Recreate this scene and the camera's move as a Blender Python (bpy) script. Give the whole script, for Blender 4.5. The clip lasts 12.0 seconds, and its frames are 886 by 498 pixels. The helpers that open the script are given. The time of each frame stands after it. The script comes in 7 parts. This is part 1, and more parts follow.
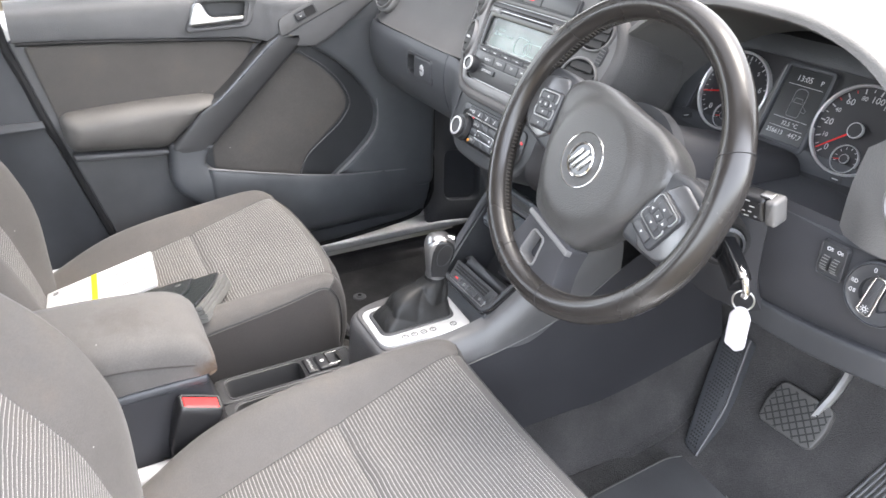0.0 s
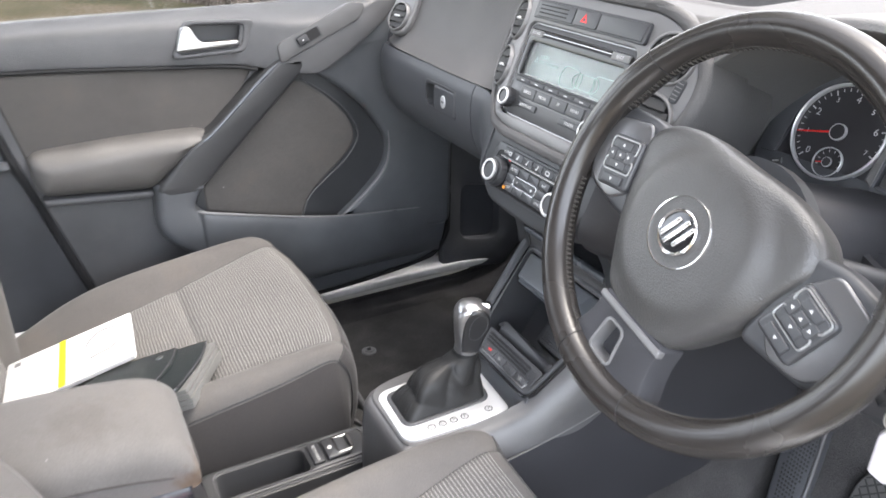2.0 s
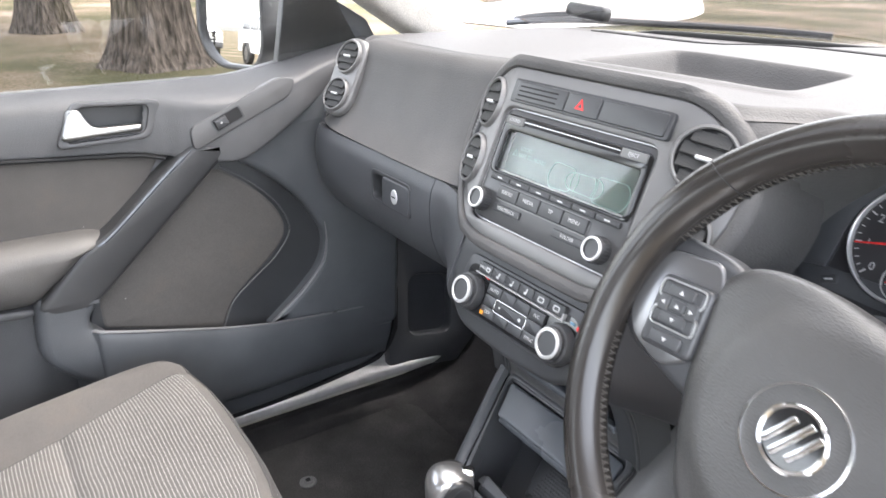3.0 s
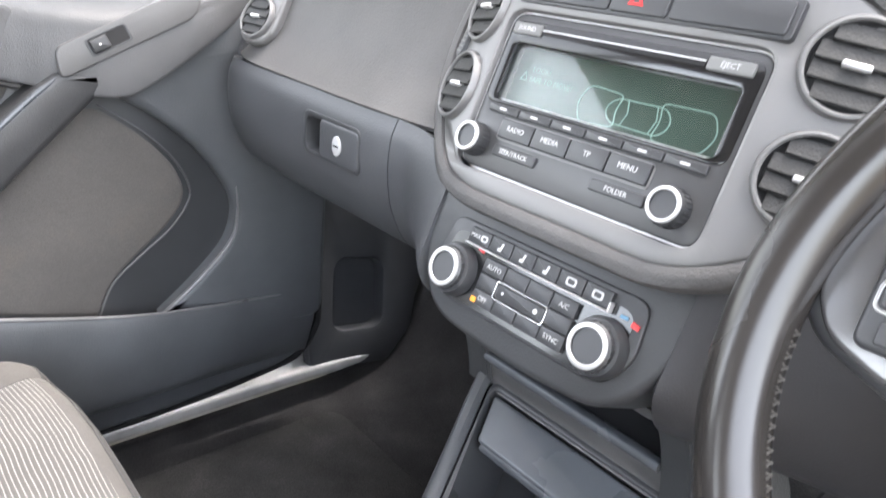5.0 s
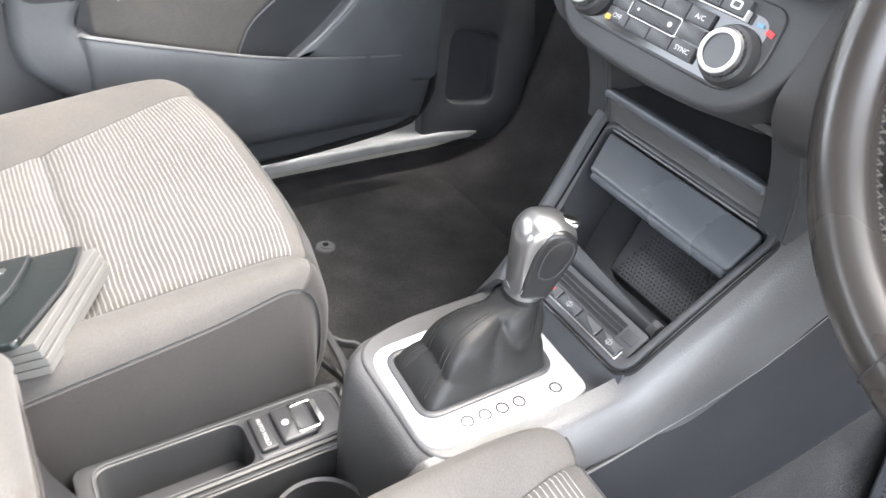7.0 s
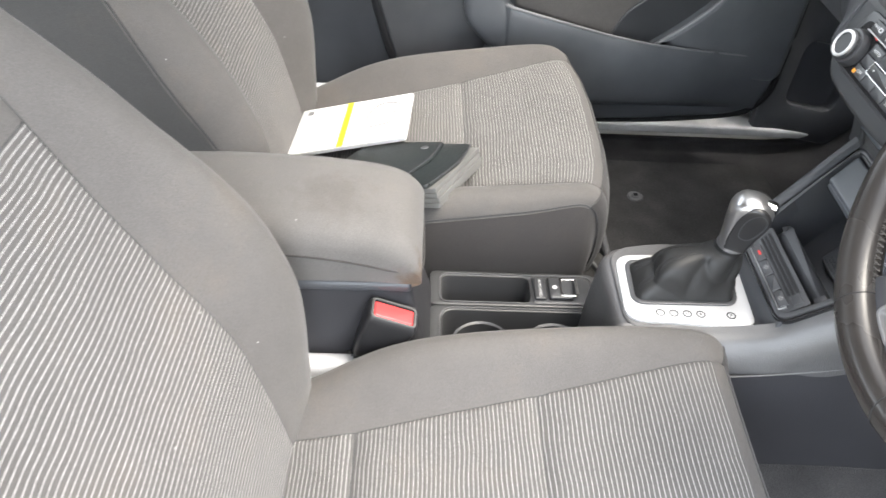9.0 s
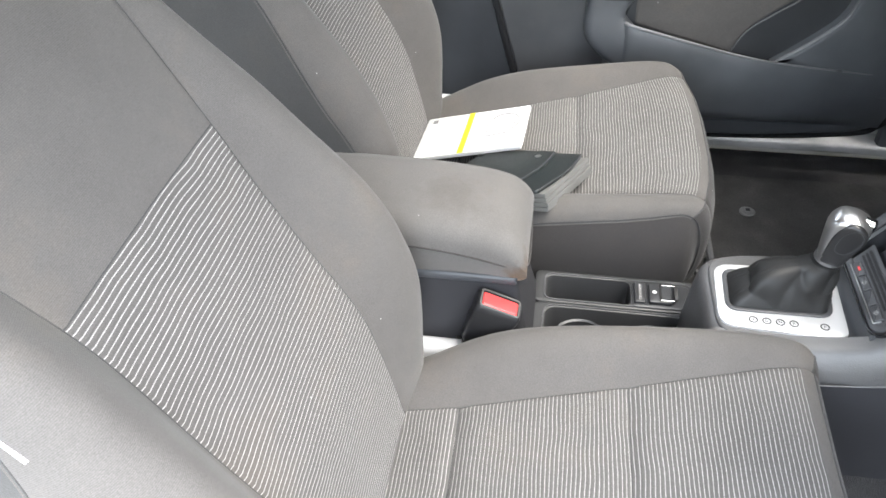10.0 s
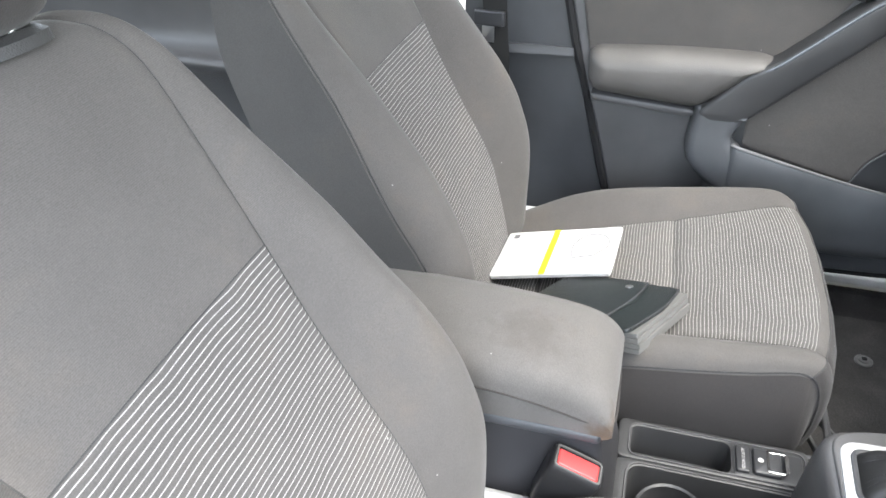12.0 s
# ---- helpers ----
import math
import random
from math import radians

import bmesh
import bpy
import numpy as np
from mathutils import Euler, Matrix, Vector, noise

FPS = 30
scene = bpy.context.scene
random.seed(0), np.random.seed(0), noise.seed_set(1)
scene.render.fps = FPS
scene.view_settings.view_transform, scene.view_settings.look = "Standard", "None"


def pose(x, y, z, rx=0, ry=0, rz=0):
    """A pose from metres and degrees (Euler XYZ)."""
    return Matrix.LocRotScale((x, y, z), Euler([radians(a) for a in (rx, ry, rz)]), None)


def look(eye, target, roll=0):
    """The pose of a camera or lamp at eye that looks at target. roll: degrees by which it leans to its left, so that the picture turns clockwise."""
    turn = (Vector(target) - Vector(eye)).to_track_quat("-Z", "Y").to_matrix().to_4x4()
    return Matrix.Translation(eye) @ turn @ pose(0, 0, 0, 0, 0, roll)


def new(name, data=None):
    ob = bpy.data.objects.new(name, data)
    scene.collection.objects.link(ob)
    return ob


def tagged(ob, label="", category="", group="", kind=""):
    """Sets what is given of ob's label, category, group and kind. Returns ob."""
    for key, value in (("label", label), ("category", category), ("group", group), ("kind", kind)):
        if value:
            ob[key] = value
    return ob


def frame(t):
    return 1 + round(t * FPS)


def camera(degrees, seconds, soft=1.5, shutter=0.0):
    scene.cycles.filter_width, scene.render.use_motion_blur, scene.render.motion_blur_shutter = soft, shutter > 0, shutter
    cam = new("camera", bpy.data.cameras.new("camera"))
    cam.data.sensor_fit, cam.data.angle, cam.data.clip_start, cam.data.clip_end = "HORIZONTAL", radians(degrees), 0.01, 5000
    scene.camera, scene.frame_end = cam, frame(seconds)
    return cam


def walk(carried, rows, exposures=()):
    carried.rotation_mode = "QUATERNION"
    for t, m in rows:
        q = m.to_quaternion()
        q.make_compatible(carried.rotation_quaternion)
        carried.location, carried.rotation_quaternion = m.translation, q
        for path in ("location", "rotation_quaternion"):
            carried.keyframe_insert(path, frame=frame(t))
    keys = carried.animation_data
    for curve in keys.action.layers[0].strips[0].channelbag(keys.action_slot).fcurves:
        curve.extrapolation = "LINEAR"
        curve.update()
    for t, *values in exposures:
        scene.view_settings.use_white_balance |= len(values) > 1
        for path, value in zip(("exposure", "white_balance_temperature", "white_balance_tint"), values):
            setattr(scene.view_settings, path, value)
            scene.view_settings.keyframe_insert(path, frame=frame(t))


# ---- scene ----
cam = camera(62.6, 12.0, shutter=0.3)
PATH = [
    (0, (0.951, 0.023, 1.354), (-0.605, 0.856, 0.415), 0.8),
    (0.5, (0.976, 0.028, 1.347), (-0.62, 0.771, 0.398), 1.2),
    (1, (0.972, 0.036, 1.346), (-0.643, 0.747, 0.405), 1.2),
    (1.5, (0.891, 0.048, 1.337), (-0.725, 0.773, 0.41), 0.6),
    (2, (0.749, 0.08, 1.325), (-0.826, 0.924, 0.427), 0.5),
    (2.5, (0.635, 0.112, 1.315), (-0.9, 1.108, 0.507), 0.9),
    (3, (0.525, 0.163, 1.312), (-1.01, 1.201, 0.56), 1.0),
    (3.2, (0.474, 0.178, 1.301), (-1.041, 1.249, 0.556), 1.5),
    (4.8, (0.316, 0.242, 1.202), (-1.076, 1.494, 0.499), 5.4),
    (5, (0.314, 0.241, 1.191), (-1.062, 1.484, 0.442), 5.6),
    (5.5, (0.316, 0.229, 1.158), (-1.023, 1.425, 0.276), 6.2),
    (6, (0.322, 0.22, 1.138), (-0.977, 1.354, 0.124), 6.7),
    (6.5, (0.334, 0.199, 1.129), (-0.948, 1.253, 0.013), 7.3),
    (6.7, (0.345, 0.186, 1.125), (-0.938, 1.2, -0.027), 7.4),
    (8.3, (0.568, 0.135, 1.266), (-0.897, 0.529, -0.037), 7.7),
    (8.5, (0.6, 0.131, 1.281), (-0.869, 0.428, -0.043), 7.0),
    (9, (0.676, 0.132, 1.327), (-0.792, 0.191, -0.029), 3.4),
    (9.5, (0.734, 0.142, 1.371), (-0.724, 0.009, 0.008), 0.1),
    (10, (0.757, 0.144, 1.381), (-0.704, -0.112, 0.039), -1.8),
    (10.5, (0.751, 0.143, 1.375), (-0.733, -0.183, 0.075), -2.8),
    (11, (0.729, 0.141, 1.375), (-0.792, -0.232, 0.131), -2.7),
    (11.5, (0.687, 0.126, 1.363), (-0.866, -0.301, 0.176), -1.8),
    (12, (0.642, 0.115, 1.352), (-0.926, -0.359, 0.205), -1.3),
]
# time, exposure in stops, white balance in kelvin, tint
EXPOSURE = [(0.0, 4.12, 6480, 11), (1.5, 4.07, 6480, 11), (3.0, 4.18, 6480, 11), (5.0, 4.6, 6480, 11), (6.0, 4.92, 6480, 11), (6.5, 4.95, 6520, 10), (8.5, 4.22, 6620, 9), (9.5, 4.12, 6480, 7), (10.5, 3.92, 6320, 7), (12.0, 4.1, 6280, 7)]
walk(cam, [(t, look(eye, target, roll)) for t, eye, target, roll in PATH], EXPOSURE)

# ---- light ----
SUN_EL, SUN_AZ = radians(67), radians(14)
world = bpy.data.worlds.new("sky")
scene.world = world
world.use_nodes = True
_n = world.node_tree.nodes
_sky = _n.new("ShaderNodeTexSky")
_sky.sky_type = "NISHITA"
_sky.sun_disc = False
_sky.sun_elevation, _sky.sun_rotation = SUN_EL, SUN_AZ
_sky.air_density, _sky.dust_density = 1.0, 3.0
_n["Background"].inputs["Strength"].default_value = 0.158
_haze = _n.new("ShaderNodeHueSaturation")
_haze.inputs["Saturation"].default_value = 0.35
world.node_tree.links.new(_sky.outputs[0], _haze.inputs["Color"])
world.node_tree.links.new(_haze.outputs[0], _n["Background"].inputs["Color"])
_sun = bpy.data.lights.new("sun", "SUN")
_sun.energy, _sun.angle, _sun.color = 0.36, radians(30), (1.0, 0.96, 0.9)
sun = new("sun", _sun)
sun.matrix_world = look((0, 0, 0), (-math.sin(SUN_AZ) * math.cos(SUN_EL), -math.cos(SUN_AZ) * math.cos(SUN_EL), -math.sin(SUN_EL)))
sun.location = (1.2, 4, 10)

# ---- materials ----
def material(name, color, rough=0.5, metal=0.0, coat=0.0, spec=0.5):
    m = bpy.data.materials.new(name)
    m.use_nodes = True
    b = m.node_tree.nodes["Principled BSDF"]
    b.inputs["Base Color"].default_value = (*color, 1)
    b.inputs["Roughness"].default_value = rough
    b.inputs["Metallic"].default_value = metal
    b.inputs["Coat Weight"].default_value = coat
    b.inputs["Specular IOR Level"].default_value = spec
    return m


class Nodes:
    """Short hand for building a node tree."""

    def __init__(self, m):
        self.tree, self.b = m.node_tree, m.node_tree.nodes["Principled BSDF"]

    def add(self, kind, **inputs):
        n = self.tree.nodes.new(kind)
        for k, v in inputs.items():
            s = n.inputs[k.replace("_", " ")]
            if isinstance(v, bpy.types.NodeSocket):
                self.tree.links.new(v, s)
            else:
                s.default_value = v
        return n

    def link(self, a, b):
        self.tree.links.new(a, b)

    def math(self, op, a, b=0.0):
        n = self.tree.nodes.new("ShaderNodeMath")
        n.operation = op
        for s, v in zip(n.inputs, (a, b)):
            if isinstance(v, bpy.types.NodeSocket):
                self.tree.links.new(v, s)
            else:
                s.default_value = v
        return n.outputs[0]

    def ramp(self, fac, *stops):
        n = self.tree.nodes.new("ShaderNodeValToRGB")
        e = n.color_ramp.elements
        while len(e) < len(stops):
            e.new(0.5)
        for el, (p, c) in zip(e, stops):
            el.position, el.color = p, (*c, 1)
        self.link(fac, n.inputs[0])
        return n.outputs[0]

    def bump(self, height, strength, distance):
        n = self.add("ShaderNodeBump", Height=height, Strength=strength, Distance=distance)
        self.link(n.outputs[0], self.b.inputs["Normal"])
        return n


def shade(c, k):
    return tuple(v * k for v in c)


def grained(name, color, rough, grain=0.0016, strength=0.35, dust=0.25, coat=0.0):
    """Moulded plastic or leather with a cell grain, faint dust and uneven gloss."""
    m = material(name, color, rough, coat=coat)
    n = Nodes(m)
    p = n.add("ShaderNodeTexCoord").outputs["Object"]
    v = n.add("ShaderNodeTexVoronoi", Vector=p, Scale=1 / grain)
    f = n.add("ShaderNodeTexNoise", Vector=p, Scale=9.0, Detail=5.0)
    g = n.add("ShaderNodeTexNoise", Vector=p, Scale=260.0, Detail=2.0)
    c = n.ramp(f.outputs[0], (0.3, shade(color, 1 - dust * 0.5)), (0.72, shade(color, 1 + dust)))
    n.link(c, n.b.inputs["Base Color"])
    n.link(n.math("ADD", n.math("MULTIPLY", f.outputs[0], 0.22), rough - 0.11), n.b.inputs["Roughness"])
    n.bump(n.math("ADD", v.outputs["Distance"], n.math("MULTIPLY", g.outputs[0], 0.6)), strength, grain * 0.5)
    return m


def fabric(name, color, stripe=None, pitch=0.0057, weave=0.0, stains=()):
    """Woven seat cloth; with a stripe colour, pale ribs across the seat every pitch metres."""
    m = material(name, color, 0.92, spec=0.2)
    n = Nodes(m)
    tc = n.add("ShaderNodeTexCoord")
    p, uv = tc.outputs["Object"], tc.outputs["UV"]
    n.b.inputs["Sheen Weight"].default_value = 0.12
    n.b.inputs["Sheen Roughness"].default_value = 0.5
    fine = n.add("ShaderNodeTexNoise", Vector=p, Scale=750.0, Detail=2.0)
    blot = n.add("ShaderNodeTexNoise", Vector=p, Scale=7.0, Detail=6.0, Roughness=0.65)
    base = n.ramp(blot.outputs[0], (0.3, shade(color, 0.86)), (0.55, color), (0.8, (color[0] * 1.2, color[1] * 1.13, color[2] * 1.05)))
    speck = n.ramp(fine.outputs[0], (0.3, (0.87, 0.87, 0.87)), (0.7, (1.12, 1.12, 1.12)))
    mix = n.add("ShaderNodeMix")
    mix.data_type, mix.blend_type = "RGBA", "MULTIPLY"
    mix.inputs[0].default_value = 1.0
    n.link(base, mix.inputs[6])
    n.link(speck, mix.inputs[7])
    out, height = mix.outputs[2], fine.outputs[0]
    if weave:
        sv = n.add("ShaderNodeSeparateXYZ", Vector=uv)
        jit = n.add("ShaderNodeTexNoise", Vector=p, Scale=300.0, Detail=1.0)
        ph = n.math("ADD", n.math("MULTIPLY", sv.outputs[1], 6.2832 / weave), n.math("MULTIPLY", jit.outputs[0], 3.0))
        wv = n.math("ADD", n.math("MULTIPLY", n.math("SINE", ph), 0.08), 1.0)
        mw = n.add("ShaderNodeMix")
        mw.data_type, mw.blend_type = "RGBA", "MULTIPLY"
        mw.inputs[0].default_value = 1.0
        n.link(out, mw.inputs[6])
        n.link(wv, mw.inputs[7])
        out = mw.outputs[2]
        height = n.math("ADD", fine.outputs[0], n.math("MULTIPLY", wv, 1.5))
    if stripe:
        wob = n.add("ShaderNodeTexNoise", Vector=p, Scale=17.0, Detail=1.0)
        sep = n.add("ShaderNodeSeparateXYZ", Vector=uv)
        s = n.math("ADD", n.math("DIVIDE", sep.outputs[1], pitch), n.math("MULTIPLY", wob.outputs[0], 1.0))
        tri = n.math("ABSOLUTE", n.math("SUBTRACT", n.math("FRACT", s), 0.5))
        band = n.ramp(tri, (0.39, (0, 0, 0)), (0.44, (1, 1, 1)))
        brk = n.ramp(n.add("ShaderNodeTexNoise", Vector=p, Scale=420.0, Detail=1.0).outputs[0], (0.3, (0.6, 0.6, 0.6)), (0.6, (1, 1, 1)))
        mm = n.add("ShaderNodeMix")
        mm.data_type = "RGBA"
        n.link(n.math("MULTIPLY", band, brk), mm.inputs[0])
        n.link(out, mm.inputs[6])
        mm.inputs[7].default_value = (*stripe, 1)
        out = mm.outputs[2]
        height = n.math("ADD", n.math("MULTIPLY", fine.outputs[0], 0.5), n.math("MULTIPLY", tri, -2.2))
    lint = n.add("ShaderNodeTexVoronoi", Vector=p, Scale=19.0)
    ml = n.add("ShaderNodeMix")
    ml.data_type = "RGBA"
    n.link(n.ramp(lint.outputs["Distance"], (0.016, (0.7, 0.7, 0.7)), (0.026, (0, 0, 0))), ml.inputs[0])
    n.link(out, ml.inputs[6])
    ml.inputs[7].default_value = (0.45, 0.44, 0.42, 1)
    out = ml.outputs[2]
    for place, size, tone in stains:
        far = n.tree.nodes.new("ShaderNodeVectorMath")
        far.operation = "DISTANCE"
        n.link(p, far.inputs[0])
        far.inputs[1].default_value = place
        rag = n.math("ADD", n.math("DIVIDE", far.outputs["Value"], size), n.math("MULTIPLY", n.math("SUBTRACT", n.add("ShaderNodeTexNoise", Vector=p, Scale=60.0, Detail=4.0).outputs[0], 0.5), 1.6))
        ms = n.add("ShaderNodeMix")
        ms.data_type, ms.blend_type = "RGBA", "MULTIPLY"
        n.link(n.ramp(rag, (0.35, (0.9, 0.9, 0.9)), (1.0, (0, 0, 0))), ms.inputs[0])
        n.link(out, ms.inputs[6])
        ms.inputs[7].default_value = (*tone, 1)
        out = ms.outputs[2]
    n.link(out, n.b.inputs["Base Color"])
    n.bump(height, 0.45 if stripe else 0.4, 0.0010 if stripe else 0.0006)
    return m


def carpeted(name, color):
    m = material(name, color, 0.97, spec=0.1)
    n = Nodes(m)
    p = n.add("ShaderNodeTexCoord").outputs["Object"]
    f = n.add("ShaderNodeTexNoise", Vector=p, Scale=520.0, Detail=3.0)
    g = n.add("ShaderNodeTexNoise", Vector=p, Scale=12.0, Detail=6.0)
    s = n.math("ADD", n.math("MULTIPLY", f.outputs[0], 0.5), n.math("MULTIPLY", g.outputs[0], 0.5))
    n.link(n.ramp(s, (0.3, shade(color, 0.55)), (0.55, color), (0.75, (color[0] * 1.7, color[1] * 1.64, color[2] * 1.58))), n.b.inputs["Base Color"])
    n.bump(f.outputs[0], 0.9, 0.003)
    return m


PLASTIC = grained("black_plastic", (0.053, 0.055, 0.060), 0.47, strength=0.25)
PAD = grained("soft_dash_pad", (0.080, 0.078, 0.078), 0.56, grain=0.0018, strength=0.4)
Nodes(PAD).b.inputs["Specular IOR Level"].default_value = 0.25
# paler copy of the dash pad, skylight from the open door put in
HOOD = grained("lit_hood_pad", (0.112, 0.110, 0.108), 0.5, grain=0.0018, strength=0.4)
GREY = grained("grey_plastic", (0.076, 0.076, 0.079), 0.5)
SMOOTH = grained("smooth_black_plastic", (0.038, 0.039, 0.042), 0.38, grain=0.0008, strength=0.1)
GLOSS = material("gloss_black", (0.012, 0.012, 0.013), 0.12)
SILVER = grained("silver_paint", (0.165, 0.163, 0.163), 0.46, grain=0.0005, strength=0.03, dust=0.06)
Nodes(SILVER).b.inputs["Metallic"].default_value = 0.35
PLATE = grained("brushed_silver_plate", (0.58, 0.58, 0.585), 0.38, grain=0.0005, strength=0.03, dust=0.05)
Nodes(PLATE).b.inputs["Metallic"].default_value = 0.4
CHROME = material("chrome", (0.78, 0.78, 0.78), 0.14, metal=1.0)
STEEL = material("dull_steel", (0.45, 0.45, 0.45), 0.38, metal=1.0)
LEATHER = grained("black_leather", (0.020, 0.0180, 0.0168), 0.25, grain=0.0010, strength=0.035, dust=0.2)
Nodes(LEATHER).b.inputs["Specular IOR Level"].default_value = 0.5
AIRBAG = grained("airbag_cover", (0.052, 0.051, 0.050), 0.34, grain=0.0014, strength=0.34)
CLOTH = fabric("plain_seat_cloth", (0.086, 0.0805, 0.076), weave=0.0015)
CLOTH_DARK = fabric("dark_seat_cloth", (0.040, 0.0365, 0.035))
STRIPED = fabric("striped_seat_cloth", (0.084, 0.079, 0.075), stripe=(0.35, 0.335, 0.32))
CLOTH_SHELL = fabric("dark_shell_cloth", (0.050, 0.049, 0.048))
DOOR_CLOTH = fabric("door_cloth", (0.092, 0.086, 0.081))
CARPET = carpeted("carpet", (0.062, 0.060, 0.060))
MAT = carpeted("mat_carpet", (0.075, 0.073, 0.071))
RUBBER = grained("rubber", (0.02, 0.02, 0.02), 0.6)
RED = grained("red_button", (0.46, 0.042, 0.042), 0.42, strength=0.05)
WHITE = grained("white_plastic", (0.43, 0.41, 0.425), 0.4, strength=0.05, dust=0.05)
PAPER = grained("glossy_card", (0.64, 0.64, 0.63), 0.3, grain=0.0008, strength=0.03, dust=0.05)
YELLOW = material("yellow_print", (0.62, 0.52, 0.02), 0.4)
PRINT = material("grey_print", (0.15, 0.15, 0.155), 0.5)
INK = material("white_print", (0.52, 0.52, 0.52), 0.5)
REDINK = material("red_print", (0.7, 0.02, 0.02), 0.4)
BLUEINK = material("blue_print", (0.08, 0.2, 0.3), 0.4)
ORANGE = material("orange_lamp", (0.8, 0.3, 0.02), 0.4)
LCD = material("green_lcd", (0.035, 0.06, 0.05), 0.18)
LCDLINE = material("lcd_line", (0.25, 0.38, 0.34), 0.4)
# black lifted to carry the reflection haze of a cover glass not modelled
DIAL = grained("dial_black_hazed", (0.028, 0.027, 0.030), 0.42, grain=0.0006, strength=0.04)
HEADLINER = carpeted("headliner", (0.55, 0.53, 0.5))
BODY = material("white_car_paint", (0.75, 0.75, 0.74), 0.25, coat=0.6)
# near-black for seams, and as painted shade in gaps, slots and vents
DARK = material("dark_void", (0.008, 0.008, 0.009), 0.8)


def glass(name, tint=(1, 1, 1)):
    m = bpy.data.materials.new(name)
    m.use_nodes = True
    t = m.node_tree
    t.nodes.clear()
    out = t.nodes.new("ShaderNodeOutputMaterial")
    tr, gl, mx = t.nodes.new("ShaderNodeBsdfTransparent"), t.nodes.new("ShaderNodeBsdfGlossy"), t.nodes.new("ShaderNodeMixShader")
    lw = t.nodes.new("ShaderNodeLayerWeight")
    lw.inputs[0].default_value = 0.5
    pw = t.nodes.new("ShaderNodeMath")
    pw.operation = "POWER"
    pw.inputs[1].default_value = 5.0
    fr = t.nodes.new("ShaderNodeMath")
    fr.operation = "MULTIPLY_ADD"
    fr.inputs[1].default_value, fr.inputs[2].default_value = 0.9, 0.04
    t.links.new(lw.outputs["Facing"], pw.inputs[0])
    t.links.new(pw.outputs[0], fr.inputs[0])
    gl.inputs["Roughness"].default_value = 0.02
    tr.inputs[0].default_value = (*tint, 1)
    t.links.new(fr.outputs[0], mx.inputs[0])
    t.links.new(tr.outputs[0], mx.inputs[1])
    t.links.new(gl.outputs[0], mx.inputs[2])
    t.links.new(mx.outputs[0], out.inputs[0])
    return m


GLASS = glass("clear_glass", (0.96, 0.97, 0.96))
PALE_TINT = glass("lightly_tinted_glass", (0.77, 0.765, 0.75))
TINTED = glass("tinted_window_glass", (0.66, 0.65, 0.635))
LCD_DARK = material("dark_lcd", (0.02, 0.021, 0.022), 0.25)
LID = grained("satin_lid", (0.07, 0.076, 0.085), 0.27, grain=0.0006, strength=0.04)
LEVER = grained("lever_lacquer", (0.014, 0.014, 0.015), 0.33, grain=0.0006, strength=0.02)
CLOTH_ARM = fabric("soiled_armrest_cloth", (0.103, 0.097, 0.092), stains=(((0.066, 0.131, 0.722), 0.036, (0.72, 0.52, 0.36)), ((0.02, 0.03, 0.803), 0.05, (0.86, 0.84, 0.82))))
PANEL = grained("satin_side_panel", (0.025, 0.025, 0.028), 0.5, strength=0.15)
Nodes(PANEL).b.inputs["Specular IOR Level"].default_value = 0.35
GAITER = grained("gaiter_leather", (0.012, 0.012, 0.012), 0.48, grain=0.0012, strength=0.2)
Nodes(GAITER).b.inputs["Specular IOR Level"].default_value = 0.3
FIELD = grained("black_door_field", (0.076, 0.080, 0.086), 0.45, strength=0.25)
SILL = grained("scuffed_sill", (0.47, 0.465, 0.46), 0.45, strength=0.2, dust=0.5)
MARK = material("dark_print", (0.02, 0.02, 0.02), 0.5)
PAD_CLOTH = grained("elbow_leatherette", (0.098, 0.093, 0.088), 0.5, grain=0.0018)
CHROME_MATT = material("satin_chrome", (0.42, 0.42, 0.42), 0.34, metal=1.0)
WEB = fabric("belt_webbing", (0.02, 0.02, 0.02))
MIRROR = material("mirror_glass", (0.9, 0.9, 0.9), 0.01, metal=1.0)
PAGES = grained("page_block", (0.12, 0.12, 0.115), 0.6, strength=0.1)
FOLDER = grained("folder_leatherette", (0.014, 0.0175, 0.018), 0.30, grain=0.0014, strength=0.3)
RUBBER_WORN = grained("worn_rubber", (0.075, 0.073, 0.07), 0.55)
STALK_END = grained("light_grey_plastic", (0.105, 0.102, 0.10), 0.42, strength=0.1)
BOX = grained("dull_black_box", (0.030, 0.030, 0.033), 0.55, strength=0.15)
Nodes(BOX).b.inputs["Specular IOR Level"].default_value = 0.35
TRIM = material("smoked_trim", (0.16, 0.16, 0.165), 0.24, metal=0.65)
# paler plastic that paints the bright highlight on door trim edges
EDGE_GLINT = grained("edge_highlight", (0.13, 0.13, 0.133), 0.3, grain=0.0006, strength=0.05)
STUD_INK = material("grey_symbol_print", (0.22, 0.22, 0.22), 0.5)
STUD = grained("grey_stud", (0.14, 0.14, 0.138), 0.5, strength=0.1)
RADIO = grained("satin_radio_plate", (0.050, 0.050, 0.052), 0.34, grain=0.0006, strength=0.04)
KNOB = material("satin_knob", (0.36, 0.36, 0.365), 0.28, metal=0.9)
STITCH = grained("stitching_thread", (0.045, 0.042, 0.038), 0.8, strength=0.1)
SHOULDER = grained("satin_console_grain", (0.072, 0.071, 0.072), 0.37, grain=0.0015, strength=0.3)
STRIPED_SEAT = fabric("striped_cushion_cloth", (0.082, 0.078, 0.0745), stripe=(0.30, 0.29, 0.277), pitch=0.0050)
CONSOLE = grained("black_console_plastic", (0.036, 0.0365, 0.038), 0.42, strength=0.2)
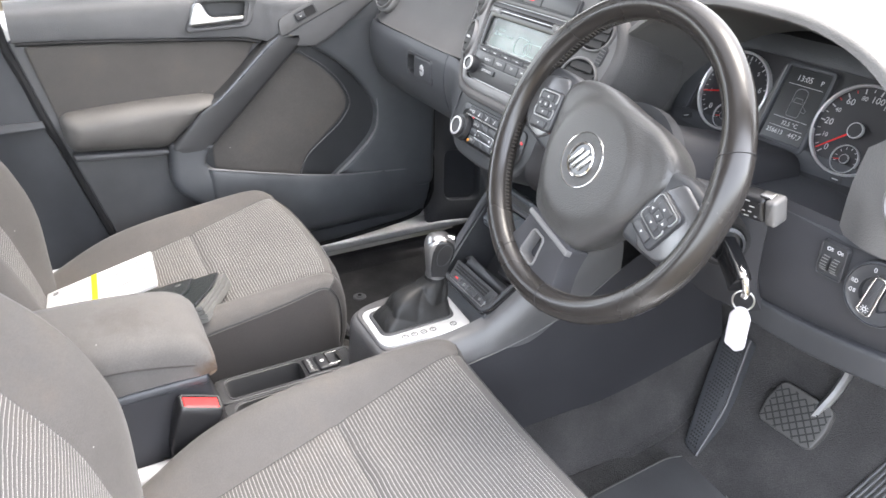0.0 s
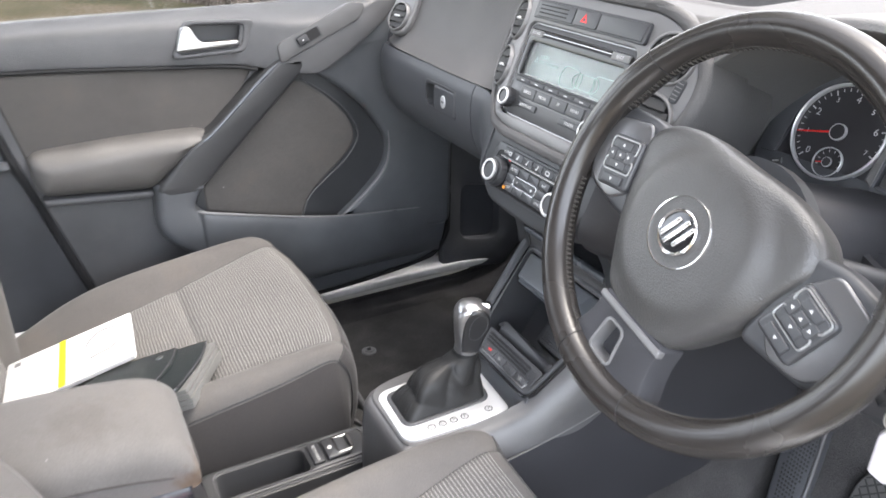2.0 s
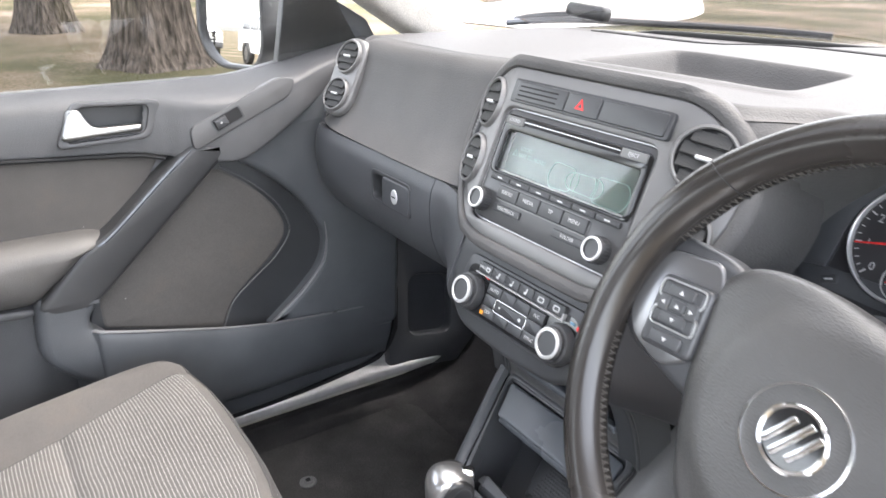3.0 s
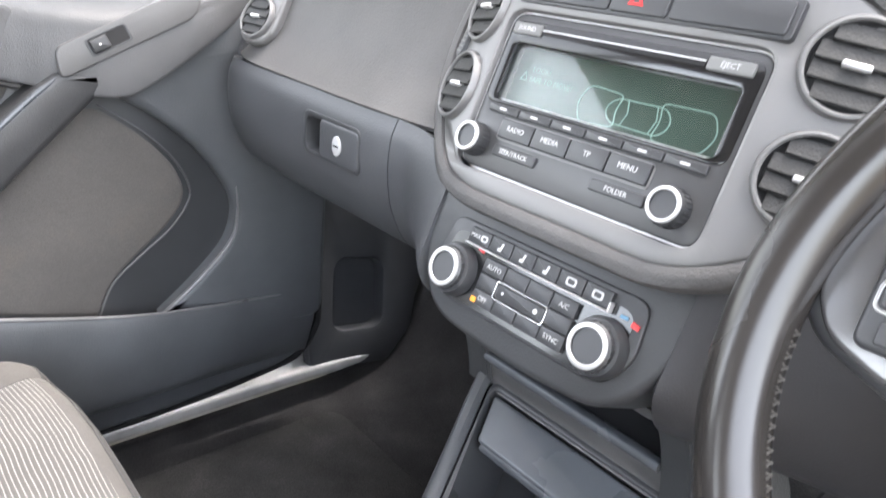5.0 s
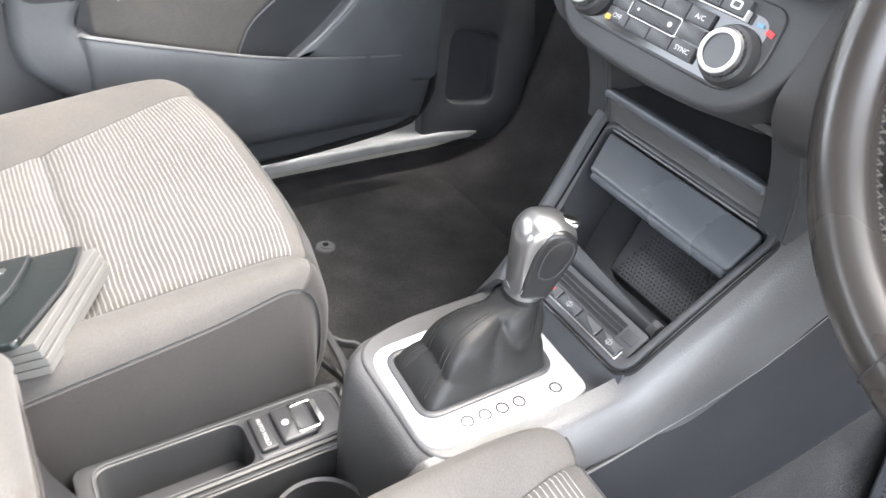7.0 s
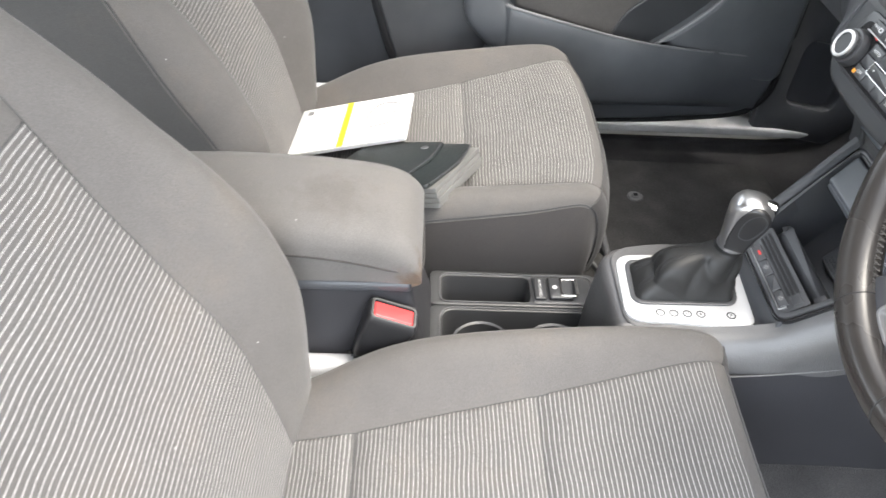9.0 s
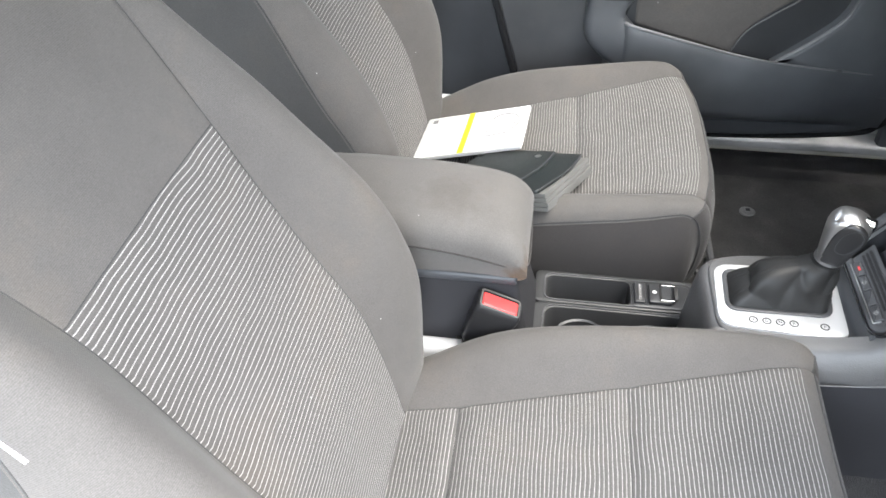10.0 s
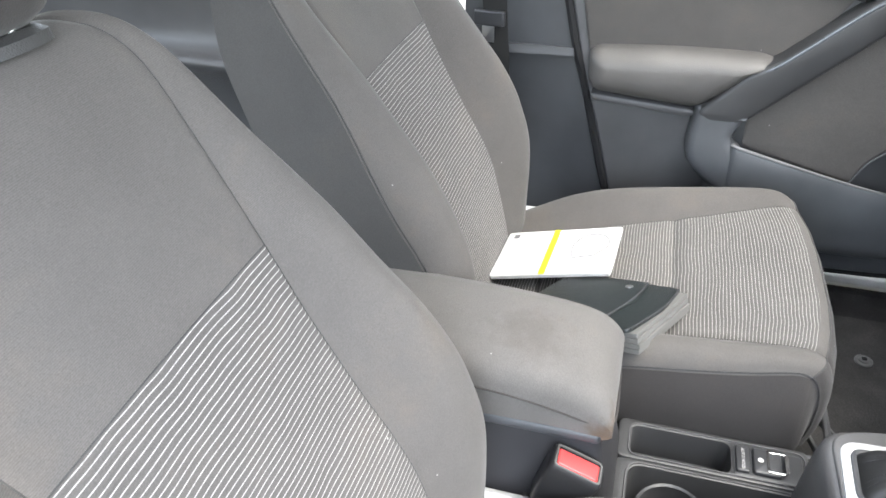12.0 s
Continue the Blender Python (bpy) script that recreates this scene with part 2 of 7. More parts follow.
RECESS = grained("smooth_black_recess", (0.034, 0.0355, 0.038), 0.45, strength=0.1)
from mathutils import geometry

# ---- shaping tools ----
def thing(name, label, category, at=(0, 0, 0), kind="", group=""):
    ob = new(name)
    ob.location = at
    ob.empty_display_size = 0.05
    return tagged(ob, label, category, group, kind)


def part(name, bm, mat, parent=None, label="", smooth=True, angle=40):
    """Links a bmesh as one mesh object, under a thing or a part. Its places are given in the parent's space."""
    me = bpy.data.meshes.new(name)
    bmesh.ops.recalc_face_normals(bm, faces=bm.faces)
    bm.to_mesh(me)
    bm.free()
    for m in mat if isinstance(mat, (list, tuple)) else (mat,):
        me.materials.append(m)
    if smooth:
        me.polygons.foreach_set("use_smooth", [True] * len(me.polygons))
        me.set_sharp_from_angle(angle=radians(angle))
    ob = new(name, me)
    if parent:
        ob.parent = parent
    if label:
        ob["label"] = label
    return ob


def basis(origin, xa, ya):
    """A frame with local x along xa and local y near ya."""
    x = Vector(xa).normalized()
    z = x.cross(Vector(ya)).normalized()
    y = z.cross(x)
    m = Matrix((x, y, z)).transposed().to_4x4()
    m.translation = Vector(origin)
    return m


def cr(points, n, closed=False):
    """Catmull-Rom curve through points, n samples."""
    p = np.array(points, float)
    k = len(p)
    t = np.linspace(0, k if closed else k - 1, n, endpoint=not closed)
    i = np.minimum(t.astype(int), k - 1 if closed else k - 2)
    f = (t - i)[:, None]
    if closed:
        a, b, c, d = p[(i - 1) % k], p[i % k], p[(i + 1) % k], p[(i + 2) % k]
    else:
        q = np.vstack([2 * p[0] - p[1], p, 2 * p[-1] - p[-2]])
        a, b, c, d = q[i], q[i + 1], q[i + 2], q[i + 3]
    return 0.5 * (2 * b + (c - a) * f + (2 * a - 5 * b + 4 * c - d) * f**2 + (3 * b - a - 3 * c + d) * f**3)


def resample(points, n):
    """A closed outline, sampled at n equal steps."""
    p = np.array(points, float)
    q = np.vstack([p, p[:1]])
    s = np.r_[0, np.cumsum(np.linalg.norm(np.diff(q, axis=0), axis=1))]
    t = np.linspace(0, s[-1], n, endpoint=False)
    return np.stack([np.interp(t, s, q[:, k]) for k in range(p.shape[1])], 1)


def rpoly(points, r, seg=5):
    """A polygon with rounded corners; r is one radius or one for each corner."""
    out, k = [], len(points)
    rs = r if isinstance(r, (list, tuple)) else [r] * k
    for i in range(k):
        p, a, b = (Vector(points[j % k]) for j in (i, i - 1, i + 1))
        da, db = (a - p), (b - p)
        cut = min(rs[i], 0.49 * da.length, 0.49 * db.length)
        s, e = p + da.normalized() * cut, p + db.normalized() * cut
        for j in range(seg + 1):
            f = j / seg
            out.append(tuple((1 - f) ** 2 * s + 2 * f * (1 - f) * p + f**2 * e))
    return out


def rrect(x0, y0, x1, y1, r, seg=5):
    return rpoly([(x0, y0), (x1, y0), (x1, y1), (x0, y1)], r, seg)


def circle(r, n=32, x=0.0, y=0.0, ry=None):
    return [(x + r * math.cos(2 * math.pi * i / n), y + (ry or r) * math.sin(2 * math.pi * i / n)) for i in range(n)]


def grow(outline, d):
    """An outline moved outwards by d (inwards: minus)."""
    p = np.array(outline, float)
    e = np.roll(p, -1, 0) - p
    e /= np.maximum(np.linalg.norm(e, axis=1), 1e-9)[:, None]
    area = np.sum(p[:, 0] * np.roll(p[:, 1], -1) - np.roll(p[:, 0], -1) * p[:, 1])
    nrm = np.stack([e[:, 1], -e[:, 0]], 1) * np.sign(area)
    v = nrm + np.roll(nrm, 1, 0)
    v /= np.maximum(np.linalg.norm(v, axis=1), 0.3)[:, None]
    return p + d * v


def rings(loops, cap0=True, cap1=True, m=None, bm=None):
    """Joins closed loops of equal length into a skin, with end caps."""
    bm = bm or bmesh.new()
    m = m or Matrix()
    vs = [[bm.verts.new(m @ Vector(p)) for p in loop] for loop in loops]
    n = len(loops[0])
    for a, b in zip(vs, vs[1:]):
        for i in range(n):
            bm.faces.new((a[i], a[(i + 1) % n], b[(i + 1) % n], b[i]))
    for on, loop in ((cap0, vs[0][::-1]), (cap1, vs[-1])):
        if on:
            cover(bm, loop)
    return bm


def cover(bm, loop):
    """Closes a loop of vertices; a hollow outline is cut into triangles."""
    p = [v.co.copy() for v in loop]
    k = len(p)
    turns = [(p[(i + 1) % k] - p[i]).cross(p[(i + 2) % k] - p[(i + 1) % k]) for i in range(k)]
    main = sum(turns, Vector())
    if all(t.dot(main) >= -1e-12 for t in turns):
        bm.faces.new(loop)
        return
    for tri in geometry.tessellate_polygon([p]):
        try:
            bm.faces.new([loop[i] for i in tri])
        except ValueError:
            pass


def flat(outline, z):
    return [(p[0], p[1], z) for p in outline]


def prism(outline, z0, z1, m=None, bevel=0.0, bm=None, steps=3):
    """A plate from z0 to z1 with a rounded upper rim."""
    if bevel <= 0:
        return rings([flat(outline, z0), flat(outline, z1)], m=m, bm=bm)
    loops = [flat(outline, z0)]
    for i in range(steps + 1):
        a = math.pi / 2 * i / steps
        loops.append(flat(grow(outline, -bevel * (1 - math.cos(a))), z1 - bevel + bevel * math.sin(a)))
    return rings(loops, m=m, bm=bm)


def hoop(outer, inner, z0, z1, m=None, bevel=0.0, n=96, bm=None, depth=None):
    """A frame between two outlines; its inner wall may go deeper."""
    o, i = resample(outer, n), np.array(inner, float)
    i = resample(i, n)
    i = np.roll(i, -int(np.argmin(np.linalg.norm(i - o[0] * 1.0, axis=1))), 0)
    b = bevel
    loops = [flat(o, z0), flat(o, z1 - b)]
    if b:
        loops.append(flat(grow(o, -0.3 * b), z1 - 0.3 * b))
        loops.append(flat(grow(o, -b), z1))
        loops.append(flat(grow(i, b), z1))
        loops.append(flat(grow(i, 0.3 * b), z1 - 0.3 * b))
    else:
        loops.append(flat(o, z1))
    loops += [flat(i, z1 - b), flat(i, z0 if depth is None else depth)]
    bm = rings(loops, False, False, m, bm)
    return bm


def box(x0, y0, z0, x1, y1, z1, r=0.0, m=None, bm=None, seg=3):
    """A box with rounded edges."""
    if r <= 0:
        return rings([flat([(x0, y0), (x1, y0), (x1, y1), (x0, y1)], z) for z in (z0, z1)], m=m, bm=bm)
    loops = []
    rim = rrect(x0, y0, x1, y1, r, 4)
    for i in range(seg + 1):
        a = math.pi / 2 * i / seg
        loops.append(flat(grow(rim, -r * 0.98 * (1 - math.sin(a))), z0 + r * (1 - math.cos(a))))
    for i in range(seg + 1):
        a = math.pi / 2 * i / seg
        loops.append(flat(grow(rim, -r * 0.98 * (1 - math.cos(a))), z1 - r + r * math.sin(a)))
    return rings(loops, m=m, bm=bm)


def lathe(profile, n=32, m=None, bm=None, cap0=True, cap1=True):
    """Turns (radius, z) pairs about z."""
    return rings([flat(circle(max(r, 1e-5), n), z) for r, z in profile], cap0, cap1, m, bm)


def sweep(path, section, n=None, up=(0, 0, 1), closed=False, scale=None, bm=None):
    """Carries a closed 2D section along a path. scale: a factor at each path point."""
    p = np.array(path, float)
    k = len(p)
    tang = np.roll(p, -1, 0) - np.roll(p, 1, 0)
    if not closed:
        tang[0], tang[-1] = p[1] - p[0], p[-1] - p[-2]
    bm = bm or bmesh.new()
    rows = []
    for i in range(k):
        t = Vector(tang[i]).normalized()
        a = Vector(up).cross(t)
        a = a.normalized() if a.length > 1e-4 else Vector((1, 0, 0))
        b = t.cross(a)
        s = 1.0 if scale is None else scale[i]
        rows.append([bm.verts.new(Vector(p[i]) + a * (u * s) + b * (v * s)) for u, v in section])
    q = len(section)
    pairs = list(zip(rows, rows[1:])) + ([(rows[-1], rows[0])] if closed else [])
    for r0, r1 in pairs:
        for i in range(q):
            bm.faces.new((r0[i], r0[(i + 1) % q], r1[(i + 1) % q], r1[i]))
    if not closed:
        bm.faces.new(rows[0][::-1])
        bm.faces.new(rows[-1])
    return bm


def tube(path, r, sides=12, n=0, closed=False, bm=None, scale=None, up=(0, 0, 1)):
    p = cr(path, n, closed) if n else path
    return sweep(p, circle(r, sides), closed=closed, bm=bm, scale=scale, up=up)


def skin(rows, nu, nv, thick=0.0, bm=None, toward=(0.3, 0.1, 1.3)):
    """A smooth sheet through rows of points; thick: metres that it is deep, away from the point toward."""
    a = np.array([cr(r, nv) for r in rows])
    g = np.array([cr(a[:, j], nu) for j in range(nv)]).transpose(1, 0, 2)
    bm = bm or bmesh.new()
    vs = [[bm.verts.new(p) for p in row] for row in g]
    for i in range(nu - 1):
        for j in range(nv - 1):
            bm.faces.new((vs[i][j], vs[i + 1][j], vs[i + 1][j + 1], vs[i][j + 1]))
    if thick:
        # the face is turned to the cabin's middle, the depth lies behind it
        du, dv = np.gradient(g, axis=0), np.gradient(g, axis=1)
        nr = np.cross(du, dv)
        nr /= np.maximum(np.linalg.norm(nr, axis=2), 1e-9)[..., None]
        if (nr * (np.array(toward) - g)).sum() < 0:
            nr = -nr
        ws = [[bm.verts.new(p) for p in row] for row in g - nr * thick]
        for i in range(nu - 1):
            for j in range(nv - 1):
                bm.faces.new((ws[i][j], ws[i][j + 1], ws[i + 1][j + 1], ws[i + 1][j]))
        for i in range(nu - 1):
            bm.faces.new((vs[i][0], vs[i + 1][0], ws[i + 1][0], ws[i][0]))
            bm.faces.new((vs[i][-1], ws[i][-1], ws[i + 1][-1], vs[i + 1][-1]))
        for j in range(nv - 1):
            bm.faces.new((vs[0][j], ws[0][j], ws[0][j + 1], vs[0][j + 1]))
            bm.faces.new((vs[-1][j], vs[-1][j + 1], ws[-1][j + 1], ws[-1][j]))
    return bm


def cut_hole(bm, test):
    """Takes away the faces whose middle passes the test."""
    bmesh.ops.delete(bm, geom=[f for f in bm.faces if test(*f.calc_center_median())], context="FACES")
    return bm


def moved(bm, m):
    bmesh.ops.transform(bm, matrix=m, verts=bm.verts)
    return bm


def text(name, body, size, m, parent, mat, align="CENTER"):
    """Raised lettering in the built-in font, in the parent's space."""
    c = bpy.data.curves.new(name, "FONT")
    c.body, c.size, c.align_x, c.align_y = body, size, align, "CENTER"
    c.extrude, c.resolution_u = 0.0001, 2
    c.materials.append(mat)
    ob = new(name, c)
    ob.matrix_basis = m
    ob.parent = parent
    return ob


# ---- seats ----
def seat_grid(curve, width, crest, height, outer, back_shell, ns, flip=1, fall=lambda s: 0.03):
    """Points of an upholstered panel. curve: (y, z) up the middle. Functions of s (0..1): width of the insert, place of the
    bolster's crest, its height, the outer edge. back_shell: depth behind the face."""
    mid = cr(curve, ns)
    arc = np.r_[0, np.cumsum(np.linalg.norm(np.diff(mid, axis=0), axis=1))]
    tang = np.gradient(mid, axis=0)
    tang /= np.linalg.norm(tang, axis=1)[:, None]
    nrm = flip * np.stack([-tang[:, 1], tang[:, 0]], 1)
    rows = []
    for i in range(ns):
        s = arc[i] / arc[-1]
        w, c, h, o, d, p = width(s), crest(s), height(s), outer(s), back_shell(s), fall(s)
        half = [(0, -0.004), (w * 0.35, -0.0035), (w * 0.7, -0.002), (w * 0.93, -0.0005), (w - 0.004, 0.0), (w, -0.002), (w + 0.004, 0.001)]
        half += [(w + (c - w) * f, h * math.sin(f * math.pi / 2) ** 1.3) for f in (0.25, 0.5, 0.75, 1.0)]
        half += [(c + (o - c) * math.sin(a), h - (h + p) * (1 - math.cos(a))) for a in (0.35, 0.7, 1.05, 1.35)]
        half += [(o + 0.0005, 0.002 - p), (o - 0.0015, -p - 0.0005), (o + 0.001, -p - 0.003)]
        half += [(o + 0.004, -p - 0.003 - (d - p - 0.003) * f) for f in (0.25, 0.5, 0.75, 0.93)]
        half += [(o - 0.008, -d), (o * 0.6, -d - 0.004), (0, -d - 0.004)]
        rows.append([(x, mid[i][0] + nrm[i][0] * k, mid[i][1] + nrm[i][1] * k) for x, k in half])
    return np.array(rows), arc


def upholstery(rows, arc, pick, seams=(), bm=None):
    """One mesh out of the cells that pick(i, j) chooses, on both sides of the middle; uv: metres across and along."""
    g = rows.copy()
    bm = bm or bmesh.new()
    uvl = bm.loops.layers.uv.new("UVMap")
    made = {}

    def vert(i, j, side):
        k = (i, j, side if abs(g[i, j, 0]) > 1e-6 else 1)
        if k not in made:
            x, y, z = g[i, j]
            made[k] = (bm.verts.new((x * k[2], y, z)), (x * k[2], arc[i]))
        return made[k]

    ns, nj = g.shape[:2]
    for i in range(ns - 1):
        for j in range(nj - 1):
            if not pick(i, j):
                continue
            for side in (1, -1):
                q = [vert(i, j, side), vert(i, j + 1, side), vert(i + 1, j + 1, side), vert(i + 1, j, side)]
                f = bm.faces.new([v for v, _ in q])
                for loop, (_, t) in zip(f.loops, q):
                    loop[uvl].uv = t
    return bm


def lerp(*pairs):
    xs, ys = zip(*pairs)
    return lambda s: float(np.mean(np.interp([s + d for d in (-0.06, -0.04, -0.02, 0, 0.02, 0.04, 0.06)], xs, ys)))


def groove(rows, at, arc, deep, wide=0.006):
    """Presses a cross seam into the insert at that arc length."""
    k = np.exp(-(((arc - at) / wide) ** 2))
    rows[:, :6, 2] -= (deep * k)[:, None] * np.array([1, 1, 1, 1, 0.8, 0.3])


INSERT = 5


def seams(ob, rows, arc, cross, end, slide):
    """Thin dark sewing lines: along both edges of the insert and across it."""
    last = int(np.argmax(arc >= end))
    for side in (1, -1):
        part("seam", tube([(slide + side * p[0], p[1], p[2]) for p in rows[2:last, 5]], 0.0008, 5), CLOTH_SHELL, ob)
    for at in cross:
        i = int(np.argmax(arc >= at))
        r = rows[i]
        p = [(slide - q[0], q[1], q[2]) for q in r[5:0:-1]] + [(slide + q[0], q[1], q[2]) for q in r[0:6]]
        part("seam", tube(p, 0.0008, 5, up=(0, 0.7, 0.7)), CLOTH_SHELL, ob)


def seat(at, label, seam, slide=0.0, slim=0.0, nose=0.0, bolster=1.0, piped=0.0, group="front seats"):
    """nose: how far the front corners are rounded back; bolster: height of the cushion's sides; piped: how far the backrest's piping sits forward."""
    ob = thing("front_car_seat", label, "car seat", at, group=group)
    # cushion
    curve = [(-0.13, 0.560), (-0.06, 0.577), (0.0, 0.590), (0.054, 0.602), (0.16, 0.627), (0.269, 0.650), (0.37, 0.672), (0.43, 0.684), (0.462, 0.686), (0.483, 0.677), (0.496, 0.655), (0.503, 0.62), (0.503, 0.57), (0.495, 0.53)]
    rows, arc = seat_grid(curve, lerp((0, 0.122), (0.25, 0.128), (0.53, 0.154), (0.78, 0.183), (1, 0.190)),
                          lerp((0, 0.165), (0.2, 0.186), (0.3, 0.197), (0.6, 0.207), (0.72, 0.213), (0.80, 0.208), (0.88, 0.198), (1, 0.195)),
                          lerp((0, -0.01), (0.15, 0.010 * bolster), (0.23, 0.032 * bolster), (0.32, 0.053 * bolster), (0.45, 0.053 * bolster), (0.62, 0.034 * bolster), (0.74, 0.012), (0.85, 0.002), (1, 0.0)),
                          lerp((0, 0.190), (0.2, 0.213), (0.3, 0.230), (0.6, 0.232), (0.72, 0.230), (0.80, 0.222), (0.88, 0.211), (1, 0.207)),
                          lerp((0, 0.12), (0.5, 0.145), (0.75, 0.165), (0.88, 0.13), (1, 0.08)), 110, fall=lerp((0, 0.02), (0.2, 0.0), (0.3, -0.010), (0.5, -0.006), (0.7, 0.006), (1, 0.010)))
    at_slide = pose(slide, 0, 0)
    bend = np.clip((rows[:, :, 1] - 0.20) / 0.28, 0, 1) ** 2
    rows[:, :, 1] -= nose * bend * np.clip(np.abs(rows[:, :, 0]) / 0.21, 0, 1.1) ** 3
    # upright sides below the piping, fanning together under the rounded nose
    last = int(np.argmax(rows[:, 0, 1] > 0.445))
    for i in range(len(rows)):
        k = min(i, last)
        y, x = rows[k, 0, 1], rows[k, 17, 0] + 0.003
        z = float(np.interp(y, (-0.13, 0.1, 0.445), (0.48, 0.515, 0.538)))
        foot, edge = np.array((x, y, z)), rows[i, 17].copy()
        for j, f in enumerate((0.25, 0.5, 0.75, 0.95)):
            rows[i, 18 + j] = edge * (1 - f) + foot * f + np.array((0.007 * math.sin(math.pi * f), 0, 0))
        rows[i, 22:25] = [(x - 0.012, y, z - 0.004), (x * 0.6, y, z - 0.006), (0, y, z - 0.006)]
    ya = rows[:, 0, 1]
    top = arc[np.argmax(rows[:, 0, 1] > 0.466)]
    k_front = int(np.argmax(arc > top + 0.016))
    front = arc[k_front]
    for y in (0.054, 0.269):
        groove(rows, arc[np.argmax(ya > y)], arc, 0.008, 0.008)
    part("cushion", moved(upholstery(rows, arc, lambda i, j: (INSERT <= j < 17 and arc[i] < front) or (j < INSERT and top <= arc[i] < front)), at_slide), CLOTH, ob, "plain grey cloth bolsters")
    part("cushion_side", moved(upholstery(rows, arc, lambda i, j: j >= 17 or arc[i] >= front), at_slide), CLOTH_DARK, ob, "darker cloth sides")
    for side in (1, -1):
        part("piping", tube([(slide + side * (p[0] + 0.001), p[1], p[2]) for p in rows[4:k_front + 1, 16]], 0.0012, 6), CLOTH_SHELL, ob, "dark piping")
    part("piping", tube([(slide - p[0], p[1] + 0.0006, p[2]) for p in rows[k_front, 16:0:-1]] + [(slide + p[0], p[1] + 0.0006, p[2]) for p in rows[k_front, :17]], 0.0012, 6, up=(0, 0.6, 0.8)), CLOTH_SHELL, ob, "dark piping")
    part("cushion_panel", moved(upholstery(rows, arc, lambda i, j: j < INSERT and arc[i] < top), at_slide), STRIPED_SEAT, ob, "grey cloth with pale cross stripes")
    seams(ob, rows, arc, [arc[np.argmax(ya > y)] for y in (0.054, 0.269)], top, slide)
    # backrest
    curve = [(0.012, 0.54), (-0.006, 0.585), (-0.016, 0.635), (-0.029, 0.69), (-0.046, 0.752), (-0.070, 0.805), (-0.096, 0.853), (-0.134, 0.93), (-0.168, 1.0), (-0.215, 1.08), (-0.250, 1.140), (-0.268, 1.167), (-0.290, 1.184), (-0.322, 1.189), (-0.352, 1.178)]
    rows, arc = seat_grid(curve, lerp((0, 0.118), (0.3, 0.13), (0.6, 0.128), (0.8, 0.147), (0.9, 0.150), (1, 0.105)),
                          lerp((0, 0.18), (0.35, 0.20), (0.6, 0.185), (0.8, 0.178), (0.9, 0.163), (1, 0.115)),
                          lerp((0, 0.010), (0.1, 0.016), (0.24, 0.047), (0.42, 0.066), (0.58, 0.040), (0.7, 0.02), (0.82, 0.008), (1, 0.0)),
                          lerp((0, 0.225), (0.2, 0.247), (0.45, 0.25), (0.65, 0.232 - slim), (0.8, 0.205 - slim), (0.9, 0.175), (1, 0.12)),
                          lerp((0, 0.12), (0.5, 0.13), (0.78, 0.105), (0.86, 0.07), (1, 0.045)), 120, -1, lerp((0, 0.03), (0.15, 0.03 - 0.5 * piped), (0.25, 0.03 - piped), (0.5, 0.03 - piped), (0.6, 0.03 - slim * 1.2 - piped), (0.75, 0.03 - slim * 1.2 - piped * 0.7), (0.85, 0.03 - piped * 0.5), (1, 0.03)))
    za = rows[:, 0, 2]
    top = arc[np.argmax(za > seam)]
    part("backrest", upholstery(rows, arc, lambda i, j: (j >= INSERT and j < 17) or (j < INSERT and arc[i] >= top)), CLOTH, ob, "plain grey cloth bolsters")
    part("backrest_panel", upholstery(rows, arc, lambda i, j: j < INSERT and arc[i] < top), STRIPED, ob, "grey cloth with pale cross stripes")
    for side in (1, -1):
        part("piping", tube([(side * (p[0] + 0.001), p[1], p[2]) for p in rows[8:-14, 16]], 0.0012, 6), CLOTH_SHELL, ob, "dark piping")
    part("backrest_side", upholstery(rows, arc, lambda i, j: j >= 17), CLOTH_SHELL, ob, "dark cloth backrest shell")
    seams(ob, rows, arc, [top], arc[-1] * 0.97, 0.0)
    # base and runners
    part("seat_base", box(-0.20, -0.12, 0.40, 0.20, 0.44, 0.50, 0.02), PLASTIC, ob)
    for x in (-0.19, 0.19):
        part("runner", box(x - 0.02, -0.18, 0.362, x + 0.02, 0.46, 0.40, 0.004), STEEL, ob)
    part("recliner_cover", box(-0.250, -0.09, 0.50, -0.222, 0.060, 0.602, 0.012), WHITE_TRIM, ob, "pale hinge cover")
    part("recliner_cover", box(0.220, -0.09, 0.50, 0.248, 0.060, 0.602, 0.012), WHITE_TRIM, ob, "pale hinge cover")
    part("adjuster_bar", tube([(-0.15, 0.42, 0.45), (-0.15, 0.50, 0.455), (-0.12, 0.525, 0.46), (0.0, 0.53, 0.46), (0.12, 0.525, 0.46), (0.15, 0.50, 0.455), (0.15, 0.42, 0.45)], 0.006, 8, 40), GREY, ob, "grey metal adjusting bar")
    # headrest
    # dark cloth all over puts the underside's shade into the headrest's colour
    rest = part("headrest", moved(box(-0.125, -0.045, -0.085, 0.125, 0.045, 0.085, 0.04), pose(0, -0.318, 1.276, -8)), CLOTH_DARK, ob)
    for x in (-0.078, 0.078):
        part("post", tube([(x, -0.298, 1.17), (x, -0.325, 1.28)], 0.006, 10), CHROME, rest, "chrome post")
        part("guide", lathe([(0.024, 0), (0.024, 0.008), (0.018, 0.013), (0.008, 0.013)], 20, pose(x, -0.302, 1.182, 15) @ Matrix.Diagonal((1.25, 0.85, 1, 1))), RUBBER, ob, "black headrest guide")
    return ob


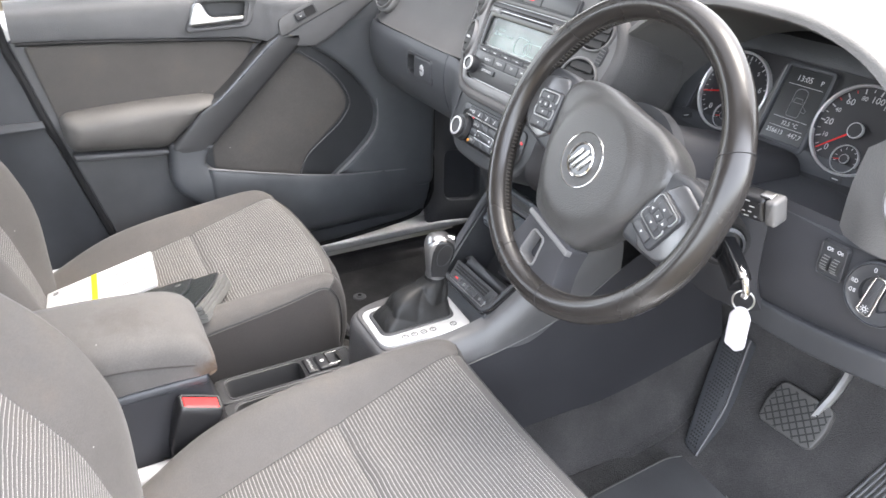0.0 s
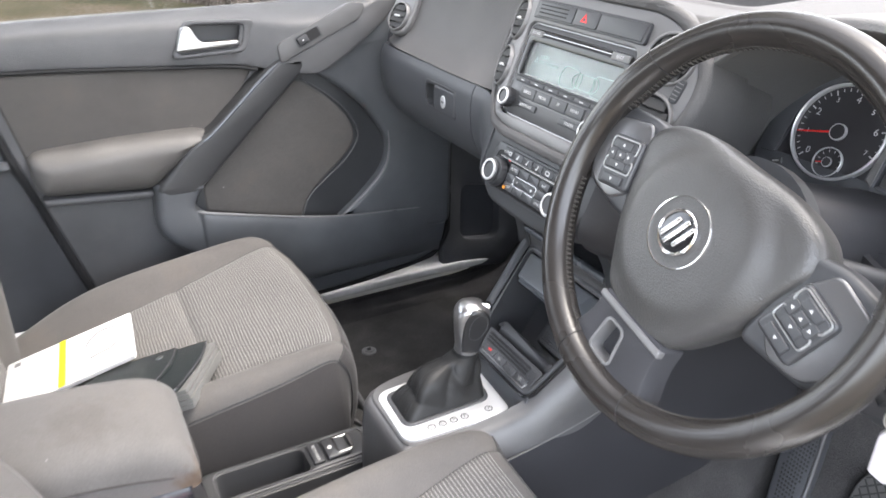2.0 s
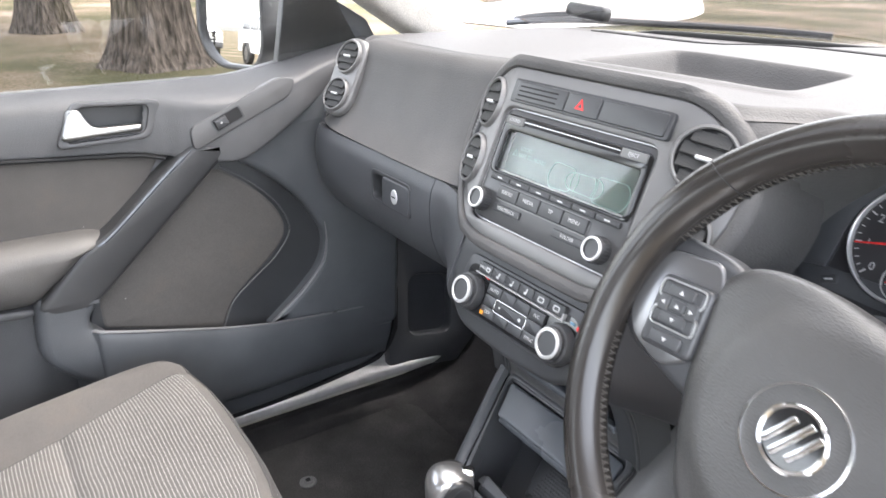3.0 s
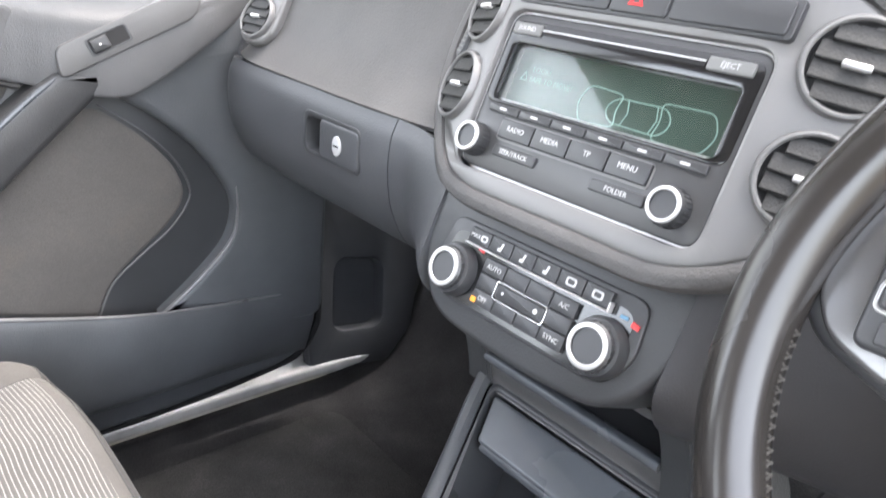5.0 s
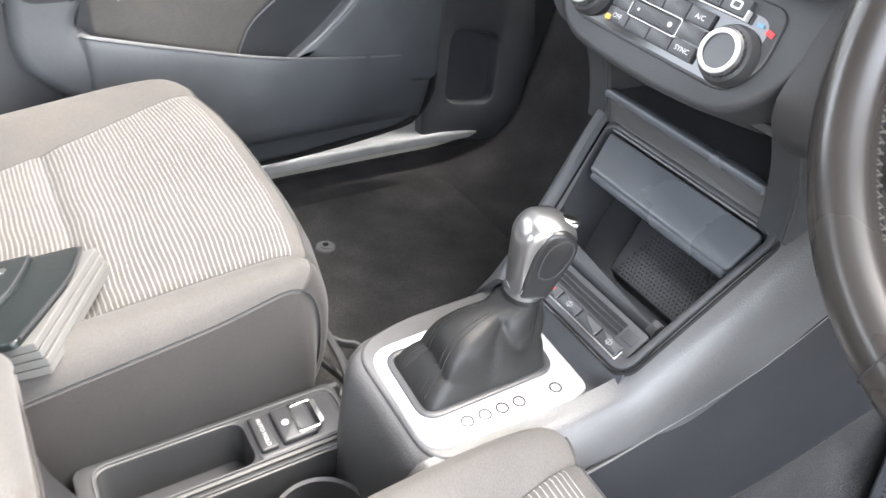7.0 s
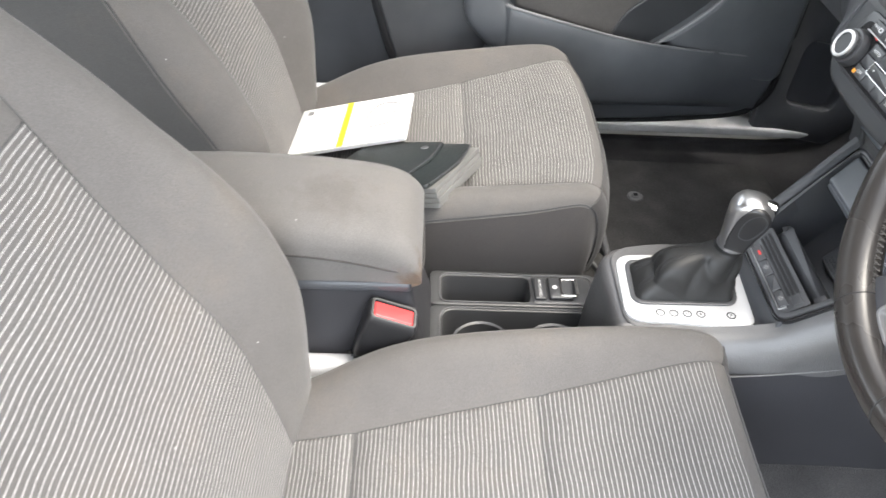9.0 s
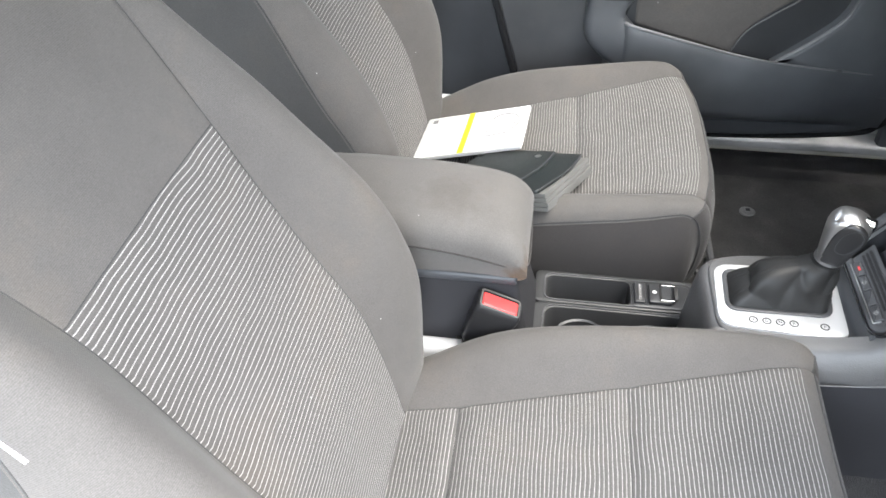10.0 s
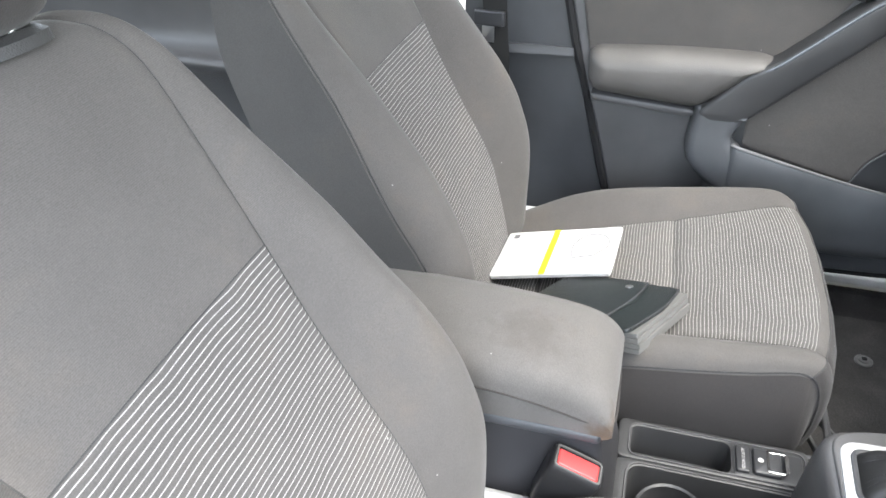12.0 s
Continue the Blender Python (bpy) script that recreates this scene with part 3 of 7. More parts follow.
WHITE_TRIM = grained("pale_trim", (0.48, 0.48, 0.49), 0.5)
driver_seat = seat((0.335, 0.0, 0.0), "grey cloth driver's seat with striped insert, slightly soiled", 1.0, 0.0, 0.016)
part("tag", box(-0.015, -0.0020, -0.0008, 0.015, 0.0020, 0.0008, 0.0006, basis((0.2175, -0.167, 0.997), (0.005, 0.022, -0.023), (-0.010, 0.0234, 0.0202))), WHITE, driver_seat, "white sewn fabric tag")
passenger_seat = seat((-0.306, -0.074, 0.012), "grey cloth passenger seat with striped insert, papers lying on it", 0.974, -0.03, nose=0.032, bolster=0.70, piped=0.045)
_p = [Vector(p) - Vector((-0.306, -0.074, 0.012)) for p in ((-0.290, 0.452, 0.448), (-0.246, 0.474, 0.455), (-0.228, 0.488, 0.460), (-0.205, 0.491, 0.456), (-0.193, 0.474, 0.446), (-0.191, 0.458, 0.440), (-0.215, 0.452, 0.438), (-0.290, 0.430, 0.435))]
part("adjuster_bar", sweep(cr(_p, 48), rrect(-0.0025, -0.006, 0.0025, 0.006, 0.002, 3), up=(0, 0, 1)), STUD, passenger_seat, "grey looped seat adjuster bar")

# ---- car shell ----
def structure(name, bm, mat, label, category, smooth=True):
    return tagged(part(name, bm, mat, None, label, smooth), label, category, kind="structure")


# carpet: flat pan, toe board rising to the bulkhead, tunnel in the middle
_rows = []
for y, z in ((-1.4, 0.40), (-0.4, 0.36), (0.0, 0.36), (0.6, 0.36), (0.84, 0.363), (0.95, 0.40), (1.06, 0.50), (1.16, 0.64), (1.24, 0.86)):
    t = max(z, 0.42) if y < 0.95 else z + 0.02
    zl = float(np.interp(y, (0.6, 0.84, 1.0, 1.1, 1.18, 1.24), (0.36, 0.36, 0.362, 0.40, 0.52, 0.86)))  # deeper passenger footwell
    _rows.append([(-0.765, y, zl + 0.02), (-0.74, y, zl), (-0.5, y, zl), (-0.2, y, z), (-0.14, y, t), (0.0, y, t + 0.05), (0.14, y, t), (0.2, y, z), (0.5, y, z), (0.70, y, z), (0.74, y, z + 0.03)])
floor = structure("floor", skin(_rows, 60, 60, 0.01), CARPET, "black needle-felt car carpet, dusty", "car floor")
structure("bulkhead", box(-0.78, 1.22, 0.3, 0.78, 1.25, 1.12), PLASTIC, "black bulkhead behind the dashboard", "bulkhead")

# roof lining with thickness, rear closure
_r = []
for y, z in ((0.20, 1.585), (0.05, 1.625), (-0.4, 1.65), (-1.2, 1.62), (-1.7, 1.52)):
    _r.append([(-0.62, y, z - 0.06), (-0.55, y, z - 0.015), (0, y, z), (0.55, y, z - 0.015), (0.62, y, z - 0.06)])
structure("ceiling", skin(_r, 30, 20, 0.05), HEADLINER, "pale grey felt roof lining", "ceiling")
structure("wall_rear", box(-0.72, -1.75, 0.3, 0.72, -1.70, 1.1, 0.01), PLASTIC, "black trim behind the rear seat", "rear trim")


def bar(path, w, d, up=(0, 0, 1)):
    return sweep(cr(path, 24), rrect(-w, -d, w, d, min(w, d) * 0.6, 4), up=up)


for sx, nm in ((-1, "left"), (1, "right")):
    structure("trim_pillar_front_" + nm, bar([(sx * 0.735, 1.12, 1.10), (sx * 0.73, 0.93, 1.20), (sx * 0.71, 0.76, 1.30), (sx * 0.67, 0.50, 1.43), (sx * 0.63, 0.24, 1.55), (sx * 0.62, 0.10, 1.595)], 0.045, 0.035), HEADLINER, "pale windscreen pillar trim", "pillar trim")
    structure("trim_roof_rail_" + nm, bar([(sx * 0.62, 0.14, 1.595), (sx * 0.62, -0.3, 1.61), (sx * 0.62, -1.0, 1.60), (sx * 0.62, -1.6, 1.50)], 0.04, 0.04), HEADLINER, "pale roof rail trim", "roof trim")
structure("trim_screen_header", bar([(-0.62, 0.13, 1.59), (0, 0.21, 1.60), (0.62, 0.13, 1.59)], 0.03, 0.03), HEADLINER, "pale trim above the windscreen", "roof trim")

# windscreen pane
_w = []
for y, z, hw, c in ((1.545, 1.170, 0.74, 0.30), (0.90, 1.39, 0.69, 0.26), (0.22, 1.61, 0.60, 0.08)):
    _w.append([(x * hw, y - c * x * x, z) for x in (-1, -0.5, 0, 0.5, 1)])
window_1 = structure("window_1", skin(_w, 12, 16, 0.004), TINTED, "lightly tinted curved windscreen", "windscreen")
structure("window_2", skin([[(-0.745, -0.12, 1.09), (-0.745, 0.30, 1.09), (-0.748, 0.84, 1.12)], [(-0.70, -0.15, 1.32), (-0.70, 0.25, 1.32), (-0.705, 0.70, 1.32)], [(-0.635, -0.18, 1.57), (-0.635, 0.15, 1.57), (-0.64, 0.45, 1.57)]], 8, 10, 0.004), PALE_TINT, "lightly tinted passenger window", "window")

# sills
for sx, nm in ((-1, "left"), (1, "right")):
    structure("trim_sill_" + nm, sweep(cr([(sx * 0.764, -1.2, 0.423), (sx * 0.764, 0.0, 0.421), (sx * 0.767, 0.55, 0.419), (sx * 0.770, 0.84, 0.417), (sx * 0.766, 0.95, 0.414), (sx * 0.760, 1.05, 0.408)], 40), rrect(-0.033, -0.012, 0.033, 0.012, 0.008, 4), scale=np.interp(np.arange(40), (0, 30, 39), (1.0, 1.0, 0.5))), SILL, "grey scuffed door sill strip", "door sill")
    structure("sill_step_" + nm, box(min(sx * 0.80, sx * 0.9), -1.2, 0.28, max(sx * 0.80, sx * 0.9), 1.0, 0.41, 0.02), BODY, "white painted body sill", "body sill")
for sx, nm in ((-1, "left"), (1, "right")):
    structure("wall_footwell_" + nm, box(min(sx * 0.815, sx * 0.86), 0.80 if sx < 0 else 0.95, 0.34, max(sx * 0.815, sx * 0.86), 1.26, 1.10, 0.01), PLASTIC, "black inner side of the footwell", "footwell wall")
structure("wall_bulkhead_sides", box(-0.86, 1.25, 0.3, 0.86, 1.27, 1.10), PLASTIC, "black closing panel before the footwells", "bulkhead")
KX = basis((-0.742, 0, 0.40), (0, 1, 0), (-0.156, 0, 0.988))
_k = rpoly([(0.88, 0.004), (0.94, 0.006), (1.065, -0.012), (1.129, 0.047), (1.16, 0.18), (1.13, 0.52), (0.88, 0.52)], [0.01, 0.05, 0.012, 0.02, 0.03, 0.02, 0.02])
_h = rpoly([(0.938, 0.087), (1.054, 0.069), (1.064, 0.21), (0.951, 0.232)], 0.03)
structure("trim_kick_left", hoop(_k, _h, -0.02, 0.003, KX, 0.009, 160, depth=-0.03), PLASTIC, "black footwell side trim", "footwell trim")
structure("trim_kick_pocket", prism(_h, -0.045, -0.028, KX), PLASTIC, "black recess in the footwell trim", "footwell trim")
# driver's door, standing open in front of the camera's side
D3 = pose(0.86, 0.93, 0, 0, 0, 74) @ pose(0, -1.1, 0)
structure("door_3", box(0.0, 0.0, 0.36, 0.12, 1.1, 1.08, 0.03, D3), GREY, "grey inner side of the open driver's door", "car door")
# middle pillar, passenger side
structure("trim_pillar_middle", skin([[(-0.702, -0.064, 1.03), (-0.712, -0.12, 1.04), (-0.72, -0.24, 1.04)], [(-0.700, -0.026, 0.864), (-0.70, -0.10, 0.864), (-0.715, -0.24, 0.86)], [(-0.708, -0.021, 0.846), (-0.71, -0.10, 0.846), (-0.72, -0.24, 0.845)], [(-0.708, 0.046, 0.60), (-0.722, -0.05, 0.60), (-0.73, -0.24, 0.60)], [(-0.725, 0.092, 0.43), (-0.74, 0.0, 0.43), (-0.75, -0.24, 0.43)]], 40, 16, 0.02), PLASTIC, "black plastic middle pillar trim", "pillar trim")
structure("trim_pillar_upper", bar([(-0.715, -0.14, 1.03), (-0.69, -0.17, 1.25), (-0.63, -0.22, 1.58)], 0.05, 0.025, up=(1, 0, 0)), HEADLINER, "pale upper pillar trim", "pillar trim")
# rear door and rear side, passenger side
structure("door_2", skin([[(-0.74, -0.26, 0.43), (-0.74, -0.6, 0.43), (-0.74, -1.6, 0.5)], [(-0.70, -0.26, 0.70), (-0.70, -0.6, 0.70), (-0.70, -1.6, 0.74)], [(-0.66, -0.27, 0.79), (-0.65, -0.6, 0.79), (-0.68, -1.6, 0.80)], [(-0.71, -0.27, 0.83), (-0.71, -0.6, 0.83), (-0.70, -1.6, 0.84)], [(-0.71, -0.27, 1.05), (-0.71, -0.6, 1.06), (-0.70, -1.6, 1.08)], [(-0.76, -0.27, 1.09), (-0.76, -0.6, 1.10), (-0.74, -1.6, 1.12)]], 40, 24, 0.03), CONSOLE, "black rear door trim panel", "rear door")
structure("door_shell_rear", box(-0.90, -1.6, 0.35, -0.78, -0.26, 1.06, 0.02), BODY, "white outer skin of the rear door", "car door")

# ---- dashboard ----
FASCIA = basis((0, 0.6, 0.963), (1, 0, 0), (0, 0.4, 1))  # local z points at the seats


def vz(z):
    return (z - 0.963) * 1.077


dash = thing("dashboard", "dark grey soft-touch dashboard with grained pad", "dashboard")

# padded face before the passenger
_p = [(0.760, 1.183), (0.745, 1.178), (0.734, 1.166), (0.727, 1.145), (0.716, 1.115), (0.697, 1.078), (0.672, 1.050), (0.664, 1.043)]
_rows = []
for x, dy, dz in ((-0.655, 0.05, -0.035), (-0.63, 0.028, -0.015), (-0.56, 0.006, 0.0), (-0.45, 0.0, 0.0), (-0.3, -0.003, 0.004), (-0.2, 0.0, 0.008), (-0.14, 0.01, 0.01), (-0.1, 0.02, 0.012)):
    _rows.append([(x, y + dy, z + dz * min(1, (z - 1.043) / 0.10)) for y, z in _p])
part("padded_face", skin(_rows, 50, 40, 0.006), PAD, dash, "soft grained dash pad")
part("airbag_mark", box(-0.012, -0.0022, 0, 0.012, 0.0022, 0.0006, m=basis((-0.275, 0.6965, 1.078), (1, 0, 0), (0, 0.49, 0.87))), PLASTIC, dash)


# top of the dashboard, one sheet with an open storage hollow
def inside(px, py, poly):
    """How deep a place lies within a convex outline (clockwise), in metres; less than 0 outside."""
    d = 1.0
    for (ax, ay), (bx, by) in zip(poly, poly[1:] + poly[:1]):
        l = math.hypot(bx - ax, by - ay)
        d = min(d, ((bx - ax) * (ay - py) - (ax - px) * (by - ay)) / l)
    return d


def step(a, b, v):
    f = min(1, max(0, (v - a) / (b - a)))
    return f * f * (3 - 2 * f)


HOLLOW = [(-0.118, 0.782), (-0.132, 0.972), (0.116, 0.966), (0.142, 0.806)]


def soft_inside(x, y):
    """Depth within the hollow's outline with its corners rounded off."""
    s = 0.0
    for (ax, ay), (bx, by) in zip(HOLLOW, HOLLOW[1:] + HOLLOW[:1]):
        d = ((bx - ax) * (ay - y) - (ax - x) * (by - ay)) / math.hypot(bx - ax, by - ay)
        s += math.exp(min(60.0, -d * 130))
    return -math.log(s) / 130


def top_z(x, y, edge):
    z = 1.184 + 0.013 * math.exp(-((x / 0.21) ** 4)) + 0.010 * step(0.1, 0.25, x)
    z -= 0.022 * step(1.10, 1.50, y) + 0.028 * step(-0.58, -0.67, x) + 0.010 * (1 - step(0, 0.02, y - edge))
    d = soft_inside(x, y)
    return z - 0.030 * step(-0.002, 0.016, d) + 0.003 * step(-0.02, -0.004, d)


def front_edge(x):
    e = 0.748 - 0.046 * step(-0.22, -0.14, x) + 0.044 * step(0.15, 0.21, x)
    return e + 0.25 * step(0.262, 0.282, x) + 0.05 * step(-0.6, -0.66, x)


_g = bmesh.new()
_xs = np.r_[np.linspace(-0.66, -0.16, 70), np.linspace(-0.157, 0.17, 150), np.linspace(0.174, 0.70, 90)]
_v = []
for x in _xs:
    e = front_edge(x)
    ys = np.r_[e, e + 0.004, e + 0.009, e + 0.015, np.linspace(e + 0.02, max(0.99, e + 0.05), 110), np.linspace(max(1.0, e + 0.06), 1.53 - 0.52 * x * x, 24)]
    _v.append([_g.verts.new((x, y, top_z(x, y, e))) for y in ys])
for i in range(len(_v) - 1):
    for j in range(len(_v[0]) - 1):
        _g.faces.new((_v[i][j], _v[i + 1][j], _v[i + 1][j + 1], _v[i][j + 1]))
part("top_pad", _g, PAD, dash, "grained dash top with open storage hollow")
# front of the top between the middle surround and the instrument hood
_rows = []
for x in np.linspace(0.118, 0.268, 9):
    e, zh = front_edge(x), 1.015 + 0.20 * math.sin(math.acos(min(1, (0.36 - x) / 0.243))) - 0.006
    zt = top_z(x, e, e) - 0.001
    zh = min(zh, zt - 0.004)
    _rows.append([(x, e, zt), (x, e - 0.010, zt - 0.25 * (zt - zh)), (x, e - 0.016, zt - 0.6 * (zt - zh)), (x, e - 0.014, zh)])
part("top_front", skin(_rows, 24, 12, 0.004), PAD, dash)
# screen vents along the windscreen
for dy, w in ((0.0, 0.004), (0.024, 0.003)):
    _p = [(x, 1.17 + dy + 0.05 * (1 - (x / 0.6) ** 2), top_z(x, 1.17 + dy + 0.05 * (1 - (x / 0.6) ** 2), 0.7) + 0.0008) for x in np.linspace(-0.5, 0.6, 40)]
    part("screen_vent", sweep(_p, rrect(-w, -0.0012, w, 0.0012, 0.0005, 1)), DARK, dash, "narrow black windscreen vent")
# rubber edge under the windscreen
part("screen_edge", sweep([(x, 1.525 - 0.52 * x * x, 1.166 - 0.03 * step(0.5, 0.7, abs(x))) for x in np.linspace(-0.66, 0.69, 40)], rrect(-0.008, -0.006, 0.008, 0.008, 0.004, 3)), RUBBER, dash, "black rubber windscreen edge")

# glove box
_g = [(0.664, 1.041), (0.656, 1.02), (0.655, 0.985), (0.664, 0.945), (0.690, 0.905), (0.74, 0.885)]
_rows = [[(x, y + d, z) for y, z in _g] for x, d in ((-0.62, 0.02), (-0.6, 0.006), (-0.5, 0.0), (-0.35, 0.0), (-0.236, 0.0))]
glove = part("glovebox_lid", cut_hole(skin(_rows, 90, 90, 0.012), lambda x, y, z: abs(x + 0.34) < 0.052 and abs(z - 0.994) < 0.020), PLASTIC, dash, "closed black glovebox lid")
G = basis((-0.34, 0.656, 0.993), (1, 0, 0), (0, 0.0, 1))
part("handle_recess", hoop(rrect(-0.057, -0.024, 0.057, 0.026, 0.012), rrect(-0.05, -0.018, 0.05, 0.02, 0.01), -0.004, 0.0018, G, 0.001, 64, depth=-0.024), SMOOTH, glove)
part("latch", prism(rrect(-0.020, -0.020, 0.054, 0.022, 0.008), -0.006, 0.0035, G, 0.0025), PLASTIC, glove, "black pull latch")
part("recess_bowl", prism(rrect(-0.053, -0.022, 0.053, 0.024, 0.010), -0.030, -0.020, G), PLASTIC, glove)
part("lock", prism(circle(0.0078, 28, ry=0.0108), 0.0, 0.0046, G @ pose(0.017, 0.0, 0.001), 0.001), PLATE, glove, "chrome key lock")
part("key_slot", box(-0.005, -0.001, 0, 0.005, 0.001, 0.0006, m=G @ pose(0.017, 0.0, 0.0054)), DARK, glove)
# lower passenger side filler to the stack and below
_rows = []
for x, f in ((-0.2345, 0.0), (-0.20, 0.1), (-0.16, 0.5), (-0.128, 0.9), (-0.118, 1.0)):
    a, b = np.array([(0.664, 1.041), (0.656, 1.02), (0.655, 0.985), (0.664, 0.945), (0.690, 0.905), (0.74, 0.885)]), np.array([(0.640, 1.035), (0.628, 1.01), (0.614, 0.975), (0.605, 0.945), (0.625, 0.915), (0.69, 0.885)])
    _rows.append([(x, *p) for p in a * (1 - f) + b * f])
part("side_filler", skin(_rows, 24, 30, 0.01), PLASTIC, dash)
part("under_tray", skin([[(x, 0.735, 0.887), (x, 0.9, 0.86), (x, 1.15, 0.80)] for x in (-0.66, -0.3, -0.1)], 8, 8, 0.008), PLASTIC, dash)
part("end_cap", skin([[(-0.655, 0.76, 1.14), (-0.66, 0.9, 1.15), (-0.68, 1.2, 1.12)], [(-0.645, 0.70, 1.04), (-0.66, 0.9, 1.0), (-0.68, 1.2, 1.0)], [(-0.62, 0.70, 0.91), (-0.66, 0.9, 0.87), (-0.68, 1.2, 0.85)]], 16, 12, 0.01), PLASTIC, dash)


def round_vent(parent, m, r):
    """A round air vent: bright ring, shallow black disc standing for the throat's shade, slats and a thumb tab."""
    v = part("air_vent", lathe([(r + 0.0028, -0.004), (r + 0.0028, 0.0008), (r + 0.0015, 0.0032), (r, 0.0036), (r - 0.0012, 0.0025), (r - 0.0014, -0.003)], 40, m, cap0=False, cap1=False), SILVER, parent, "silver ring of a round air vent")
    # shallow disc, the darkness of a deep vent put into its colour
    part("throat_shade", lathe([(r - 0.001, 0.0012), (r - 0.003, -0.0012), (0.001, -0.0012)], 32, m, cap0=False), DARK, v)
    for i in range(4):
        y = (i - 1.5) * r * 0.42
        w = math.sqrt(max(r * r - y * y, 0)) - 0.004
        part("slat", box(-w, -0.0010, -0.006, w, 0.0010, 0.006, 0.0008, m @ pose(0, y, 0.0012, 74), seg=1), RUBBER, v)
    part("tab", box(-0.008, -0.002, -0.004, 0.008, 0.002, 0.004, 0.0015, m @ pose(0, 0, 0.002)), PLATE, v, "silver adjusting tab")
    return v


# passenger end vents in their silver oval
E = basis((-0.578, 0.710, 1.120), (0.985, 0.17, 0.0), (0.08, 0.52, 1))
_oval = rpoly([(-0.034, -0.066), (0.034, -0.066), (0.036, 0.066), (-0.036, 0.066)], 0.034, 8)
part("end_vent_surround", prism(_oval, -0.04, 0.006, E, 0.006), SILVER, dash, "silver-grey oval surround of two vents")
round_vent(dash, E @ pose(0, 0.032, 0.009), 0.026)
round_vent(dash, E @ pose(0, -0.032, 0.009), 0.026)

# ---- middle stack ----
_s = rpoly([(-0.14, vz(1.197)), (-0.187, vz(1.155)), (-0.182, vz(1.09)), (-0.118, vz(1.022)), (0.118, vz(1.022)), (0.182, vz(1.09)), (0.187, vz(1.155)), (0.14, vz(1.197))], [0.035, 0.03, 0.05, 0.05, 0.05, 0.05, 0.03, 0.035], 8)
_pit = rrect(-0.112, vz(1.037), 0.108, vz(1.156), 0.014)


def wing(bm):
    """Bends the sides of the middle surround away from the seats."""
    for v in bm.verts:
        v.co.z -= 0.36 * max(0.0, abs(v.co.x) - 0.114)
    return moved(bm, FASCIA)


stack = part("stack_surround", wing(hoop(_s, _pit, -0.05, 0.002, None, 0.003, 160)), SILVER, dash, "matt silver middle surround")
part("stack_lip", wing(hoop(grow(_s, 0.015), grow(_s, -0.001), -0.06, 0.006, None, 0.0065, 160)), PAD, dash, "padded lip round the middle surround")
part("stack_body", wing(prism(grow(_s, 0.010), -0.12, -0.03)), PAD, dash)
for x in (-0.150, 0.150):
    for z in (1.093, 1.156):
        round_vent(stack, FASCIA @ pose(x * (1.0 if z < 1.1 else 0.99), vz(z), -0.0085, 0, math.copysign(19.8, x)), 0.0275)
    w = part("vent_wheel", prism(rrect(-0.005, -0.014, 0.005, 0.014, 0.005), -0.004, 0.0035, FASCIA @ pose(x * 1.13, vz(1.128), -0.0175, 0, math.copysign(19.8, x), -8), 0.001), SMOOTH, stack, "black vent thumb wheel")
    for i in range(5):
        part("rib", box(-0.0035, -0.0006, 0, 0.0035, 0.0006, 0.0012, m=FASCIA @ pose(x * 1.13, vz(1.128), -0.0175, 0, math.copysign(19.8, x), -8) @ pose(0, (i - 2) * 0.0045, 0.0032)), SILVER, w)
# hazard strip
HZ = FASCIA @ pose(0, vz(1.173), 0.002)
part("switch_strip", prism(rrect(-0.108, -0.013, 0.112, 0.013, 0.004), -0.004, 0.0012, HZ, 0.001), SMOOTH, stack)
part("strip_cap", prism(rrect(-0.10, -0.0105, -0.022, 0.0105, 0.003), 0, 0.0028, HZ, 0.001), SMOOTH, stack)
for i in range(3):
    part("slot", box(-0.095, -0.0008, 0, -0.035, 0.0008, 0.0007, m=HZ @ pose(0, (i - 1) * 0.005, 0.0025)), DARK, stack)
part("strip_cap", prism(rrect(0.028, -0.0105, 0.108, 0.0105, 0.003), 0, 0.0028, HZ, 0.001), SMOOTH, stack)
hz = part("hazard_switch", prism(rrect(-0.020, -0.0105, 0.026, 0.0105, 0.003), 0, 0.0032, HZ, 0.001), SMOOTH, stack, "black switch with red triangle")
part("triangle", hoop([(-0.006, -0.005), (0.007, -0.005), (0.0005, 0.006)], [(-0.003, -0.0033), (0.004, -0.0033), (0.0005, 0.0022)], 0.003, 0.0036, HZ, n=24), REDINK, hz)

# ---- radio ----
def outline_line(name, pts, m, parent, mat, w=0.0008, closed=True):
    p = [m @ Vector((x, y, 0)) for x, y in pts]
    return part(name, sweep(p, rrect(-w / 2, -w / 2, w / 2, w / 2, 0.0001, 1), closed=closed, up=m.to_3x3() @ Vector((0, 0, 1))), mat, parent)


radio = thing("car_radio", "black double-height car radio with green display", "car radio")
R = FASCIA @ pose(0, 0, -0.006)
part("bezel", hoop(rrect(-0.111, vz(1.038), 0.107, vz(1.155), 0.013), rrect(-0.100, vz(1.089), 0.096, vz(1.134), 0.004), -0.012, 0.0035, R, 0.0025, 160), RADIO, radio, "satin black front plate")
part("display", prism(rrect(-0.101, vz(1.088), 0.097, vz(1.135), 0.003), -0.016, -0.0095, R), LCD, radio, "dim green display")
part("display_glass", prism(rrect(-0.0995, vz(1.0895), 0.0955, vz(1.1335), 0.003), -0.0005, 0.0005, R), GLASS, radio, "clear display window").visible_shadow = False
part("upper_field", hoop(rrect(-0.1080, 0.1338, 0.1040, 0.2005, 0.009), rrect(-0.0985, vz(1.090), 0.0945, vz(1.133), 0.003), 0.001, 0.0043, R, 0.001, 160), GLOSS, radio, "gloss black field round the display")
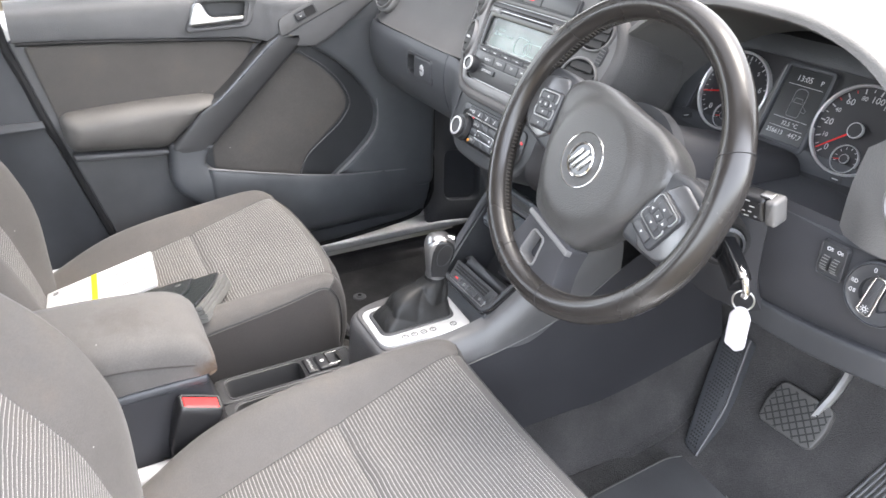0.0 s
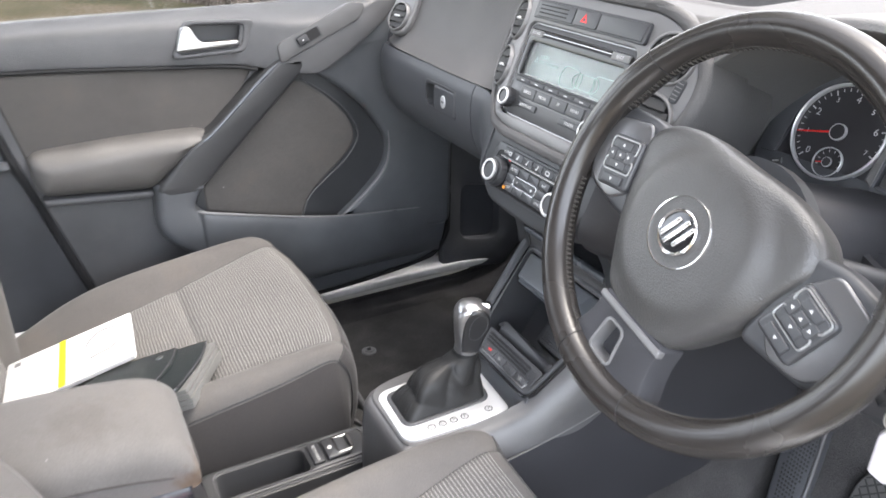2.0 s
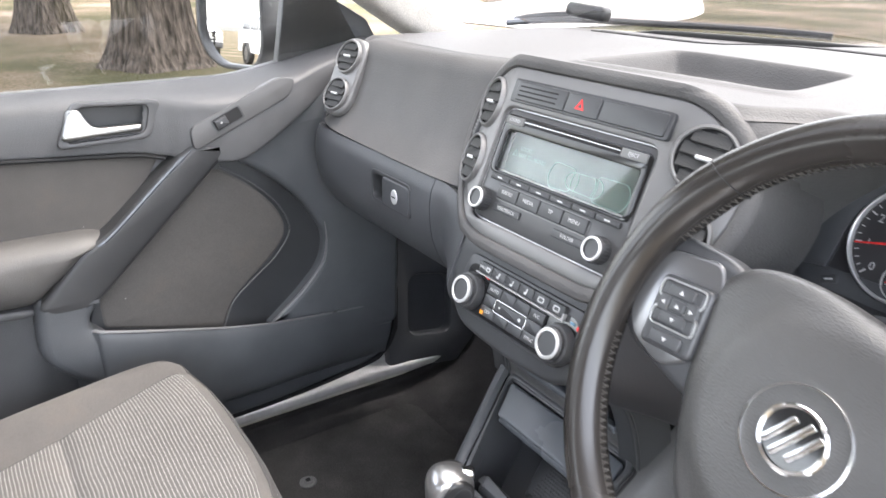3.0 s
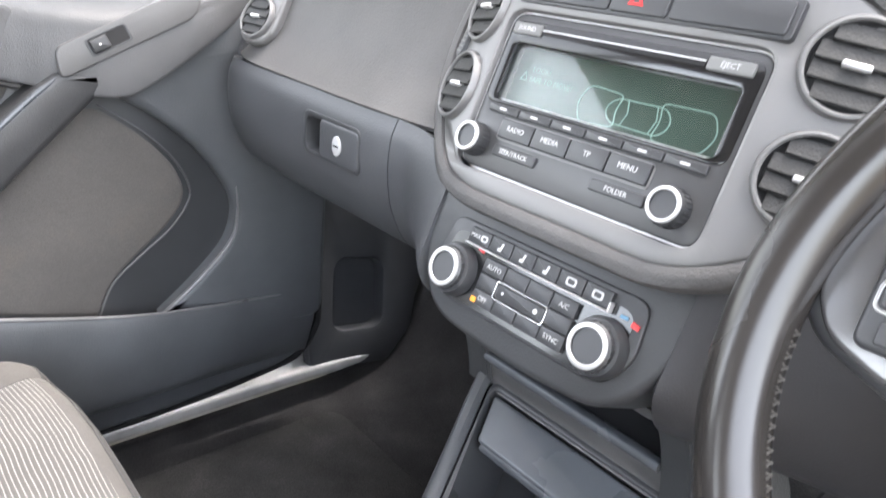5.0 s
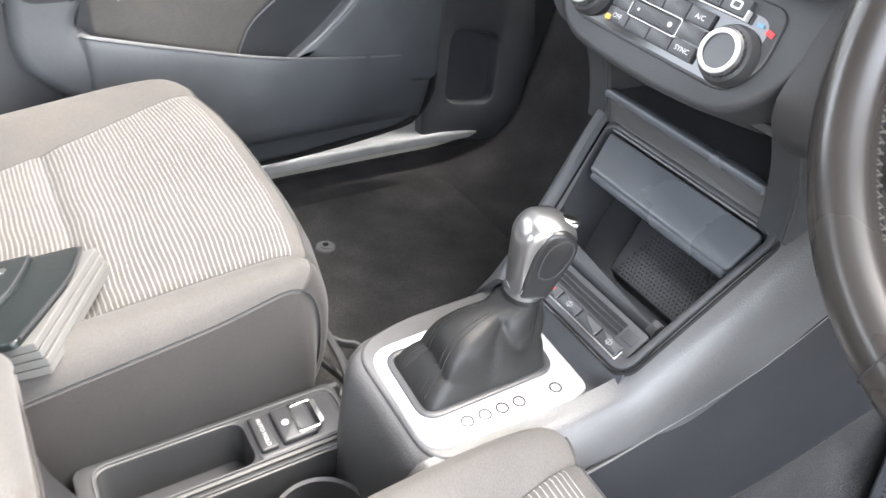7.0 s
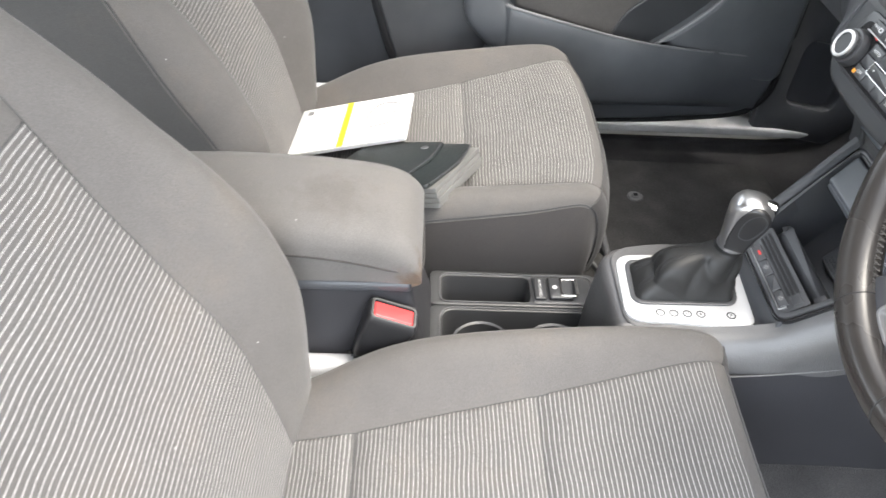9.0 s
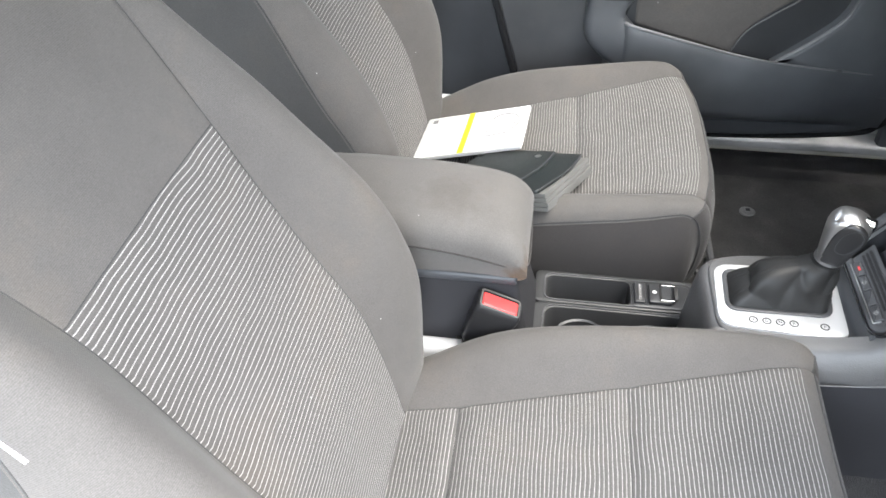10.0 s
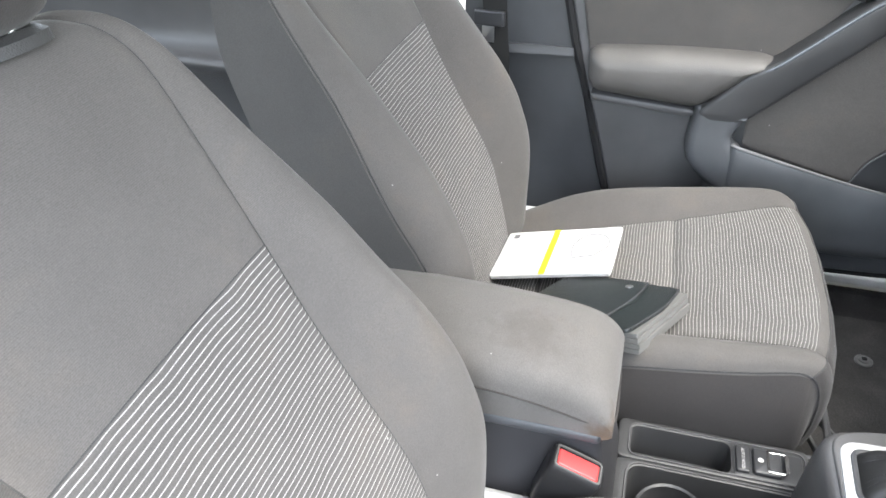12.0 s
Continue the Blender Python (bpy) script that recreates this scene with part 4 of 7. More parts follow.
part("display_edge", box(0.0925, 0.1385, -0.008, 0.0950, 0.1830, 0.0010, 0.0008, R, seg=1), SILVER, radio, "bright edge of the display recess")
part("display_edge", box(-0.0985, 0.1370, -0.008, 0.0950, 0.1388, -0.0010, 0.0006, R, seg=1), STEEL, radio)
outline_line("plate_rim", rrect(-0.1115, vz(1.0375), 0.1075, vz(1.1555), 0.0135), R @ pose(0, 0, 0.0012), radio, PLATE, 0.0014)
_ln = [("LOOK!", 0.1675), ("SAFE TO MOVE?", 0.1600)]
for s, v in _ln:
    text("lettering", s, 0.0062, R @ pose(-0.083, v, -0.009), radio, LCDLINE, "LEFT")
part("warning_triangle", hoop([(-0.093, 0.158), (-0.085, 0.158), (-0.089, 0.166)], [(-0.0916, 0.1588), (-0.0864, 0.1588), (-0.089, 0.1642)], -0.0095, -0.0090, R, n=24), LCDLINE, radio)


D = R @ pose(0, 0, -0.0092)
_cy = 0.153
outline_line("car_outline", rpoly([(0.002, _cy - 0.009), (0.044, _cy - 0.010), (0.051, _cy), (0.044, _cy + 0.010), (0.002, _cy + 0.009), (-0.005, _cy)], 0.006), D, radio, LCDLINE)
outline_line("zone_outline", rpoly([(-0.024, _cy - 0.014), (0.008, _cy - 0.012), (0.004, _cy), (0.008, _cy + 0.012), (-0.024, _cy + 0.014), (-0.030, _cy)], 0.006), D, radio, LCDLINE)
outline_line("zone_outline", rpoly([(0.038, _cy - 0.013), (0.078, _cy - 0.014), (0.085, _cy), (0.078, _cy + 0.014), (0.038, _cy + 0.013), (0.042, _cy)], 0.006), D, radio, LCDLINE)
for x in (0.012, 0.036):
    outline_line("screen_outline", [(x, _cy - 0.010), (x + 0.003, _cy), (x, _cy + 0.010)], D, radio, LCDLINE, closed=False)
# disc slot and its keys
part("disc_slot", box(-0.098, 0.1915, 0, 0.064, 0.1945, 0.0008, m=R @ pose(0, 0, 0.0038)), DARK, radio)
part("slot_trim", box(-0.076, 0.1945, 0, 0.064, 0.1955, 0.0016, m=R @ pose(0, 0, 0.0034)), PLATE, radio)
for x0, x1, s in ((-0.105, -0.076, "SOUND"), (0.066, 0.098, "EJECT")):
    k = part("key", prism(rrect(x0, 0.1895, x1, 0.1985, 0.0015), 0.002, 0.0064, R, 0.001), STUD, radio, "grey key")
    text("lettering", s, 0.0052, R @ pose((x0 + x1) / 2, 0.194, 0.0066), k, INK)
for i in range(6):
    x = -0.098 + i * 0.0325
    k = part("key", prism(rrect(x, 0.1265, x + 0.031, 0.1330, 0.001), 0.002, 0.0062, R @ pose(0, 0, 0, 0), 0.001), SMOOTH, radio)
    part("mark", box(x + 0.012, 0.1290, 0.006, x + 0.019, 0.1306, 0.0066, m=R), INK, k)
part("key_frame", hoop(rrect(-0.081, 0.1065, 0.061, 0.1235, 0.002), rrect(-0.0795, 0.108, 0.0595, 0.1245, 0.001), 0.002, 0.0042, R, n=80), SILVER, radio)
for i, s in enumerate(("RADIO", "MEDIA", "TP", "MENU")):
    x = -0.079 + i * 0.0348
    k = part("key", prism(rrect(x, 0.1085, x + 0.0335, 0.1235, 0.0015), 0.002, 0.0065, R, 0.001), SMOOTH, radio)
    text("lettering", s, 0.0058, R @ pose(x + 0.0168, 0.1165, 0.0067), k, INK)
for x0, x1, s in ((-0.078, -0.034, "SEEK/TRACK"), (0.018, 0.063, "FOLDER")):
    k = part("key", prism(rrect(x0, 0.0945, x1, 0.1030, 0.002), 0.002, 0.0060, R, 0.001), SMOOTH, radio)
    text("lettering", s, 0.0052, R @ pose((x0 + x1) / 2, 0.0988, 0.0062), k, INK)


def ring_knob(parent, m, r, h, name="knob"):
    k = part(name, lathe([(r * 1.12, 0), (r * 1.12, h * 0.75), (r, h * 0.95), (r, h), (r * 0.8, h), (r * 0.78, h - 0.0008), (0.001, h - 0.0008)], 40, m), SMOOTH, parent, "black knob")
    part("knob_ring", lathe([(r * 1.02, h * 0.9), (r * 1.02, h + 0.0008), (r * 0.96, h + 0.0014), (r * 0.84, h + 0.0014), (r * 0.80, h + 0.0003)], 40, m, cap0=False, cap1=False), PLATE, k, "satin silver ring")
    for i in range(24):
        a = 2 * math.pi * i / 24
        part("ridge", box(-0.0004, -0.0003, 0.001, 0.0004, 0.0006, h * 0.75, m=m @ pose(0, 0, 0, 0, 0, math.degrees(a)) @ pose(0, r * 1.12, 0)), SMOOTH, k)
    return k


for x in (-0.099, 0.083):
    ring_knob(radio, R @ pose(x, 0.101, 0.003), 0.0115, 0.014)

# ---- climate panel ----
climate = thing("climate_panel", "black two-zone climate control panel with chrome-ringed knobs", "climate control")
R = FASCIA @ pose(0, 0, -0.010)
_h = rpoly([(-0.122, 0.062), (0.122, 0.062), (0.124, 0.01), (0.092, -0.040), (0.0, -0.047), (-0.092, -0.040), (-0.124, 0.01)], [0.01, 0.01, 0.03, 0.03, 0.2, 0.03, 0.03], 6)
_r2 = rpoly([(-0.094, 0.041), (0.094, 0.041), (0.098, 0.0), (0.080, -0.024), (-0.080, -0.024), (-0.098, 0.0)], 0.012)
part("housing", prism(_h, -0.09, -0.0005, R, 0.006), RECESS, climate, "black plastic housing")
part("plate", prism(_r2, -0.002, 0.0025, R, 0.0015), SMOOTH, climate)
part("recess", prism(rrect(-0.088, -0.021, 0.088, 0.031, 0.012), 0.002, 0.0028, R), GLOSS, climate)
for x in (-0.072, 0.072):
    base = part("knob_base", lathe([(0.0215, 0.0), (0.0215, 0.004), (0.0195, 0.010), (0.0165, 0.011)], 40, R @ pose(x, 0, 0.002), cap1=False), SMOOTH, climate)
    ring_knob(base, R @ pose(x, 0, 0.010), 0.0150, 0.009)
    part("cold_mark", box(-0.007, -0.0012, 0, -0.001, 0.0012, 0.0008, m=R @ pose(x + 0.012, 0.0255, 0.0028)), BLUEINK, base)
    part("hot_mark", box(0.001, -0.0018, 0, 0.007, 0.0018, 0.0010, m=R @ pose(x + 0.014, 0.0240, 0.0028, 0, 0, -12)), REDINK, base)
part("chrome_bar", box(-0.070, 0.0236, 0, 0.070, 0.0247, 0.006, 0.0006, R @ pose(0, 0, 0.003)), PLATE, climate)
part("chrome_bar", box(0.0688, 0.0235, 0, 0.0703, 0.031, 0.006, 0.0006, R @ pose(0, 0, 0.003)), PLATE, climate)
for i in range(6):
    x = -0.069 + i * 0.0231
    k = part("key", prism(rrect(x, 0.0252, x + 0.0222, 0.0375, 0.001), 0.002, 0.0075, R, 0.001), SMOOTH, climate)
    if i == 0:
        text("lettering", "MAX", 0.0048, R @ pose(x + 0.007, 0.0315, 0.0077), k, INK)
        part("symbol", hoop(rrect(x + 0.013, 0.029, x + 0.020, 0.034, 0.002), rrect(x + 0.0145, 0.0302, x + 0.0185, 0.0328, 0.001), 0.0074, 0.0078, R, n=32), INK, k)
    elif i in (4, 5):
        part("symbol", hoop(rrect(x + 0.007, 0.0285, x + 0.016, 0.0345, 0.002), rrect(x + 0.0085, 0.0297, x + 0.0145, 0.0333, 0.001), 0.0074, 0.0078, R, n=32), INK, k)
    else:
        part("symbol", prism([(x + 0.009, 0.028), (x + 0.0125, 0.028), (x + 0.014, 0.0345), (x + 0.012, 0.0345), (x + 0.0112, 0.0305), (x + 0.009, 0.0305)], 0.0074, 0.0078, R), INK, k)
for r in range(3):
    for c in range(4):
        x, y = -0.045 + c * 0.0232, 0.0085 - r * 0.0125
        if r == 1 and 0 < c < 3:
            continue
        k = part("key", prism(rrect(x, y, x + 0.0222, y + 0.0117, 0.001), 0.002, 0.0062, R, 0.0008), SMOOTH, climate)
        s = {(0, 0): "AUTO", (1, 3): "", (0, 3): "A/C", (2, 0): "OFF", (2, 3): "SYNC"}.get((r, c), "")
        if s:
            text("lettering", s, 0.0054, R @ pose(x + 0.0115, y + 0.0058, 0.0065), k, INK)
part("status_lamp", box(-0.0445, -0.0155, 0.006, -0.0395, -0.0115, 0.0068, m=R), ORANGE, climate, "small orange lamp")
fan = part("fan_key", prism(rrect(-0.0235, -0.0045, 0.0235, 0.0065, 0.001), 0.002, 0.0068, R, 0.001), SMOOTH, climate)
part("fan_frame", hoop(rrect(-0.0255, -0.0063, 0.0255, 0.0083, 0.0015), rrect(-0.0244, -0.0052, 0.0244, 0.0072, 0.001), 0.002, 0.0075, R, 0.0005, 64), CHROME, climate, "chrome frame")
for x, d in ((-0.017, 0.0012), (0.016, 0.002)):
    part("symbol", lathe([(d, 0), (d, 0.0004)], 8, R @ pose(x, 0.001, 0.0068)), INK, fan)

# ---- driver's side of the dashboard ----
W = (0.3685, 0.5274, 1.070)  # middle of the steering wheel's rim
# hood over the instruments, squarer at its outer shoulder
def hood_x(a):
    c = math.cos(a)
    return c if c < 0 else c**0.72 * 1.03


def hood_z(a):
    s = math.sin(a)
    return s if math.cos(a) < 0 or s < 0 else s**0.72


_rows = []
for y, k in ((0.705, 1.0), (0.712, 1.04), (0.74, 1.045), (0.80, 1.03), (0.90, 1.0), (0.98, 0.97)):
    _rows.append([(0.36 + 0.235 * k * hood_x(a), y, 1.015 + 0.20 * k * hood_z(a)) for a in np.linspace(math.pi * 1.02, -0.02 * math.pi, 17)])
part("instrument_hood", skin(_rows, 24, 60, 0.008), HOOD, dash, "padded arched instrument hood")
_rows = []
for y, k in ((0.706, 0.995), (0.76, 0.93), (0.83, 0.85), (0.88, 0.80)):
    _rows.append([(0.36 + 0.235 * k * hood_x(a), y, 1.015 - 0.02 * (1 - k) + 0.20 * k * hood_z(a)) for a in np.linspace(math.pi * 1.02, -0.02 * math.pi, 17)])
part("hood_lining", skin(_rows, 16, 60, 0.004), HOOD, dash)
part("hood_floor", skin([[(x, 0.70, 1.02), (x, 0.76, 1.018), (x, 0.86, 1.012)] for x in (0.115, 0.25, 0.36, 0.5, 0.60)], 12, 12, 0.006), PLASTIC, dash)
# knee panel and lower dash
_k = [(0.705, 1.03), (0.695, 1.005), (0.690, 0.965), (0.695, 0.92), (0.72, 0.885), (0.80, 0.87), (0.95, 0.865)]
_b = np.array([(0.640, 1.035), (0.628, 1.01), (0.614, 0.975), (0.605, 0.945), (0.625, 0.915), (0.69, 0.885), (0.80, 0.875)])
_rows = [[(x, y + d, z) for y, z in _b * (1 - f) + np.array(_k) * f] for x, d, f in ((0.118, 0.0, 0.0), (0.13, 0.0, 0.1), (0.16, -0.004, 0.5), (0.20, -0.008, 0.85), (0.25, -0.005, 1.0), (0.36, 0.0, 1.0), (0.5, 0.0, 1.0), (0.60, 0.005, 1.0), (0.69, 0.02, 1.0))]
part("knee_panel", skin(_rows, 40, 30, 0.01), BOX, dash, "black knee panel")
part("panel_lip", sweep(cr([(0.42, 0.712, 0.888), (0.51, 0.700, 0.892), (0.60, 0.698, 0.902), (0.69, 0.712, 0.912)], 20), rrect(-0.008, -0.02, 0.008, 0.014, 0.005)), SMOOTH, dash)
# outer end with vent
part("end_block", skin([[(0.545, 0.715, 1.11), (0.60, 0.700, 1.15), (0.68, 0.72, 1.17), (0.70, 0.9, 1.18)], [(0.545, 0.705, 1.07), (0.60, 0.688, 1.08), (0.69, 0.71, 1.08), (0.71, 0.9, 1.08)], [(0.545, 0.705, 1.02), (0.60, 0.690, 1.02), (0.69, 0.715, 1.02), (0.71, 0.9, 1.02)]], 20, 24, 0.01), HOOD, dash)
V = basis((0.625, 0.690, 1.085), (1, 0.12, 0), (0, 0.1, 1))
round_vent(dash, V @ pose(0, 0, 0.006), 0.03)
# light switch
LS = basis((0.611, 0.693, 0.982), (1, 0.06, 0), (0, 0.05, 1))
lsw = part("light_switch", lathe([(0.0325, -0.01), (0.0325, 0.0025), (0.031, 0.004), (0.029, 0.003), (0.0185, 0.003), (0.0175, -0.002), (0.001, -0.002)], 48, LS), SMOOTH, dash, "round black light switch")
part("switch_ring", lathe([(0.034, -0.002), (0.0338, 0.0035), (0.0328, 0.0042), (0.0322, 0.0025)], 48, LS, cap0=False, cap1=False), PLASTIC, lsw)
_g = rpoly([(-0.0080, -0.0215), (0.0080, -0.0215), (0.0068, 0.0235), (-0.0068, 0.0235)], 0.005)
G = LS @ pose(0, 0, 0, 0, 0, -10)
grp = part("grip", prism(grow(_g, -0.0012), -0.002, 0.0130, G, 0.003), SMOOTH, lsw, "black turning grip")
part("grip_edge", hoop(_g, grow(_g, -0.0022), 0.0, 0.0136, G, 0.0008, 64), CHROME, grp, "chrome edge of the grip")
part("symbol", hoop(circle(0.0022, 14, 0, -0.0145), circle(0.0014, 14, 0, -0.0145), 0.0128, 0.0134, G, n=14), INK, grp)
for i in range(8):
    part("symbol", box(0.0029, -0.0003, 0.0128, 0.0044, 0.0003, 0.0134, m=G @ pose(0, -0.0145, 0, 0, 0, 45 * i)), INK, grp)
text("lettering", "0", 0.0072, LS @ pose(-0.0085, 0.0235, 0.0036), lsw, INK)
for a, flip in ((168, 1), (192, -1)):
    S = LS @ pose(0.0250 * math.cos(radians(a)), 0.0250 * math.sin(radians(a)), 0.0030)
    part("symbol", hoop(rpoly([(-0.0002, -0.0022), (0.0022 * flip, -0.0022), (0.0036 * flip, 0), (0.0022 * flip, 0.0022), (-0.0002, 0.0022)][::flip], 0.0007), rpoly([(0.0005 * flip, -0.0015), (0.0019 * flip, -0.0015), (0.0028 * flip, 0), (0.0019 * flip, 0.0015), (0.0005 * flip, 0.0015)][::flip], 0.0005), 0.0, 0.0006, S, n=28), INK, lsw)
    for k in (-1, 0, 1):
        part("symbol", box(-0.0036, -0.0003, 0, -0.0010, 0.0003, 0.0006, m=S @ pose(0 if flip > 0 else 0.0046, k * 0.0015, 0)), INK, lsw)
DM = basis((0.5585, 0.690, 0.995), (1, 0.0, 0), (0, -0.05, 1))
_g = rrect(-0.0150, -0.0195, 0.0150, 0.0195, 0.005)
dim = part("dimmer_switch", prism(_g, -0.004, 0.002, DM, 0.001), SMOOTH, dash, "black thumb-wheel switch pair")
part("switch_frame", hoop(_g, grow(_g, -0.0016), 0.0, 0.0034, DM, 0.0008, 64), SMOOTH, dim)
for x in (-0.0058, 0.0058):
    whl = part("thumb_wheel", lathe([(0.0085, -0.0042), (0.010, -0.0034), (0.010, 0.0034), (0.0085, 0.0042)], 28, DM @ pose(x, -0.0045, -0.0030, 0, 90)), RUBBER, dim)
    for i in range(-3, 4):
        part("rib", box(-0.0034, -0.0004, 0.0096, 0.0034, 0.0004, 0.0106, m=DM @ pose(x, -0.0045, -0.0030, 18 * i)), STUD, whl)
    part("symbol", hoop(circle(0.0022, 14, x, 0.0125), circle(0.0014, 14, x, 0.0125), 0.0018, 0.0024, DM, n=14), INK, dim)
    for k in (-1, 0, 1):
        part("symbol", box(x + 0.0026, 0.0122 + k * 0.0014, 0.0018, x + 0.0046, 0.0128 + k * 0.0014, 0.0024, m=DM), INK, dim)

# ---- steering wheel ----
TURNED = -13.0
WHEEL = basis(W, (1, 0, 0), (0, math.sin(radians(23.7)), math.cos(radians(23.7)))) @ pose(0, 0, 0, 0, 0, TURNED)
RIM = 0.1680
wheel = thing("steering_wheel", "black leather three-spoke steering wheel, worn glossy", "steering wheel")


def on_rim(a, r=RIM, z=0.0):
    return WHEEL @ Vector((r * math.cos(a), r * math.sin(a), z))


def grip(deg):
    """Thickness of the rim: swollen thumb rests above the side spokes."""
    k = 1.0
    for d, w, h in ((24, 11, 0.13), (156, 11, 0.13), (-90, 20, 0.05)):
        k += h * math.exp(-((((deg - d + 180) % 360 - 180) / w) ** 2))
    return k


_an = np.linspace(0, 2 * math.pi, 144, endpoint=False)
_axis = WHEEL.to_3x3() @ Vector((0, 0, 1))
_sec = [(0.0150 * math.cos(b), 0.0165 * math.sin(b)) for b in np.linspace(0, 2 * math.pi, 24, endpoint=False)]
rim = part("rim", sweep([on_rim(a) for a in _an], _sec, closed=True, up=_axis, scale=[grip(math.degrees(a)) for a in _an]), LEATHER, wheel, "worn shiny black leather rim")
for deg in (32, 148, -72, -103):
    a, k = radians(deg), grip(deg)
    p = [WHEEL @ (Vector((math.cos(a), math.sin(a), 0)) * (RIM + math.cos(b) * 0.0152 * k) + Vector((-math.sin(a), math.cos(a), 0)) * 0.004 * math.cos(b) + Vector((0, 0, 0.0167 * k * math.sin(b)))) for b in np.linspace(0, 2 * math.pi, 28, endpoint=False)]
    part("seam", tube(p, 0.0005, 6, closed=True, up=(0.3, 0.5, 0.8)), DARK, rim)
_st = bmesh.new()
for i in range(400):
    a = 2 * math.pi * i / 400
    if any(abs((math.degrees(a) - d + 180) % 360 - 180) < 15 for d in (0, 180, -90)):
        continue
    k = 0.0148 * grip(math.degrees(a))
    p0, p1 = on_rim(a, RIM - k, 0.0030), on_rim(a + 0.010 * (1 if i % 2 else -1), RIM - k, -0.0034)
    tube([p0, p1], 0.0006, 5, bm=_st, up=(0.2, 0.3, 0.9))
tagged(part("stitching", _st, STITCH, rim), kind="stuff")

HUB = WHEEL @ pose(-0.006, 0.0, 0.0)
_half = [(0.050, 0.063), (0.088, 0.052), (0.103, 0.030), (0.096, 0.002), (0.086, -0.030), (0.066, -0.068), (0.042, -0.099)]
_hub = resample(cr([(0.0, 0.064)] + _half + [(0.0, -0.106)] + [(-x, y) for x, y in _half[::-1]], 120, True), 96)
_loops = []
for k, z in ((0.95, -0.045), (0.99, -0.028), (1.0, -0.014), (0.994, -0.008), (0.975, -0.004), (0.945, -0.0012)) + tuple((0.91 - 0.05 * i, 0.0008 + 0.0035 * (1 - (1 - i / 16) ** 2)) for i in range(17)):
    ring = []
    for x, y in _hub:
        x, y = x * k, (y + 0.012) * k - 0.012
        f = min(1.0, max(0.0, (0.086 - math.hypot(x, y + 0.012)) / 0.026))
        ring.append((x, y, z + 0.0075 * f * f * (3 - 2 * f)))
    _loops.append(ring)
part("airbag_cover", rings(_loops, m=HUB), AIRBAG, wheel, "grained black airbag cover")
EM = HUB @ pose(-0.003, -0.012, 0.0122)
em = part("emblem", lathe([(0.0320, -0.003), (0.0320, 0.0), (0.0314, 0.0011), (0.0306, 0.0009), (0.0302, -0.0006)], 56, EM, cap1=False), CHROME, wheel, "chrome ring emblem")
part("emblem_field", lathe([(0.0306, -0.003), (0.0303, -0.0004), (0.021, -0.0008), (0.001, -0.0006)], 48, EM), AIRBAG, em)
part("badge_field", lathe([(0.0195, -0.002), (0.0195, 0.0010), (0.001, 0.0016)], 40, EM), GLOSS, em)
part("emblem_ring", lathe([(0.0200, 0.0), (0.0200, 0.0022), (0.0190, 0.0032), (0.0174, 0.0024), (0.0172, 0.0010)], 48, EM, cap0=False, cap1=False), CHROME, em)
for x, l in ((-0.0085, 0.0120), (0.0, 0.0150), (0.0085, 0.0120)):
    part("emblem_bar", box(-0.0020, -l, 0, 0.0020, l, 0.0022, 0.0008, EM @ pose(x, 0, 0.0010, 0, 0, -22)), CHROME, em)
part("airbag_mark", box(-0.008, -0.0018, 0, 0.008, 0.0018, 0.0006, m=HUB @ pose(-0.040, -0.070, 0.0020, 3, -4, -40)), PLASTIC, wheel)

for sx in (-1, 1):
    _s = rpoly([(sx * 0.080, 0.040), (sx * 0.112, 0.047), (sx * 0.160, 0.040), (sx * 0.166, -0.020), (sx * 0.146, -0.040), (sx * 0.078, -0.046)], 0.012)
    sp = part("side_spoke", prism(_s, -0.026, -0.004, WHEEL, 0.007), SMOOTH, wheel, "black spoke with buttons")
    _t = rpoly([(sx * 0.094, 0.018), (sx * 0.112, 0.042), (sx * 0.152, 0.030), (sx * 0.158, 0.004), (sx * 0.154, -0.022), (sx * 0.140, -0.036), (sx * 0.110, -0.040), (sx * 0.092, -0.024)], 0.008)
    part("spoke_trim", prism(_t, -0.008, -0.0012, WHEEL, 0.003), TRIM, sp, "glossy smoked-silver trim, scuffed")
    B = WHEEL @ pose(sx * 0.1155 - 0.0015, -0.002, 0.0004, 0, 0, -14 * sx)
    part("button_pod", prism(rrect(-0.0205, -0.0270, 0.0205, 0.0225, 0.006), -0.008, 0.0035, B, 0.0030), SMOOTH, sp)
    for y0, y1 in ((0.0065, 0.0205), (-0.0125, 0.0015)):
        part("button_frame", hoop(rrect(-0.0180, y0, 0.0180, y1, 0.0045), rrect(-0.0166, y0 + 0.0014, 0.0166, y1 - 0.0014, 0.0034), 0.003, 0.0046, B, 0.0004, 64), CHROME_MATT, sp, "bright frame")
    part("button_plate", prism(rrect(-0.0160, -0.0105, 0.0160, 0.0185, 0.0035), 0.003, 0.0046, B, 0.0012), SMOOTH, sp)
    for x, y, w, h in ((0, 0.0135, 0.0100, 0.0042), (0, -0.0055, 0.0100, 0.0042), (-0.0110, 0.0040, 0.0042, 0.0060), (0.0110, 0.0040, 0.0042, 0.0060), (0, 0.0040, 0.0055, 0.0040), (0, -0.0195, 0.0125, 0.0045)):
        b = part("button", prism(rrect(x - w, y - h, x + w, y + h, 0.002), 0.003, 0.0058, B, 0.001), SMOOTH, sp)
